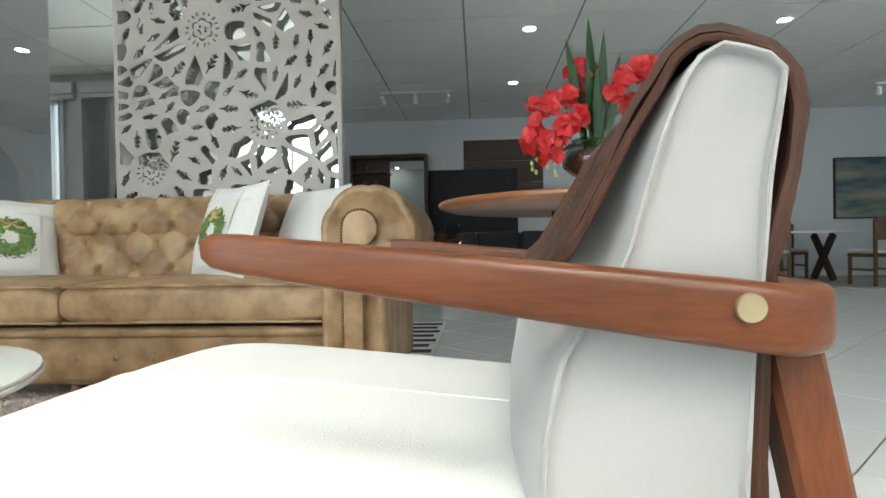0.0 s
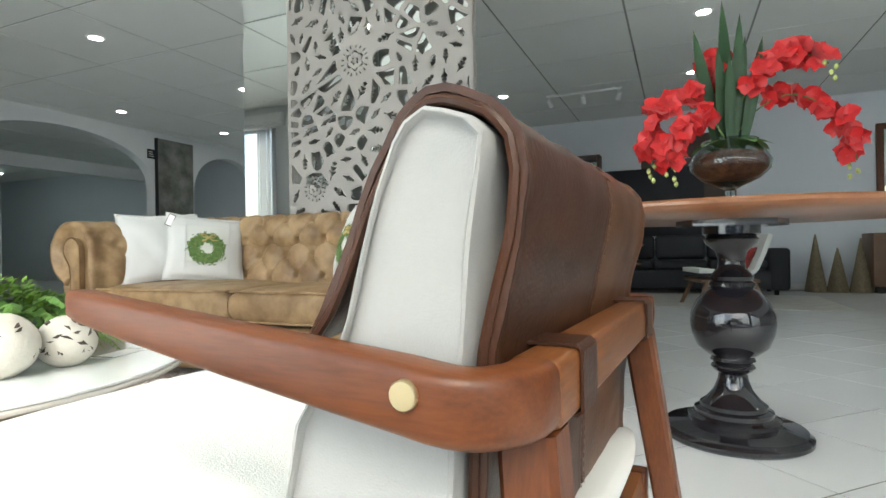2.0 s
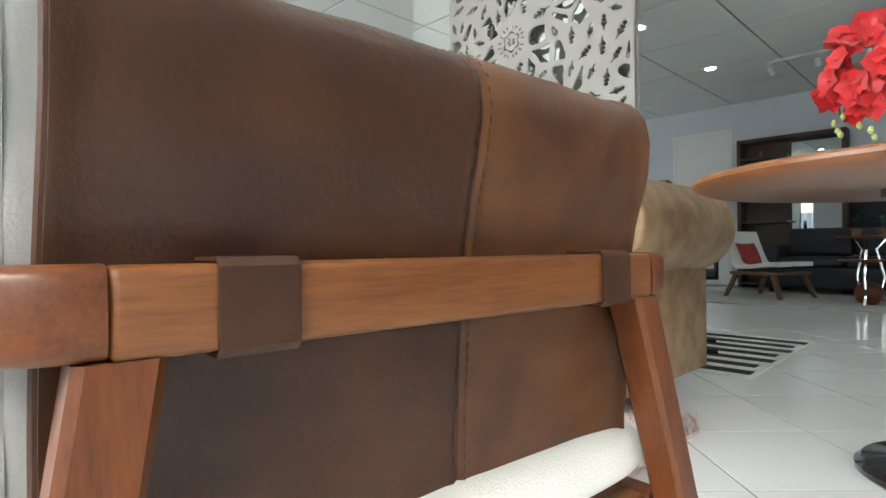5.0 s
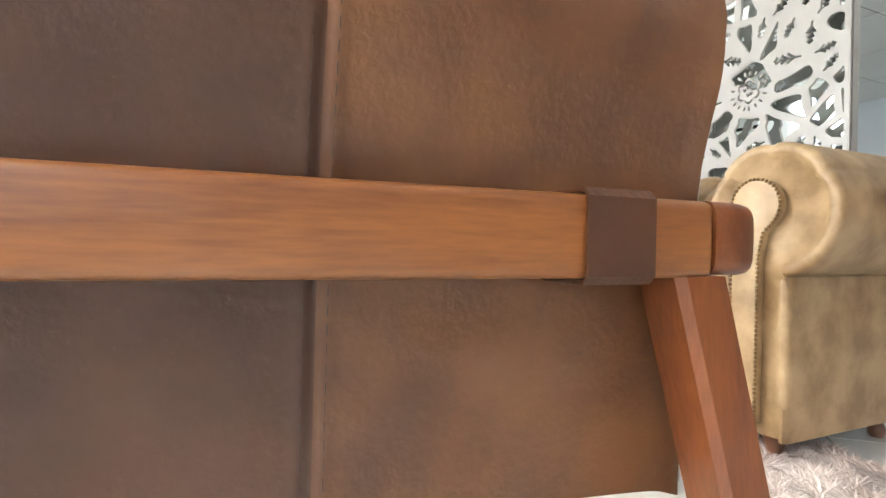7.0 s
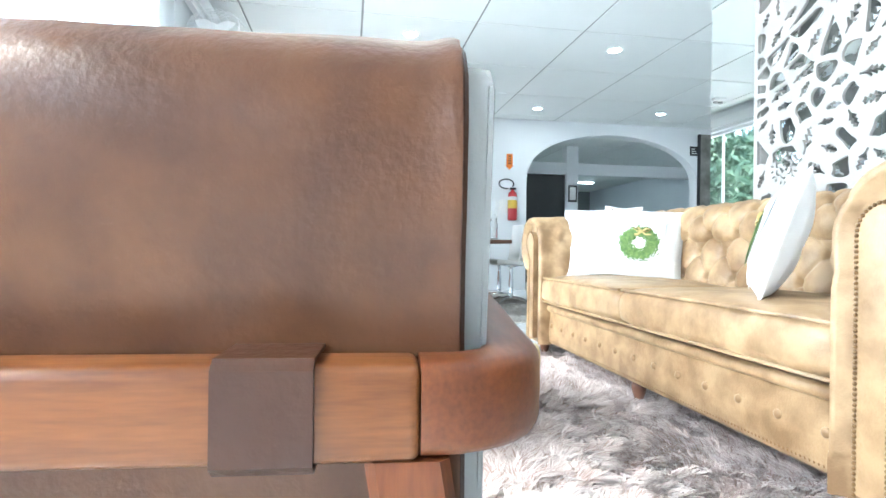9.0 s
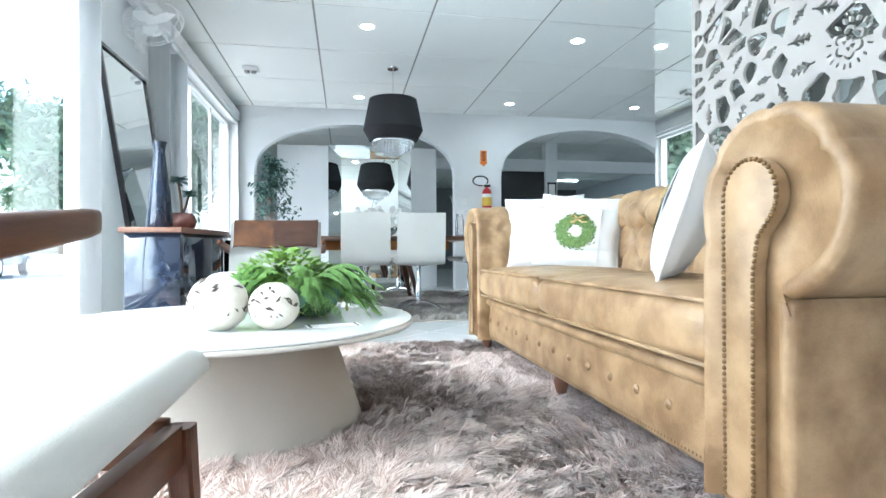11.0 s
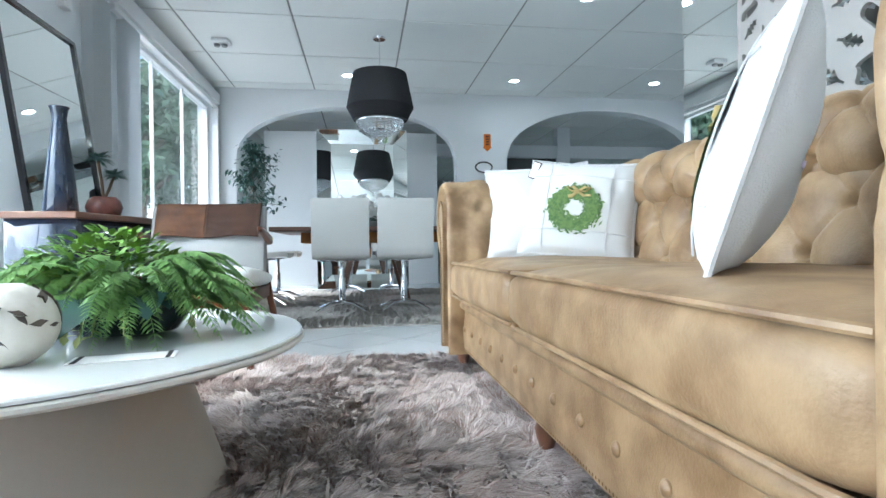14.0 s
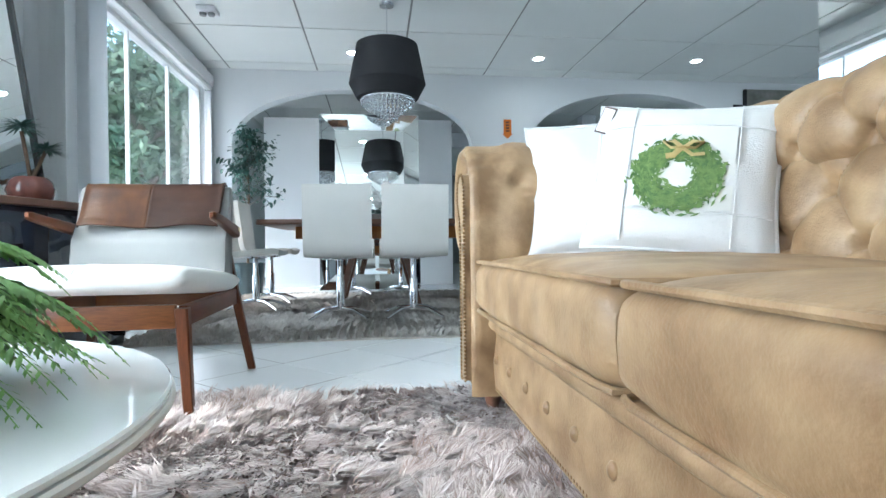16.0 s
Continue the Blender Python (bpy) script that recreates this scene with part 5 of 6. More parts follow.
def star_chair(m, first=[None]):
    """A shell chair on a chrome column with a four-star foot; it faces +x in its own frame."""
    if first[0] is not None:
        return copy_thing(first[0], m)
    c = thing("dining_chair", m, "light grey upholstered dining chair on a chrome star base", "chair", "chairs round the dining table")
    prof = [(0.24, 0.50), (0.2, 0.515), (0.0, 0.50), (-0.14, 0.485), (-0.205, 0.50), (-0.235, 0.56), (-0.255, 0.72), (-0.28, 0.9), (-0.29, 1.0)]
    pp, _ = resample(prof, 34)
    nn = normals(pp)
    bm = empty_bm()

    def shell(off):
        def fn(u, v):
            j = min(int(round(v * 34)), 34)
            x, z = pp[j]
            nx, nz = nn[j]
            a = 2 * u - 1
            o = off + 0.012 * a * a
            return (x - nx * o, a * 0.25 * (1 - 0.03 * v), z - nz * o)
        return fn
    g0, g1 = sheet(bm, shell(-0.022), 14, 34), sheet(bm, shell(0.022), 14, 34)
    for i in range(14):
        for j in (0, 34):
            bm.faces.new((g0[i][j], g0[i + 1][j], g1[i + 1][j], g1[i][j]))
    for j in range(34):
        for i in (0, 14):
            bm.faces.new((g0[i][j], g0[i][j + 1], g1[i][j + 1], g1[i][j]))
    bmesh.ops.recalc_face_normals(bm, faces=bm.faces[:])
    part("shell", bm, M_GREYLEATHER, c, "light grey leatherette seat and back in one sweep", 50)
    part("column", lathed([(0.0, 0.07), (0.03, 0.07), (0.03, 0.3), (0.022, 0.31), (0.022, 0.45), (0.09, 0.46), (0.09, 0.475), (0, 0.475)], 20), M_CHROME, c, "chrome column")
    for k in range(4):
        a = radians(45 + 90 * k)
        bm = empty_bm()
        tube(bm, [(0.02 * math.cos(a), 0.02 * math.sin(a), 0.085), (0.15 * math.cos(a), 0.15 * math.sin(a), 0.075), (0.3 * math.cos(a), 0.3 * math.sin(a), 0.02)], [0.016, 0.013, 0.01], 8)
        part("foot", bm, M_CHROME, c, "curved chrome foot")
    first[0] = c
    return c


for x, y, a in ((-5.08, 1.57, 180), (-5.08, 2.13, 180), (-5.85, 0.78, 90), (-6.45, 0.8, 90), (-5.75, 2.95, 270), (-6.4, 2.98, 270), (-7.25, 1.57, 0), (-7.25, 2.13, 0)):
    star_chair(pose(x, y, 0.03, 0, 0, a))


def dining_table():
    t = thing("dining_table", pose(-6.2, 1.87, 0.03), "walnut dining table with slanted wooden legs", "table")
    part("tabletop", boxed(-0.75, 0.75, -1.0, 1.0, 0.74, 0.785, 0.008), M_DWOOD, t, "dark walnut top")
    part("drawer_box", boxed(-0.3, 0.3, -0.75, 0.75, 0.63, 0.739, 0.004), M_ORANGE, t, "honey-coloured wooden apron box")
    for sx in (-1, 1):
        for sy in (-1, 1):
            secs = []
            for f in (0, 1):
                x, y, z, w = sx * (0.28 + 0.2 * f), sy * (0.2 + 0.16 * f), 0.63 - 0.63 * f, 0.045 - 0.012 * f
                secs.append([(x - w, y - w * 0.7, z), (x + w, y - w * 0.7, z), (x + w, y + w * 0.7, z), (x - w, y + w * 0.7, z)])
            part("leg", loft(empty_bm(), secs), M_DWOOD, t, "slanted walnut leg", 0)


dining_table()


def white_flowers():
    rnd = random.Random(31)
    f = thing("white_orchids", pose(-6.15, 1.8, 0.815), "low bowl of white artificial orchids on the dining table", "flowers")
    part("bowl", lathed([(0.08, 0), (0.14, 0.02), (0.2, 0.07), (0.19, 0.075), (0.1, 0.04), (0, 0.03)], 28), M_CERAMIC, f, "grey bowl")
    bm = empty_bm()
    for k in range(60):
        a = rnd.uniform(0, 6.283)
        leaf(bm, Vector((rnd.uniform(-0.1, 0.1), rnd.uniform(-0.2, 0.2), 0.08)), (math.cos(a), math.sin(a), rnd.uniform(0.2, 1.2)), (0, 0, 1), rnd.uniform(0.1, 0.2), 0.02, 0.4, 3)
    part("foliage", bm, M_LEAFDARK, f, "dark leaves", 0)["kind"] = "stuff"
    for k in range(48):
        c = Vector((rnd.uniform(-0.15, 0.15), rnd.gauss(0, 0.19), rnd.uniform(0.14, 0.36)))
        bm = empty_bm()
        flower(bm, c, (1 + rnd.uniform(-0.8, 0.3), rnd.uniform(-0.8, 0.8), rnd.uniform(-0.2, 0.7)), rnd.uniform(0.045, 0.06), rnd)
        part("bloom", bm, M_PETALW, f, "white orchid bloom", 50)


white_flowers()
gv = thing("ceramic_vase", pose(-6.1, 2.32, 0.815), "slender grey ceramic vase on the dining table", "vase")
part("body", lathed([(0.04, 0), (0.065, 0.04), (0.08, 0.12), (0.07, 0.2), (0.04, 0.28), (0.02, 0.31), (0.014, 0.31), (0.03, 0.27), (0, 0.25)], 24), M_CERAMIC, gv)


def branch_vase():
    rnd = random.Random(5)
    v = thing("branch_vase", pose(-5.75, 2.72, 0.815), "glass vase of pale twigs at the end of the table", "vase")
    g = part("glass", lathed([(0.05, 0), (0.055, 0.02), (0.05, 0.2), (0.035, 0.24), (0.045, 0.27), (0.041, 0.27), (0.03, 0.24), (0.045, 0.2), (0.048, 0.02), (0, 0.015)], 20), M_GLASS, v)
    for k in range(7):
        bm = empty_bm()
        a = rnd.uniform(0, 6.283)
        tube(bm, [(0, 0, 0.05), (0.05 * math.cos(a), 0.05 * math.sin(a), 0.3), (0.14 * math.cos(a), 0.14 * math.sin(a), 0.5)], 0.003, 5)
        for q in range(8):
            leaf(bm, Vector((0.1 * math.cos(a) * (0.5 + q / 14), 0.1 * math.sin(a) * (0.5 + q / 14), 0.3 + 0.025 * q)), (rnd.uniform(-1, 1), rnd.uniform(-1, 1), 0.5), (0, 0, 1), 0.04, 0.012, 0.2, 2)
        part("twig", bm, M_PETALW, v, "pale twig", 0)


branch_vase()


def pendant():
    p = thing("pendant_lamp", pose(-6.23, 1.97, CEIL), "black drum pendant lamp with hanging crystal drops", "lamp")
    part("canopy", lathed([(0.07, -0.02), (0.075, -0.002), (0, -0.002)], 24), M_CHROME, p, "chrome ceiling rose")
    part("rod", lathed([(0.006, -0.42), (0.006, -0.02)], 10), M_CHROME, p, "thin chrome rod")
    sh = part("shade", lathed([(0.30, -0.93), (0.375, -0.79), (0.3, -0.41), (0.06, -0.405), (0.06, -0.412), (0.293, -0.417), (0.367, -0.79), (0.294, -0.925)], 48), M_SHADE, p, "pleated black fabric shade", 35)
    part("ring", lathed([(0.26, -0.95), (0.27, -0.95), (0.27, -0.92), (0.26, -0.92)], 32), M_CHROME, p)
    rnd = random.Random(2)
    bead = None
    for ring in range(6):
        r = 0.25 - 0.045 * ring
        n = max(3, int(2 * math.pi * r / 0.042))
        for k in range(n):
            a = 2 * math.pi * k / n
            for q in range(2):
                z = -0.96 - 0.028 * ring - 0.035 * q + rnd.uniform(-0.006, 0.006)
                if bead is None:
                    o = part("crystal_drop", lathed([(0, -0.018), (0.01, -0.006), (0.011, 0.002), (0.006, 0.014), (0, 0.018)], 6), M_CRYSTAL, p, smooth=0)
                    bead = o.data
                else:
                    o = new("crystal_drop", bead)
                    o.parent = p
                o.matrix_local = Matrix.Translation((r * math.cos(a), r * math.sin(a), z))
    part("crystal_ball", lathed([(0, -0.03), (0.02, -0.02), (0.028, 0), (0.02, 0.02), (0, 0.03)], 10), M_CRYSTAL, p, smooth=0, at=Matrix.Translation((0, 0, -1.17)))


pendant()


def bevel_mirror():
    m = thing("wall_mirror", pose(-8.1, 1.765, 0.0, 0, -3, 0), "large square wall mirror in a wide silver border", "mirror")
    y0, y1, z0, z1, b = -0.655, 0.655, 0.02, 2.34, 0.2
    part("glass", boxed(-0.01, 0.0, y0 + b, y1 - b, z0 + b, z1 - b), M_MIRROR, m, "mirror glass", 0)
    quads = (((y0, z0), (y1, z0), (y1 - b, z0 + b), (y0 + b, z0 + b)), ((y1, z0), (y1, z1), (y1 - b, z1 - b), (y1 - b, z0 + b)), ((y1, z1), (y0, z1), (y0 + b, z1 - b), (y1 - b, z1 - b)), ((y0, z1), (y0, z0), (y0 + b, z0 + b), (y0 + b, z1 - b)))
    for q in quads:
        bm = empty_bm()
        front = [bm.verts.new((0.055 if k < 2 else 0.004, a, c)) for k, (a, c) in enumerate(q)]
        rear = [bm.verts.new((-0.012, a, c)) for a, c in q]
        bm.faces.new(front)
        bm.faces.new(rear[::-1])
        for k in range(4):
            bm.faces.new((front[k], rear[k], rear[(k + 1) % 4], front[(k + 1) % 4]))
        bmesh.ops.recalc_face_normals(bm, faces=bm.faces[:])
        part("bevelled_strip", bm, M_MIRROR_DIM, m, "bevelled mirror strip", 0)


bevel_mirror()
tagged(part("wall_niche", boxed(-9.2, -9.1, 0.22, 3.0, 0, 2.5), M_WALL, smooth=0), "white partition behind the arch", "wall", kind="structure")


def ficus(x, y, h, seed):
    rnd = random.Random(seed)
    p = thing("potted_ficus", pose(x, y, 0), "tall leafy artificial ficus tree in a dark pot", "plant")
    part("pot", lathed([(0.13, 0), (0.17, 0.02), (0.2, 0.36), (0.205, 0.4), (0.185, 0.4), (0.17, 0.34), (0, 0.33)], 28), M_POT, p, "dark plant pot")
    bm = empty_bm()
    tips = []
    tube(bm, [(0, 0, 0.33), (0.02, 0.01, 0.8), (-0.01, 0.02, 1.25), (0.0, 0.0, 1.8)], [0.018, 0.015, 0.012, 0.005], 7)
    for k in range(26):
        z = rnd.uniform(1.0, 1.85)
        a = rnd.uniform(0, 6.283)
        l = rnd.uniform(0.2, 0.42) * (1.1 - 0.4 * (z - 1.0))
        q = [Vector((0, 0, z)), Vector((l * 0.5 * math.cos(a), l * 0.5 * math.sin(a), z + 0.14)), Vector((l * math.cos(a), l * math.sin(a), z + 0.12))]
        tube(bm, q, [0.005, 0.004, 0.002], 5)
        tips.append(q)
    part("trunk", bm, M_BARK, p, "thin branching trunk", 60)
    bm = empty_bm()
    for q in tips:
        for n in range(26):
            c = q[0].lerp(q[2], rnd.uniform(0.3, 1.15)) + Vector((rnd.gauss(0, 0.05), rnd.gauss(0, 0.05), rnd.uniform(-0.02, 0.12)))
            leaf(bm, c, (rnd.uniform(-1, 1), rnd.uniform(-1, 1), rnd.uniform(-0.7, 0.4)), (0, 0, 1), rnd.uniform(0.06, 0.09), rnd.uniform(0.016, 0.024), 0.3, 3)
    part("crown", bm, M_LEAFDARK, p, "dark green pointed leaves", 0)["kind"] = "stuff"


ficus(-7.75, 0.28, 2.1, 9)


# ---- sideboard by the window ----
def sideboard():
    s = thing("sideboard", pose(-3.72, 0.2, 0), "curved black lacquered sideboard with a wooden top", "sideboard")
    bm = empty_bm()
    out = [(-0.7, -0.18)] + [(-0.7 + 1.4 * k / 20, 0.2 - 0.05 * math.cos(2 * math.pi * k / 20)) for k in range(21)] + [(0.7, -0.18)]
    part("body", prism(out, 0.08, 0.765, "z", 0.004, 1), M_NAVY, s, "glossy blue-black curved body", 50)
    part("top", prism([(a * 1.05, b * 1.12) for a, b in out], 0.766, 0.8, "z", 0.004, 1), M_DWOOD, s, "thin brown wooden top")
    part("plinth", prism([(a * 0.9, b * 0.85) for a, b in out], 0.0, 0.079, "z"), M_BLACK, s)
    for x in (-0.35, 0.0, 0.35):
        part("door_gap", boxed(x - 0.003, x + 0.003, 0.2, 0.256, 0.1, 0.74), M_BLACK, s)


sideboard()
fv = thing("floor_vase", pose(-3.30, 0.14, 0.8), "tall slender blue-black vase on the sideboard", "vase")
part("body", lathed([(0.075, 0), (0.085, 0.02), (0.07, 0.2), (0.045, 0.42), (0.034, 0.52), (0.042, 0.57), (0.05, 0.585), (0.04, 0.585), (0.028, 0.5), (0, 0.48)], 28), M_NAVY, fv)


def bonsai():
    rnd = random.Random(17)
    b = thing("potted_bonsai", pose(-3.78, 0.15, 0.8), "small bonsai plant in a round brown bowl", "plant")
    part("pot", lathed([(0.05, 0), (0.09, 0.03), (0.105, 0.075), (0.09, 0.12), (0.07, 0.14), (0.06, 0.135), (0, 0.125)], 28), mat("brown_glaze", (0.16, 0.055, 0.04), 0.2, spot=0.6, spot_scale=20, tint=(0.05, 0.02, 0.02)), b, "glossy mottled brown bowl")
    bm = empty_bm()
    tube(bm, [(0, 0, 0.12), (-0.03, 0.02, 0.2), (-0.07, 0.03, 0.28)], 0.009, 6)
    tube(bm, [(0, 0, 0.12), (0.03, 0, 0.24), (0.05, -0.01, 0.36)], 0.009, 6)
    part("stem", bm, M_BARK, b)
    for cx, cy, cz, r in ((-0.08, 0.03, 0.29, 0.1), (0.05, -0.01, 0.38, 0.11)):
        bm = empty_bm()
        for k in range(120):
            a, e = rnd.uniform(0, 6.283), rnd.uniform(-0.2, 0.9)
            leaf(bm, Vector((cx, cy, cz)), (math.cos(a), math.sin(a), e), (0, 0, 1), r * rnd.uniform(0.7, 1.1), 0.006, 0.25, 2)
        part("leaf_tuft", bm, M_LEAFDARK, b, "tuft of narrow green leaves", 0)


bonsai()


def leaning_mirror():
    m = thing("leaning_mirror", pose(-3.95, 0.0, 0.0, 8.5, 0, 0), "tall black-framed mirror leaning against the shopfront", "mirror")
    part("glass", boxed(-0.43, 0.43, -0.012, -0.002, 0.03, 2.12), M_MIRROR, m, "mirror glass", 0)
    for a, b, c, d in ((-0.46, -0.43, 0, 2.15), (0.43, 0.46, 0, 2.15), (-0.43, 0.43, 0, 0.03), (-0.43, 0.43, 2.12, 2.15)):
        part("frame_bar", boxed(a, b, -0.02, 0.012, c, d), M_BLACK, m, "slim black frame bar", 0)


leaning_mirror()


def wall_fan():
    f = thing("wall_fan", pose(-4.3, YW, 2.45), "white wall-mounted fan with a wire cage", "fan")
    part("bracket", boxed(-0.05, 0.05, 0.0, 0.06, -0.12, 0.06, 0.01), M_FRAME, f)
    bm = empty_bm()
    tube(bm, [(0, 0.05, 0), (0.06, 0.12, 0.03), (0.14, 0.16, 0.05)], 0.02, 8)
    part("neck", bm, M_FRAME, f)
    part("motor", lathed([(0, -0.09), (0.06, -0.08), (0.075, 0.0), (0.05, 0.05), (0, 0.06)], 20, Matrix.Translation((0.18, 0.18, 0.05)) @ Matrix.Rotation(radians(70), 4, "Y")), M_FRAME, f, "white motor housing")
    hub = Matrix.Translation((0.28, 0.22, 0.02)) @ Matrix.Rotation(radians(62), 4, "Y")
    cage = empty_bm()
    for q, (r, z) in enumerate(((0.23, 0.0), (0.2, 0.05), (0.2, -0.05), (0.12, 0.075))):
        tube(cage, [hub @ Vector((r * math.cos(a), r * math.sin(a), z)) for a in [2 * math.pi * k / 36 for k in range(36)]], 0.003, 5, closed=True)
    for k in range(24):
        a = 2 * math.pi * k / 24
        tube(cage, [hub @ Vector((r * math.cos(a), r * math.sin(a), z)) for r, z in ((0.04, 0.085), (0.12, 0.075), (0.2, 0.05), (0.23, 0), (0.2, -0.05), (0.05, -0.06))], 0.0015, 4)
    part("cage", cage, M_FRAME, f, "white wire cage")
    for k in range(3):
        bm = empty_bm()
        a = 2.094 * k
        leaf(bm, hub @ Vector((0, 0, 0)), hub.to_3x3() @ Vector((math.cos(a), math.sin(a), 0.1)), hub.to_3x3() @ Vector((0, 0, 1)), 0.19, 0.055, 0.0, 4, 0.2)
        part("blade", bm, M_FRAME, f)


wall_fan()
el = thing("emergency_light", pose(-6.5, 0.21, CEIL), "small square twin-lens emergency light on the ceiling", "emergency light")
part("body", boxed(-0.09, 0.09, -0.09, 0.09, -0.05, -0.001, 0.008), M_FRAME, el)
for q in (-0.04, 0.04):
    part("lens", lathed([(0, -0.03), (0.03, -0.025), (0.035, 0), (0, 0.01)], 16), M_CERAMIC, el, "grey lamp lens", at=Matrix.Translation((0.02, q, -0.055)))


# ---- extinguisher and signs on the dining wall ----
M_EXT = mat("red_extinguisher_enamel", (0.45, 0.015, 0.02), 0.3, spot=0.2, coat=0.3)
M_YEL = mat("yellow_label", (0.7, 0.45, 0.05), 0.5, spot=0.1)


def extinguisher():
    e = thing("fire_extinguisher", pose(XW + 0.1, 3.72, 1.2), "red fire extinguisher with black hose hung on the wall", "fire extinguisher")
    part("cylinder", lathed([(0.07, 0), (0.078, 0.01), (0.08, 0.05), (0.08, 0.42), (0.065, 0.47), (0.03, 0.5), (0.025, 0.52), (0, 0.52)], 28), M_EXT, e, "red steel cylinder")
    part("label", lathed([(0.0815, 0.2), (0.0815, 0.34)], 28), M_YEL, e, "yellow and white label band")
    part("label", lathed([(0.0812, 0.34), (0.0812, 0.4)], 28), M_TAG, e, "white label band")
    part("valve", boxed(-0.02, 0.02, -0.05, 0.06, 0.52, 0.56, 0.006), M_BLACK, e)
    bm = empty_bm()
    tube(bm, [(0.0, -0.03 + 0.13 * math.cos(a) - 0.08, 0.62 + 0.08 * math.sin(a)) for a in [-0.6 + 5.6 * k / 18 for k in range(19)]], 0.012, 7)
    part("hose", bm, M_BLACK, e, "black rubber hose")
    part("hook", boxed(-0.1, -0.06, -0.02, 0.02, 0.38, 0.5), M_CHROME, e)


extinguisher()
sg = thing("arrow_sign", pose(XW, 3.69, 2.08), "orange arrow-shaped extinguisher sign on the wall", "sign")
part("plate", prism([(-0.055, 0.27), (0.055, 0.27), (0.055, 0.07), (0.075, 0.07), (0, 0.0), (-0.075, 0.07), (-0.055, 0.07)], 0.001, 0.006, "x"), mat("orange_sign_plate", (0.75, 0.2, 0.015), 0.5, spot=0.1), sg, smooth=0)
for k in range(4):
    part("mark_bar", boxed(0.0065, 0.0075, -0.025, 0.025, 0.1 + 0.04 * k, 0.12 + 0.04 * k), M_DARK, sg, smooth=0)
bs = thing("wall_sign", pose(XW, 7.2, 2.46), "small black wall sign with pale lines", "sign")
part("plate", boxed(0.001, 0.01, -0.09, 0.09, 0, 0.17), M_DARK, bs, smooth=0)
for k in range(3):
    part("text_bar", boxed(0.0105, 0.0115, -0.06, 0.05 - 0.02 * k, 0.035 + 0.04 * k, 0.05 + 0.04 * k), M_TAG, bs, smooth=0)
st = thing("stone_panel", pose(XW, 7.69, 0.35), "tall framed panel of mottled grey stone texture", "wall panel")
part("slab", boxed(0.002, 0.05, -0.4, 0.4, 0, 2.5, 0.004), mat("mottled_grey_stone", (0.3, 0.3, 0.28), 0.7, spot=0.9, spot_scale=3, tint=(0.1, 0.1, 0.085), grain=0.4, grain_scale=20, bump=0.4, bump_scale=20), st)
part("edge", boxed(0.002, 0.06, -0.425, -0.4, 0, 2.5), M_DARK, st)

# ---- the dim hall beyond the arches ----
hp = thing("hall_post", pose(-10.6, 5.75, 0), "white post and lintel inside the hall", "post", kind="structure")
part("post", boxed(-0.12, 0.12, -0.13, 0.13, 0, CEIL), M_WALL, hp, smooth=0)
part("lintel", boxed(-0.1, 0.1, -3.6, -0.13, 2.35, 2.6), M_WALL, hp, smooth=0)
part("lintel", boxed(-0.1, 0.1, 0.13, 3.6, 2.35, 2.6), M_WALL, hp, smooth=0)
part("post", boxed(-0.12, 0.12, -1.75, -1.55, 0, 2.35), M_WALL, hp, smooth=0)
M_DIMGLASS = mat("dark_tinted_partition", (0.03, 0.032, 0.034), 0.2, spot=0.2, bump=0)
part("dark_panel", boxed(-0.02, 0.02, -1.55, -0.13, 0, 2.35), M_DIMGLASS, hp, "dark tinted partition", 0)
for z in (1.75, 1.2):
    fr = thing("picture_frame", pose(-10.475, 5.75, z), "small framed picture on the white post", "picture", "pictures on the post")
    part("frame", boxed(0.0, 0.02, -0.1, 0.1, 0, 0.36, 0.004), M_BLACK, fr)
    part("print", boxed(0.0205, 0.022, -0.07, 0.07, 0.04, 0.32), M_TAG, fr, smooth=0)
M_TUBE = glow("fluorescent_tube", (0.9, 1.0, 0.97), 9.0)
for x, y in ((-13.5, 6.6), (-13.5, 8.4), (-16.0, 6.4), (-16.0, 8.2), (-15.0, 3.2)):
    ft = thing("fluorescent_light", pose(x, y, CEIL), "bare fluorescent ceiling fitting glowing white", "ceiling light", "hall fluorescent lights")
    part("tray", boxed(-0.09, 0.09, -0.62, 0.62, -0.04, -0.001), M_FRAME, ft, smooth=0)
    for q in (-0.045, 0.045):
        part("tube", lathed([(0.014, -0.6), (0.014, 0.6)], 10, Matrix.Translation((q, 0, -0.06)) @ Matrix.Rotation(radians(90), 4, "X")), M_TUBE, ft)
hc = thing("hall_console", pose(-11.6, 5.0, 0), "dark console cabinet in the dim hall", "cabinet")
part("body", boxed(-0.25, 0.25, -0.9, 0.9, 0.05, 0.8, 0.01), M_DWOOD, hc)
part("plinth", boxed(-0.2, 0.2, -0.85, 0.85, 0, 0.05), M_BLACK, hc)

# ---- the far side of the shop ----
M_DKBROWN = mat("dark_brown_veneer", (0.07, 0.042, 0.03), 0.5, spot=0.5, spot_scale=6, grain=0.4, grain_scale=40, stretch=(0.15, 1, 1))
M_NAVYFAB = mat("charcoal_navy_upholstery", (0.016, 0.018, 0.026), 0.7, spot=0.3, bump=0.3, bump_scale=150)
M_MIDWOOD = mat("mid_brown_chair_wood", (0.16, 0.085, 0.045), 0.45, spot=0.4, spot_scale=10, grain=0.4, grain_scale=40)
dr = thing("door_1", pose(-2.76, YB, 0), "plain white interior door, closed", "door", kind="structure")
part("door_frame", boxed(-0.48, -0.42, -0.03, 0, 0, 2.56), M_FRAME, dr)
part("door_frame", boxed(0.42, 0.48, -0.03, 0, 0, 2.56), M_FRAME, dr)
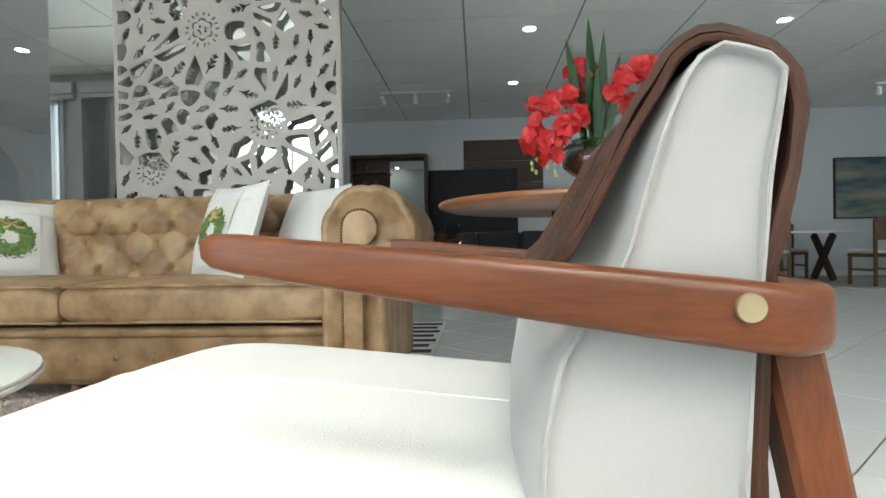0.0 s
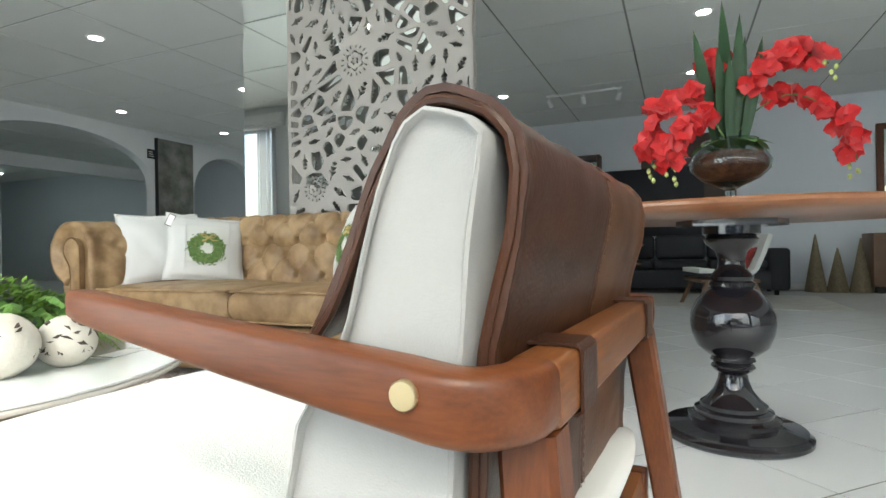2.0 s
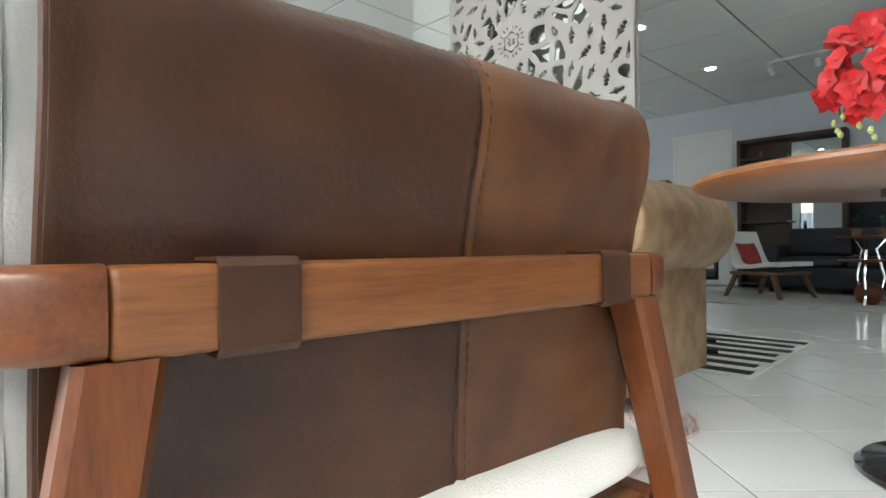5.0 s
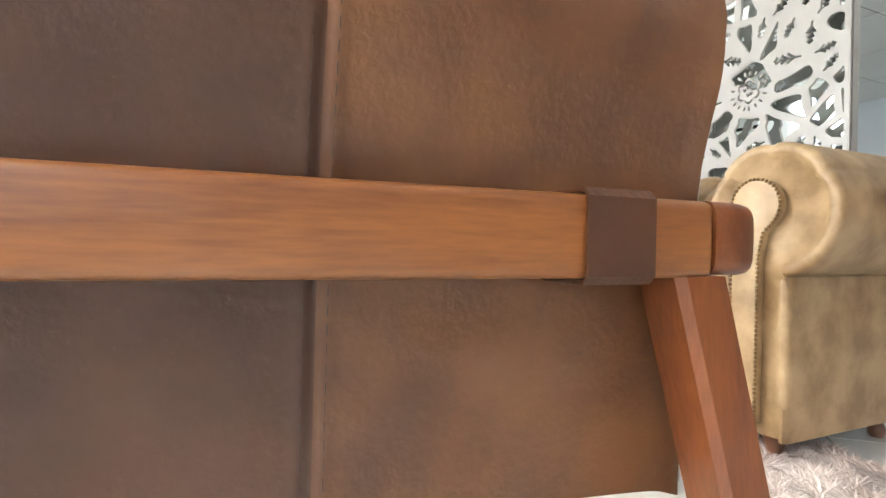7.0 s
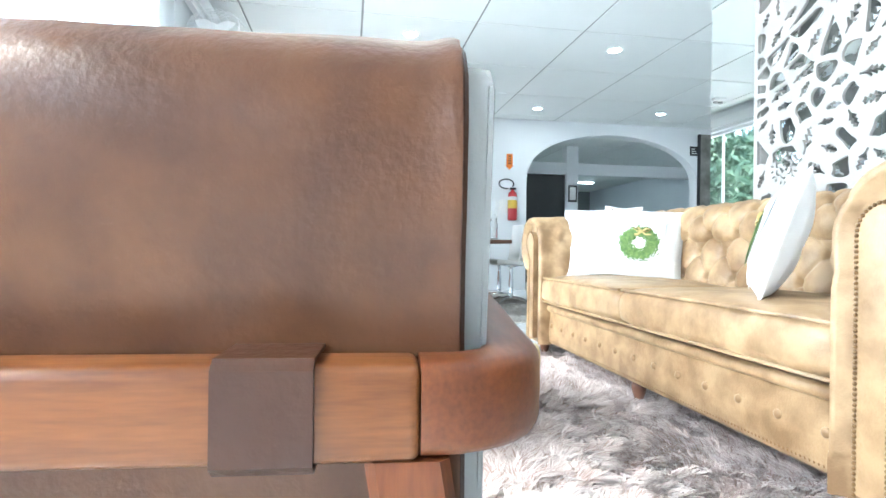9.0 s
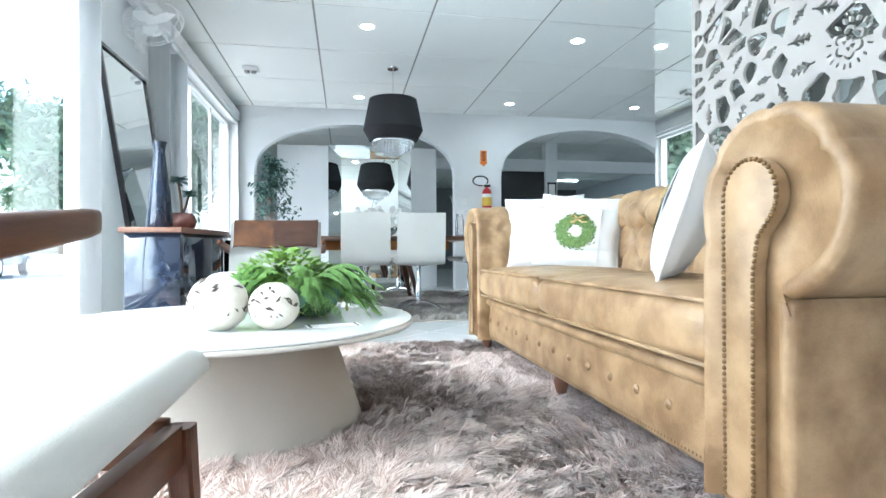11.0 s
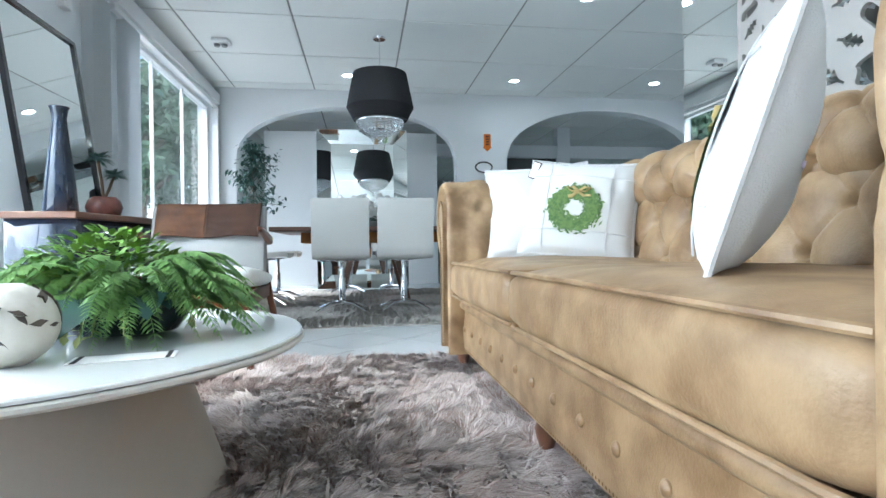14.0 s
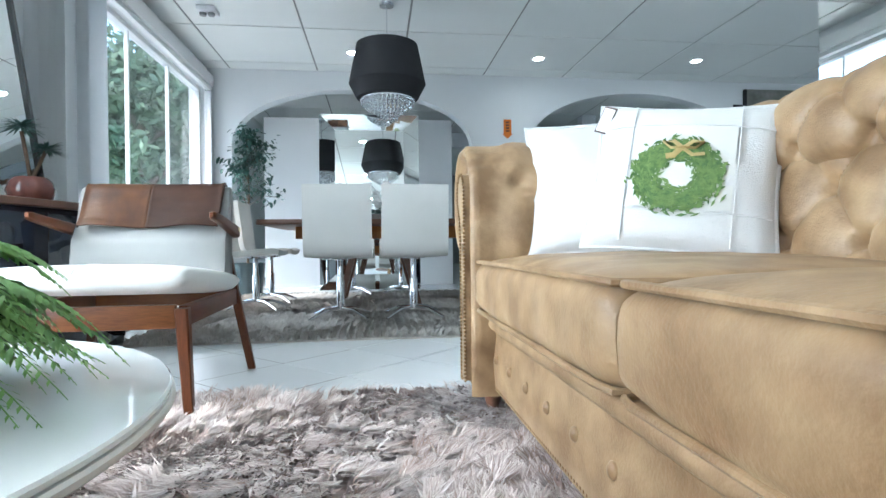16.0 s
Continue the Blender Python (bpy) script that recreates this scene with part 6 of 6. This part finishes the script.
part("door_frame", boxed(-0.42, 0.42, -0.03, 0, 2.5, 2.56), M_FRAME, dr)
lf = part("door_leaf", boxed(-0.415, 0.415, -0.02, -0.001, 0.01, 2.495), M_FRAME, dr)
part("door_handle", boxed(0.3, 0.38, -0.06, -0.021, 1.0, 1.03, 0.006), M_CHROME, lf)
bb = thing("baseboard", pose(0, 0, 0), "white skirting along the back wall", "baseboard", kind="structure")
part("board", boxed(-2.25, XE, YB - 0.015, YB, 0, 0.09), M_FRAME, bb)
part("board", boxed(-8.3, -3.3, YB - 0.015, YB, 0, 0.09), M_FRAME, bb)

sc = thing("shelf_cabinet", pose(-1.42, YB - 0.32, 0), "dark brown display cabinet with shelves and a mirror", "cabinet")
part("rear_board", boxed(-0.68, 0.68, 0.29, 0.31, 0.0, 2.3), M_DKBROWN, sc)
for a, b in ((-0.7, -0.65), (0.65, 0.7)):
    part("side_board", boxed(a, b, 0, 0.289, 0, 2.3), M_DKBROWN, sc)
part("top_board", boxed(-0.65, 0.65, 0, 0.289, 2.25, 2.3), M_DKBROWN, sc)
for z in (0.05, 0.6, 1.0, 1.35, 1.7, 1.98):
    part("shelf", boxed(-0.65, -0.02, 0.01, 0.289, z, z + 0.03), M_DKBROWN, sc)
part("mirror_panel", boxed(-0.01, 0.62, 0.26, 0.289, 0.9, 2.24), M_MIRROR_DIM, sc, "grey mirror panel", 0)
for x, z in ((-0.45, 1.73), (-0.25, 1.73), (-0.4, 2.01), (-0.2, 1.38)):
    dv = thing("small_jar", pose(-1.42 + x, YB - 0.2, z), "small earthen jar on the cabinet shelf", "jar", "jars on the shelf")
    part("body", lathed([(0.03, 0), (0.05, 0.04), (0.045, 0.09), (0.025, 0.12), (0, 0.12)], 16), M_MIDWOOD, dv)

tv = thing("dark_wall_panel", pose(0.06, YB - 0.06, 0.88), "wide dark navy wall panel behind the sofa", "wall panel")
part("board", boxed(-0.84, 0.84, 0, 0.055, 0, 1.15, 0.006), M_NAVYFAB, tv)
wp = thing("wood_wall_panel", pose(0.65, YB - 0.003, 1.4), "brown wooden wall panel with horizontal joints", "wall panel")
for k in range(3):
    part("plank", boxed(-0.72, 0.72, -0.02, 0.0, 0.39 * k, 0.39 * k + 0.384, 0.003, 1), M_DKBROWN, wp)


def framed(name, x, z, w, h, fw, m_frame, m_in, label, cat):
    f = thing(name, pose(x, YB, z), label, cat)
    part("panel", boxed(-w / 2 + fw, w / 2 - fw, -0.03, -0.005, fw, h - fw), m_in, f, smooth=0)
    for a, b, c, d in ((-w / 2, -w / 2 + fw, 0, h), (w / 2 - fw, w / 2, 0, h), (-w / 2 + fw, w / 2 - fw, 0, fw), (-w / 2 + fw, w / 2 - fw, h - fw, h)):
        part("frame_bar", boxed(a, b, -0.05, -0.001, c, d, 0.004, 1), m_frame, f)


M_PAINT = mat("abstract_landscape_paint", (0.42, 0.4, 0.3), 0.7, spot=1.0, spot_scale=1.6, tint=(0.05, 0.11, 0.16), grain=0.4, grain_scale=6, stretch=(0.5, 1, 2.2))
framed("framed_mirror", 3.9, 1.15, 1.4, 1.32, 0.09, M_WOODZ, M_MIRROR_DIM, "large mirror in a reddish wooden frame", "mirror")
framed("painting", 7.2, 1.0, 1.55, 1.07, 0.02, M_DKBROWN, M_PAINT, "abstract landscape painting in teal and ochre", "painting")
ws = thing("wall_sign", pose(5.55, YB, 1.85), "small black wall sign with pale lines", "sign")
part("plate", boxed(-0.12, 0.12, -0.012, -0.001, 0, 0.2), M_DARK, ws, smooth=0)
for k in range(3):
    part("text_bar", boxed(-0.07, 0.07, -0.0135, -0.0125, 0.05 + 0.04 * k, 0.062 + 0.04 * k), M_TAG, ws, smooth=0)


def dark_sofa():
    s = thing("dark_sofa", pose(0.15, 9.35, 0), "long charcoal navy upholstered sofa", "sofa")
    part("base", boxed(-1.75, 1.75, -0.45, 0.42, 0.08, 0.36, 0.04, 3), M_NAVYFAB, s)
    for k in range(4):
        part("seat_cushion", boxed(-1.5 + 0.75 * k, -0.76 + 0.75 * k, -0.47, 0.2, 0.361, 0.5, 0.05, 3), M_NAVYFAB, s)
        part("back_cushion", boxed(-1.5 + 0.75 * k, -0.76 + 0.75 * k, 0.12, 0.4, 0.5, 0.88, 0.06, 3), M_NAVYFAB, s)
    for x in (-1.76, 1.5):
        part("arm", boxed(x, x + 0.26, -0.46, 0.42, 0.07, 0.66, 0.05, 3), M_NAVYFAB, s)
    for x in (-1.6, 1.6):
        for y in (-0.35, 0.35):
            part("foot", boxed(x - 0.03, x + 0.03, y - 0.03, y + 0.03, 0, 0.08), M_BLACK, s)


dark_sofa()
M_CUSH = mat("red_patterned_cushion", (0.4, 0.03, 0.03), 0.8, spot=0.8, spot_scale=30, tint=(0.05, 0.03, 0.02))


def lounge_chair(m, cushion=True):
    c = thing("lounge_chair", m, "low wooden lounge chair with a white curved seat", "chair", "lounge chairs by the dark sofa")
    bm = empty_bm()
    prof = [(0.34, 0.40), (0.2, 0.4), (0.0, 0.37), (-0.2, 0.36), (-0.28, 0.42), (-0.36, 0.6), (-0.44, 0.82)]
    pp, _ = resample(prof, 24)
    nn = normals(pp)
    g0 = sheet(bm, lambda u, v: (pp[int(round(v * 24))][0], (2 * u - 1) * 0.32, pp[int(round(v * 24))][1]), 6, 24)
    g1 = sheet(bm, lambda u, v: (pp[int(round(v * 24))][0] + nn[int(round(v * 24))][0] * -0.05, (2 * u - 1) * 0.32, pp[int(round(v * 24))][1] + nn[int(round(v * 24))][1] * -0.05), 6, 24)
    for i in range(6):
        for j in (0, 24):
            bm.faces.new((g0[i][j], g0[i + 1][j], g1[i + 1][j], g1[i][j]))
    for j in range(24):
        for i in (0, 6):
            bm.faces.new((g0[i][j], g0[i][j + 1], g1[i][j + 1], g1[i][j]))
    bmesh.ops.recalc_face_normals(bm, faces=bm.faces[:])
    part("seat_pad", bm, M_WHITE, c, "white curved seat and back pad", 50)
    part("seat_frame", boxed(-0.3, 0.32, -0.33, 0.33, 0.29, 0.33, 0.01), M_MIDWOOD, c)
    for sx, sy in ((1, 1), (1, -1), (-1, 1), (-1, -1)):
        secs = []
        for f in (0, 1):
            x, y, z, w = sx * (0.24 + 0.12 * f), sy * (0.28 + 0.05 * f), 0.3 - 0.3 * f, 0.026 - 0.008 * f
            secs.append([(x - w, y - w, z), (x + w, y - w, z), (x + w, y + w, z), (x - w, y + w, z)])
        part("leg", loft(empty_bm(), secs), M_MIDWOOD, c, smooth=0)
    if cushion:
        cu = thing("red_cushion", m @ pose(-0.2, 0, 0.37, 0, 0, 90) @ pose(0, 0, 0, -22), "red patterned throw cushion on a lounge chair", "cushion", "red cushions")
        part("cover", puff(0.36, 0.34, 0.12, 10, 0.45, 3), M_CUSH, cu, smooth=70)


lounge_chair(pose(-1.25, 8.1, 0, 0, 0, -20))
lounge_chair(pose(0.95, 7.3, 0, 0, 0, 195))


def side_table():
    t = thing("side_table", pose(-0.22, 7.75, 0), "two-tier round side table on curved legs with a wooden ball", "side table")
    for z, r in ((0.72, 0.3), (0.47, 0.27)):
        part("tier", lathed([(0, z), (r - 0.01, z), (r, z + 0.01), (r - 0.005, z + 0.022), (0, z + 0.022)], 36), M_WOOD, t, "round reddish wooden tier")
    for k in range(3):
        a = 2.094 * k + 0.4
        bm = empty_bm()
        tube(bm, [(r * math.cos(a), r * math.sin(a), z) for r, z in ((0.16, 0.72), (0.07, 0.6), (0.1, 0.47), (0.14, 0.3), (0.1, 0.15), (0.15, 0.0))], 0.016, 8)
        part("leg", bm, M_CHROME, t, "curved silver leg")
    part("ball", lathed([(0.0, 0.0)] + [(0.13 * math.cos(radians(a)), 0.13 + 0.13 * math.sin(radians(a))) for a in range(-80, 90, 10)] + [(0, 0.26)], 24), M_WOOD, t, "polished wooden ball")
    for x in (-0.1, 0.12):
        rnd = random.Random(int(x * 100))
        p = thing("small_plant", pose(-0.22 + x, 7.75, 0.743), "small green plant in a little pot", "plant", "small plants on the side table")
        part("pot", lathed([(0.04, 0), (0.055, 0.08), (0.05, 0.08), (0, 0.07)], 14), M_MIDWOOD, p)
        bm = empty_bm()
        for k in range(70):
            a = rnd.uniform(0, 6.283)
            leaf(bm, Vector((0, 0, 0.07 + 0.12 * rnd.random())), (math.cos(a), math.sin(a), rnd.uniform(0.2, 1.4)), (0, 0, 1), rnd.uniform(0.06, 0.12), 0.012, 0.3, 2)
        part("foliage", bm, M_LEAFDARK, p, "dark green leaves", 0)["kind"] = "stuff"


side_table()
rg = thing("pale_rug", pose(0, 0, 0), "flat pale grey rug by the dark sofa", "rug")
part("sheet", boxed(-2.2, 2.2, 7.0, 8.85, 0.001, 0.012, 0.003, 1), mat("pale_flat_weave", (0.42, 0.41, 0.39), 0.9, spot=0.4, spot_scale=8, bump=0.3, bump_scale=120), rg)

sr = thing("striped_rug", pose(0, 0, 0), "black and white striped flat rug behind the sofa", "rug")
part("ground_weave", boxed(-2.6, -0.12, 3.35, 4.75, 0.001, 0.008), mat("white_weave", (0.7, 0.7, 0.68), 0.9, spot=0.2, bump=0.3, bump_scale=200), sr)
for k in range(7):
    part("black_stripe", boxed(-2.58, -0.14 - 0.03 * (k % 2), 3.42 + 0.19 * k, 3.51 + 0.19 * k, 0.0085, 0.011), M_DARK, sr)


def cantilever(m):
    c = thing("black_side_chair", m, "black chair on a dark metal sled frame", "chair")
    part("seat", boxed(-0.22, 0.22, -0.22, 0.22, 0.45, 0.49, 0.015), M_DARK, c)
    part("backrest", boxed(-0.24, -0.2, -0.21, 0.21, 0.55, 0.84, 0.015), M_DARK, c)
    for y in (-0.21, 0.21):
        bm = empty_bm()
        tube(bm, [(-0.22, y, 0.84), (-0.22, y, 0.45), (0.2, y, 0.44), (0.22, y, 0.42), (0.22, y, 0.03), (0.2, y, 0.014), (-0.22, y, 0.014)], 0.012, 8)
        part("sled_frame", bm, M_BLACK, c, "dark metal sled frame")


cantilever(pose(-0.72, 4.0, 0.008, 0, 0, 200))


def side_dining_chair(m, first=[None]):
    if first[0] is not None:
        return copy_thing(first[0], m)
    c = thing("wooden_dining_chair", m, "brown wooden dining chair with a pale seat pad", "chair", "chairs in the far dining set")
    part("seat_pad", boxed(-0.22, 0.22, -0.22, 0.22, 0.44, 0.49, 0.02, 3), M_WHITE, c, "pale seat pad")
    part("seat_frame", boxed(-0.22, 0.22, -0.22, 0.22, 0.39, 0.439), M_MIDWOOD, c)
    for x in (-0.2, 0.2):
        for y in (-0.2, 0.2):
            part("leg", boxed(x - 0.02, x + 0.02, y - 0.02, y + 0.02, 0, 0.39 if x > 0 else 0.9, 0.004, 1), M_MIDWOOD, c)
    part("backrest", boxed(-0.225, -0.19, -0.2, 0.2, 0.62, 0.92, 0.012), M_MIDWOOD, c)
    part("stretcher", boxed(-0.2, 0.2, -0.21, -0.19, 0.2, 0.23), M_MIDWOOD, c)
    part("stretcher", boxed(-0.2, 0.2, 0.19, 0.21, 0.2, 0.23), M_MIDWOOD, c)
    first[0] = c
    return c


for x, y, a in ((3.75, 8.7, 20), (4.35, 8.2, 75), (5.6, 7.9, 100), (5.3, 9.5, 270), (4.3, 9.55, 270)):
    side_dining_chair(pose(x, y, 0.012, 0, 0, a))
ft = thing("far_dining_table", pose(4.95, 8.95, 0.012), "dining table with a white top and dark crossed legs", "table")
part("tabletop", boxed(-0.9, 0.9, -0.5, 0.5, 0.73, 0.77, 0.006), M_TABLEWHITE, ft, "white table top")
for sx in (-0.6, 0.6):
    for a in (35, -35):
        part("leg", boxed(-0.035, 0.035, -0.04, 0.04, -0.42, 0.42), M_DKBROWN, ft, at=pose(sx, 0, 0.365, a))
fr2 = thing("pale_rug", pose(0, 0, 0), "pale mottled rug under the far dining table", "rug")
part("sheet", boxed(3.2, 6.7, 7.5, 9.9, 0.001, 0.012, 0.003, 1), mat("pale_mottled_weave", (0.5, 0.49, 0.46), 0.9, spot=0.9, spot_scale=6, tint=(0.28, 0.27, 0.25)), fr2)
for x, h in ((2.35, 0.85), (2.62, 0.65), (2.9, 0.78)):
    co = thing("rattan_cone", pose(x, 9.7, 0), "woven rattan cone ornament standing on the floor", "ornament", "rattan cones")
    part("cone", lathed([(0.14, 0), (0.145, 0.01), (0.01, h), (0, h)], 20), mat("woven_rattan", (0.2, 0.16, 0.1), 0.8, spot=0.8, spot_scale=40, bump=0.6, bump_scale=60), co)
sb = thing("far_sideboard", pose(3.35, 9.75, 0), "brown sideboard with a pale door panel", "sideboard")
part("body", boxed(-0.35, 0.35, -0.25, 0.3, 0.1, 0.85, 0.006), M_MIDWOOD, sb)
part("door", boxed(-0.05, 0.3, -0.262, -0.251, 0.16, 0.8), M_CONCRETE, sb, "pale door panel")
part("plinth", boxed(-0.3, 0.3, -0.2, 0.25, 0, 0.1), M_BLACK, sb)


def white_sofa():
    s = thing("white_sofa", pose(6.9, 6.6, 0, 0, 0, 8), "white upholstered sofa with scooped arms", "sofa")
    part("base", boxed(-0.8, 0.8, -0.4, 0.4, 0.12, 0.42, 0.06, 3), M_WHITE, s)
    part("seat_cushion", boxed(-0.62, 0.62, -0.43, 0.2, 0.421, 0.54, 0.05, 3), M_WHITE, s)
    part("backrest", boxed(-0.78, 0.78, 0.15, 0.42, 0.42, 0.86, 0.08, 3), M_WHITE, s)
    for x in (-0.84, 0.63):
        part("arm", boxed(x, x + 0.21, -0.42, 0.42, 0.12, 0.68, 0.08, 3), M_WHITE, s)
    for x in (-0.7, 0.7):
        for y in (-0.3, 0.3):
            part("foot", boxed(x - 0.03, x + 0.03, y - 0.03, y + 0.03, 0, 0.12), M_MIDWOOD, s)


white_sofa()
rc = thing("red_cushion", pose(6.7, 6.5, 0.54, -20, 0, 8), "red patterned throw cushion on the white sofa", "cushion", "red cushions")
part("cover", puff(0.4, 0.36, 0.13, 10, 0.45, 3), M_CUSH, rc, smooth=70)
pa = thing("leaning_canvas", pose(7.9, 8.9, 0, -8, 0, 0), "pale canvas leaning near the wall", "painting")
part("canvas", boxed(-0.5, 0.5, 0, 0.03, 0, 0.8), mat("pale_canvas", (0.42, 0.38, 0.3), 0.8, spot=0.6, spot_scale=3), pa)


def track_light(x0, x1, y):
    t = thing("track_light", pose(x0, y, CEIL), "white ceiling track with small spot heads", "track light", "track lights")
    part("track", boxed(0, x1 - x0, -0.018, 0.018, -0.045, -0.015, 0.003, 1), M_FRAME, t)
    for q in (0.1, (x1 - x0) - 0.1):
        part("mount", boxed(q - 0.02, q + 0.02, -0.015, 0.015, -0.016, -0.001), M_FRAME, t)
    for k in range(3):
        x = 0.04 + (x1 - x0 - 0.08) * k / 2
        h = part("spot_head", lathed([(0.0, 0.05), (0.028, 0.045), (0.036, -0.06), (0.03, -0.06), (0.0, -0.02)], 14), M_FRAME, t, at=pose(x, 0, -0.13, 35, 20 * (k - 1), 0))
        part("stem", boxed(x - 0.006, x + 0.006, -0.006, 0.006, -0.1, -0.044), M_FRAME, t)
        part("spot_lens", lathed([(0, -0.053), (0.028, -0.053), (0.028, -0.05), (0, -0.05)], 12), M_SPOT, h, "glowing lens")


M_SPOT = glow("spot_lens_glow", (1, 0.97, 0.9), 12.0)
track_light(-1.25, -0.2, 8.12)
track_light(6.05, 7.0, 8.5)
cm = thing("ceiling_sensor", pose(-0.35, 4.6, CEIL), "small white dome sensor on the ceiling", "sensor")
part("dome", lathed([(0, -0.06), (0.035, -0.05), (0.05, -0.02), (0.05, -0.001), (0, -0.001)], 20), M_FRAME, cm)

# ---- outside: trees, a parked car and the far side of the street ----
M_TREELEAF = mat("street_tree_leaf", (0.085, 0.15, 0.085), 0.6, spot=0.6, spot_scale=3, tint=(0.15, 0.23, 0.12), bump=0)


def tree(x, y, h, r, seed):
    rnd = random.Random(seed)
    t = thing("street_tree", pose(x, y, -0.05), "leafy green street tree outside the window", "tree", "street trees")
    bm = empty_bm()
    tube(bm, [(0, 0, 0), (0.1, 0.05, h * 0.25), (0.0, 0.1, h * 0.5), (0.15, 0, h * 0.8)], [0.22, 0.17, 0.12, 0.05], 10)
    ends = []
    for k in range(14):
        a, z = rnd.uniform(0, 6.283), rnd.uniform(0.25, 0.7) * h
        l = r * rnd.uniform(0.6, 1.0)
        q = [Vector((0.03, 0.05, z)), Vector((l * 0.5 * math.cos(a), l * 0.5 * math.sin(a), z + 0.12 * h)), Vector((l * math.cos(a), l * math.sin(a), z + rnd.uniform(0.0, 0.25) * h))]
        tube(bm, q, [0.09, 0.05, 0.02], 7)
        ends.append(q)
    part("trunk", bm, M_BARK, t, "branching brown trunk", 60)
    n = 14000
    me = bpy.data.meshes.new("crown")
    rng = np.random.default_rng(seed)
    which = rng.integers(0, len(ends), n)
    f = rng.uniform(0.35, 1.1, n)[:, None]
    a0 = np.array([list(e[1]) for e in ends])[which]
    a1 = np.array([list(e[2]) for e in ends])[which]
    c = a0 + (a1 - a0) * f + rng.normal(0, 0.32, (n, 3)) * np.array([1, 1, 0.75])
    d = rng.normal(0, 1, (n, 3))
    d /= np.linalg.norm(d, axis=1)[:, None]
    e = np.cross(d, rng.normal(0, 1, (n, 3)))
    e /= np.linalg.norm(e, axis=1)[:, None]
    l, w = rng.uniform(0.09, 0.16, n)[:, None], rng.uniform(0.03, 0.055, n)[:, None]
    p = np.stack([c - d * l, c + e * w, c + d * l, c - e * w], 1).reshape(-1, 3)
    me.from_pydata([tuple(v) for v in p], [], [(4 * i, 4 * i + 1, 4 * i + 2, 4 * i + 3) for i in range(n)])
    me.materials.append(M_TREELEAF)
    o = new("crown", me)
    o.parent = t
    o["kind"] = "stuff"


tree(-11.8, -2.75, 4.6, 2.0, 41)
tree(-14.8, -4.2, 5.6, 2.8, 42)
tree(-18.5, -5.6, 6.5, 3.4, 43)
tree(2.0, -9.0, 5.5, 2.6, 44)
bd = thing("backdrop", pose(0, 0, 0), "pale buildings on the far side of the street", "backdrop", kind="structure")
part("far_wall", boxed(-60, 60, -32, -31, -0.05, 3.2), mat("far_pale_wall", (0.6, 0.62, 0.62), 0.9, spot=0.4, spot_scale=0.3), bd, smooth=0)


def car(m):
    c = thing("parked_car", m, "white parked hatchback across the street", "car")
    body = [(-1.9, 0.35), (-1.95, 0.75), (-1.75, 0.95), (-1.3, 1.4), (0.2, 1.43), (0.9, 1.0), (1.85, 0.85), (1.98, 0.6), (1.95, 0.35)]
    part("body", prism(body, -0.82, 0.82, "y", 0.05, 2), mat("white_car_paint", (0.75, 0.76, 0.77), 0.2, spot=0.03, coat=0.5, bump=0), c, "white painted body", 40)
    for y in (-0.83, 0.8):
        part("side_window", prism([(-1.25, 0.98), (-1.15, 1.3), (0.15, 1.33), (0.7, 1.0)], y, y + 0.03, "y"), M_BLACK, c, "dark side window")
    for x in (-1.2, 1.2):
        for y in (-0.8, 0.8):
            w = part("wheel", lathed([(0, -0.1), (0.3, -0.1), (0.32, 0), (0.3, 0.1), (0, 0.1)], 20, Matrix.Rotation(radians(90), 4, "X")), M_DARK, c, "black tyre", at=Matrix.Translation((x, y, 0.32)))
            part("rim", lathed([(0, -0.11), (0.19, -0.11), (0.19, 0.11), (0, 0.11)], 16, Matrix.Rotation(radians(90), 4, "X")), M_CHROME, w, "silver rim")


car(pose(-17.0, -9.0, -0.05, 0, 0, 12))

# ---- floor tiles, laid at 45 degrees; those nearest the walk are pieces of their own ----
def tiles():
    s, g = 0.46, 0.006
    floor = bpy.data.objects["floor"]
    me = None
    rest = empty_bm()
    c = math.cos(radians(45))
    for i in range(-45, 46):
        for j in range(-45, 46):
            x, y = 0.58 + (i - j) * s * c, 2.03 + (i + j) * s * c
            if not (HALL_X + 0.4 < x < XE - 0.33 and YW + 0.33 < y < YB - 0.33):
                continue
            near = -5.2 < x < 2.6 and 1.7 < y < 5.6
            if me is None:
                bm = empty_bm()
                h = s / 2 - g / 2
                box(bm, -h, h, -h, h, -0.003, 0.0, 0.001, 1)
                o = part("tile", bm, M_TILE, floor, smooth=0)
                me = o.data
                o.matrix_world = pose(x, y, 0, 0, 0, 45)
            elif near:
                o = new("tile", me)
                o.parent = floor
                o.matrix_world = pose(x, y, 0, 0, 0, 45)
            else:
                h = (s / 2 - g / 2) * c * 2
                v = [rest.verts.new((x + a * h, y + b * h, 0.0)) for a, b in ((-1, 0), (0, -1), (1, 0), (0, 1))]
                rest.faces.new(v)
    r = part("tiles_beyond", rest, M_TILE, floor, "joined white tiles further off", smooth=0)
    r["kind"] = "stuff"


tiles()
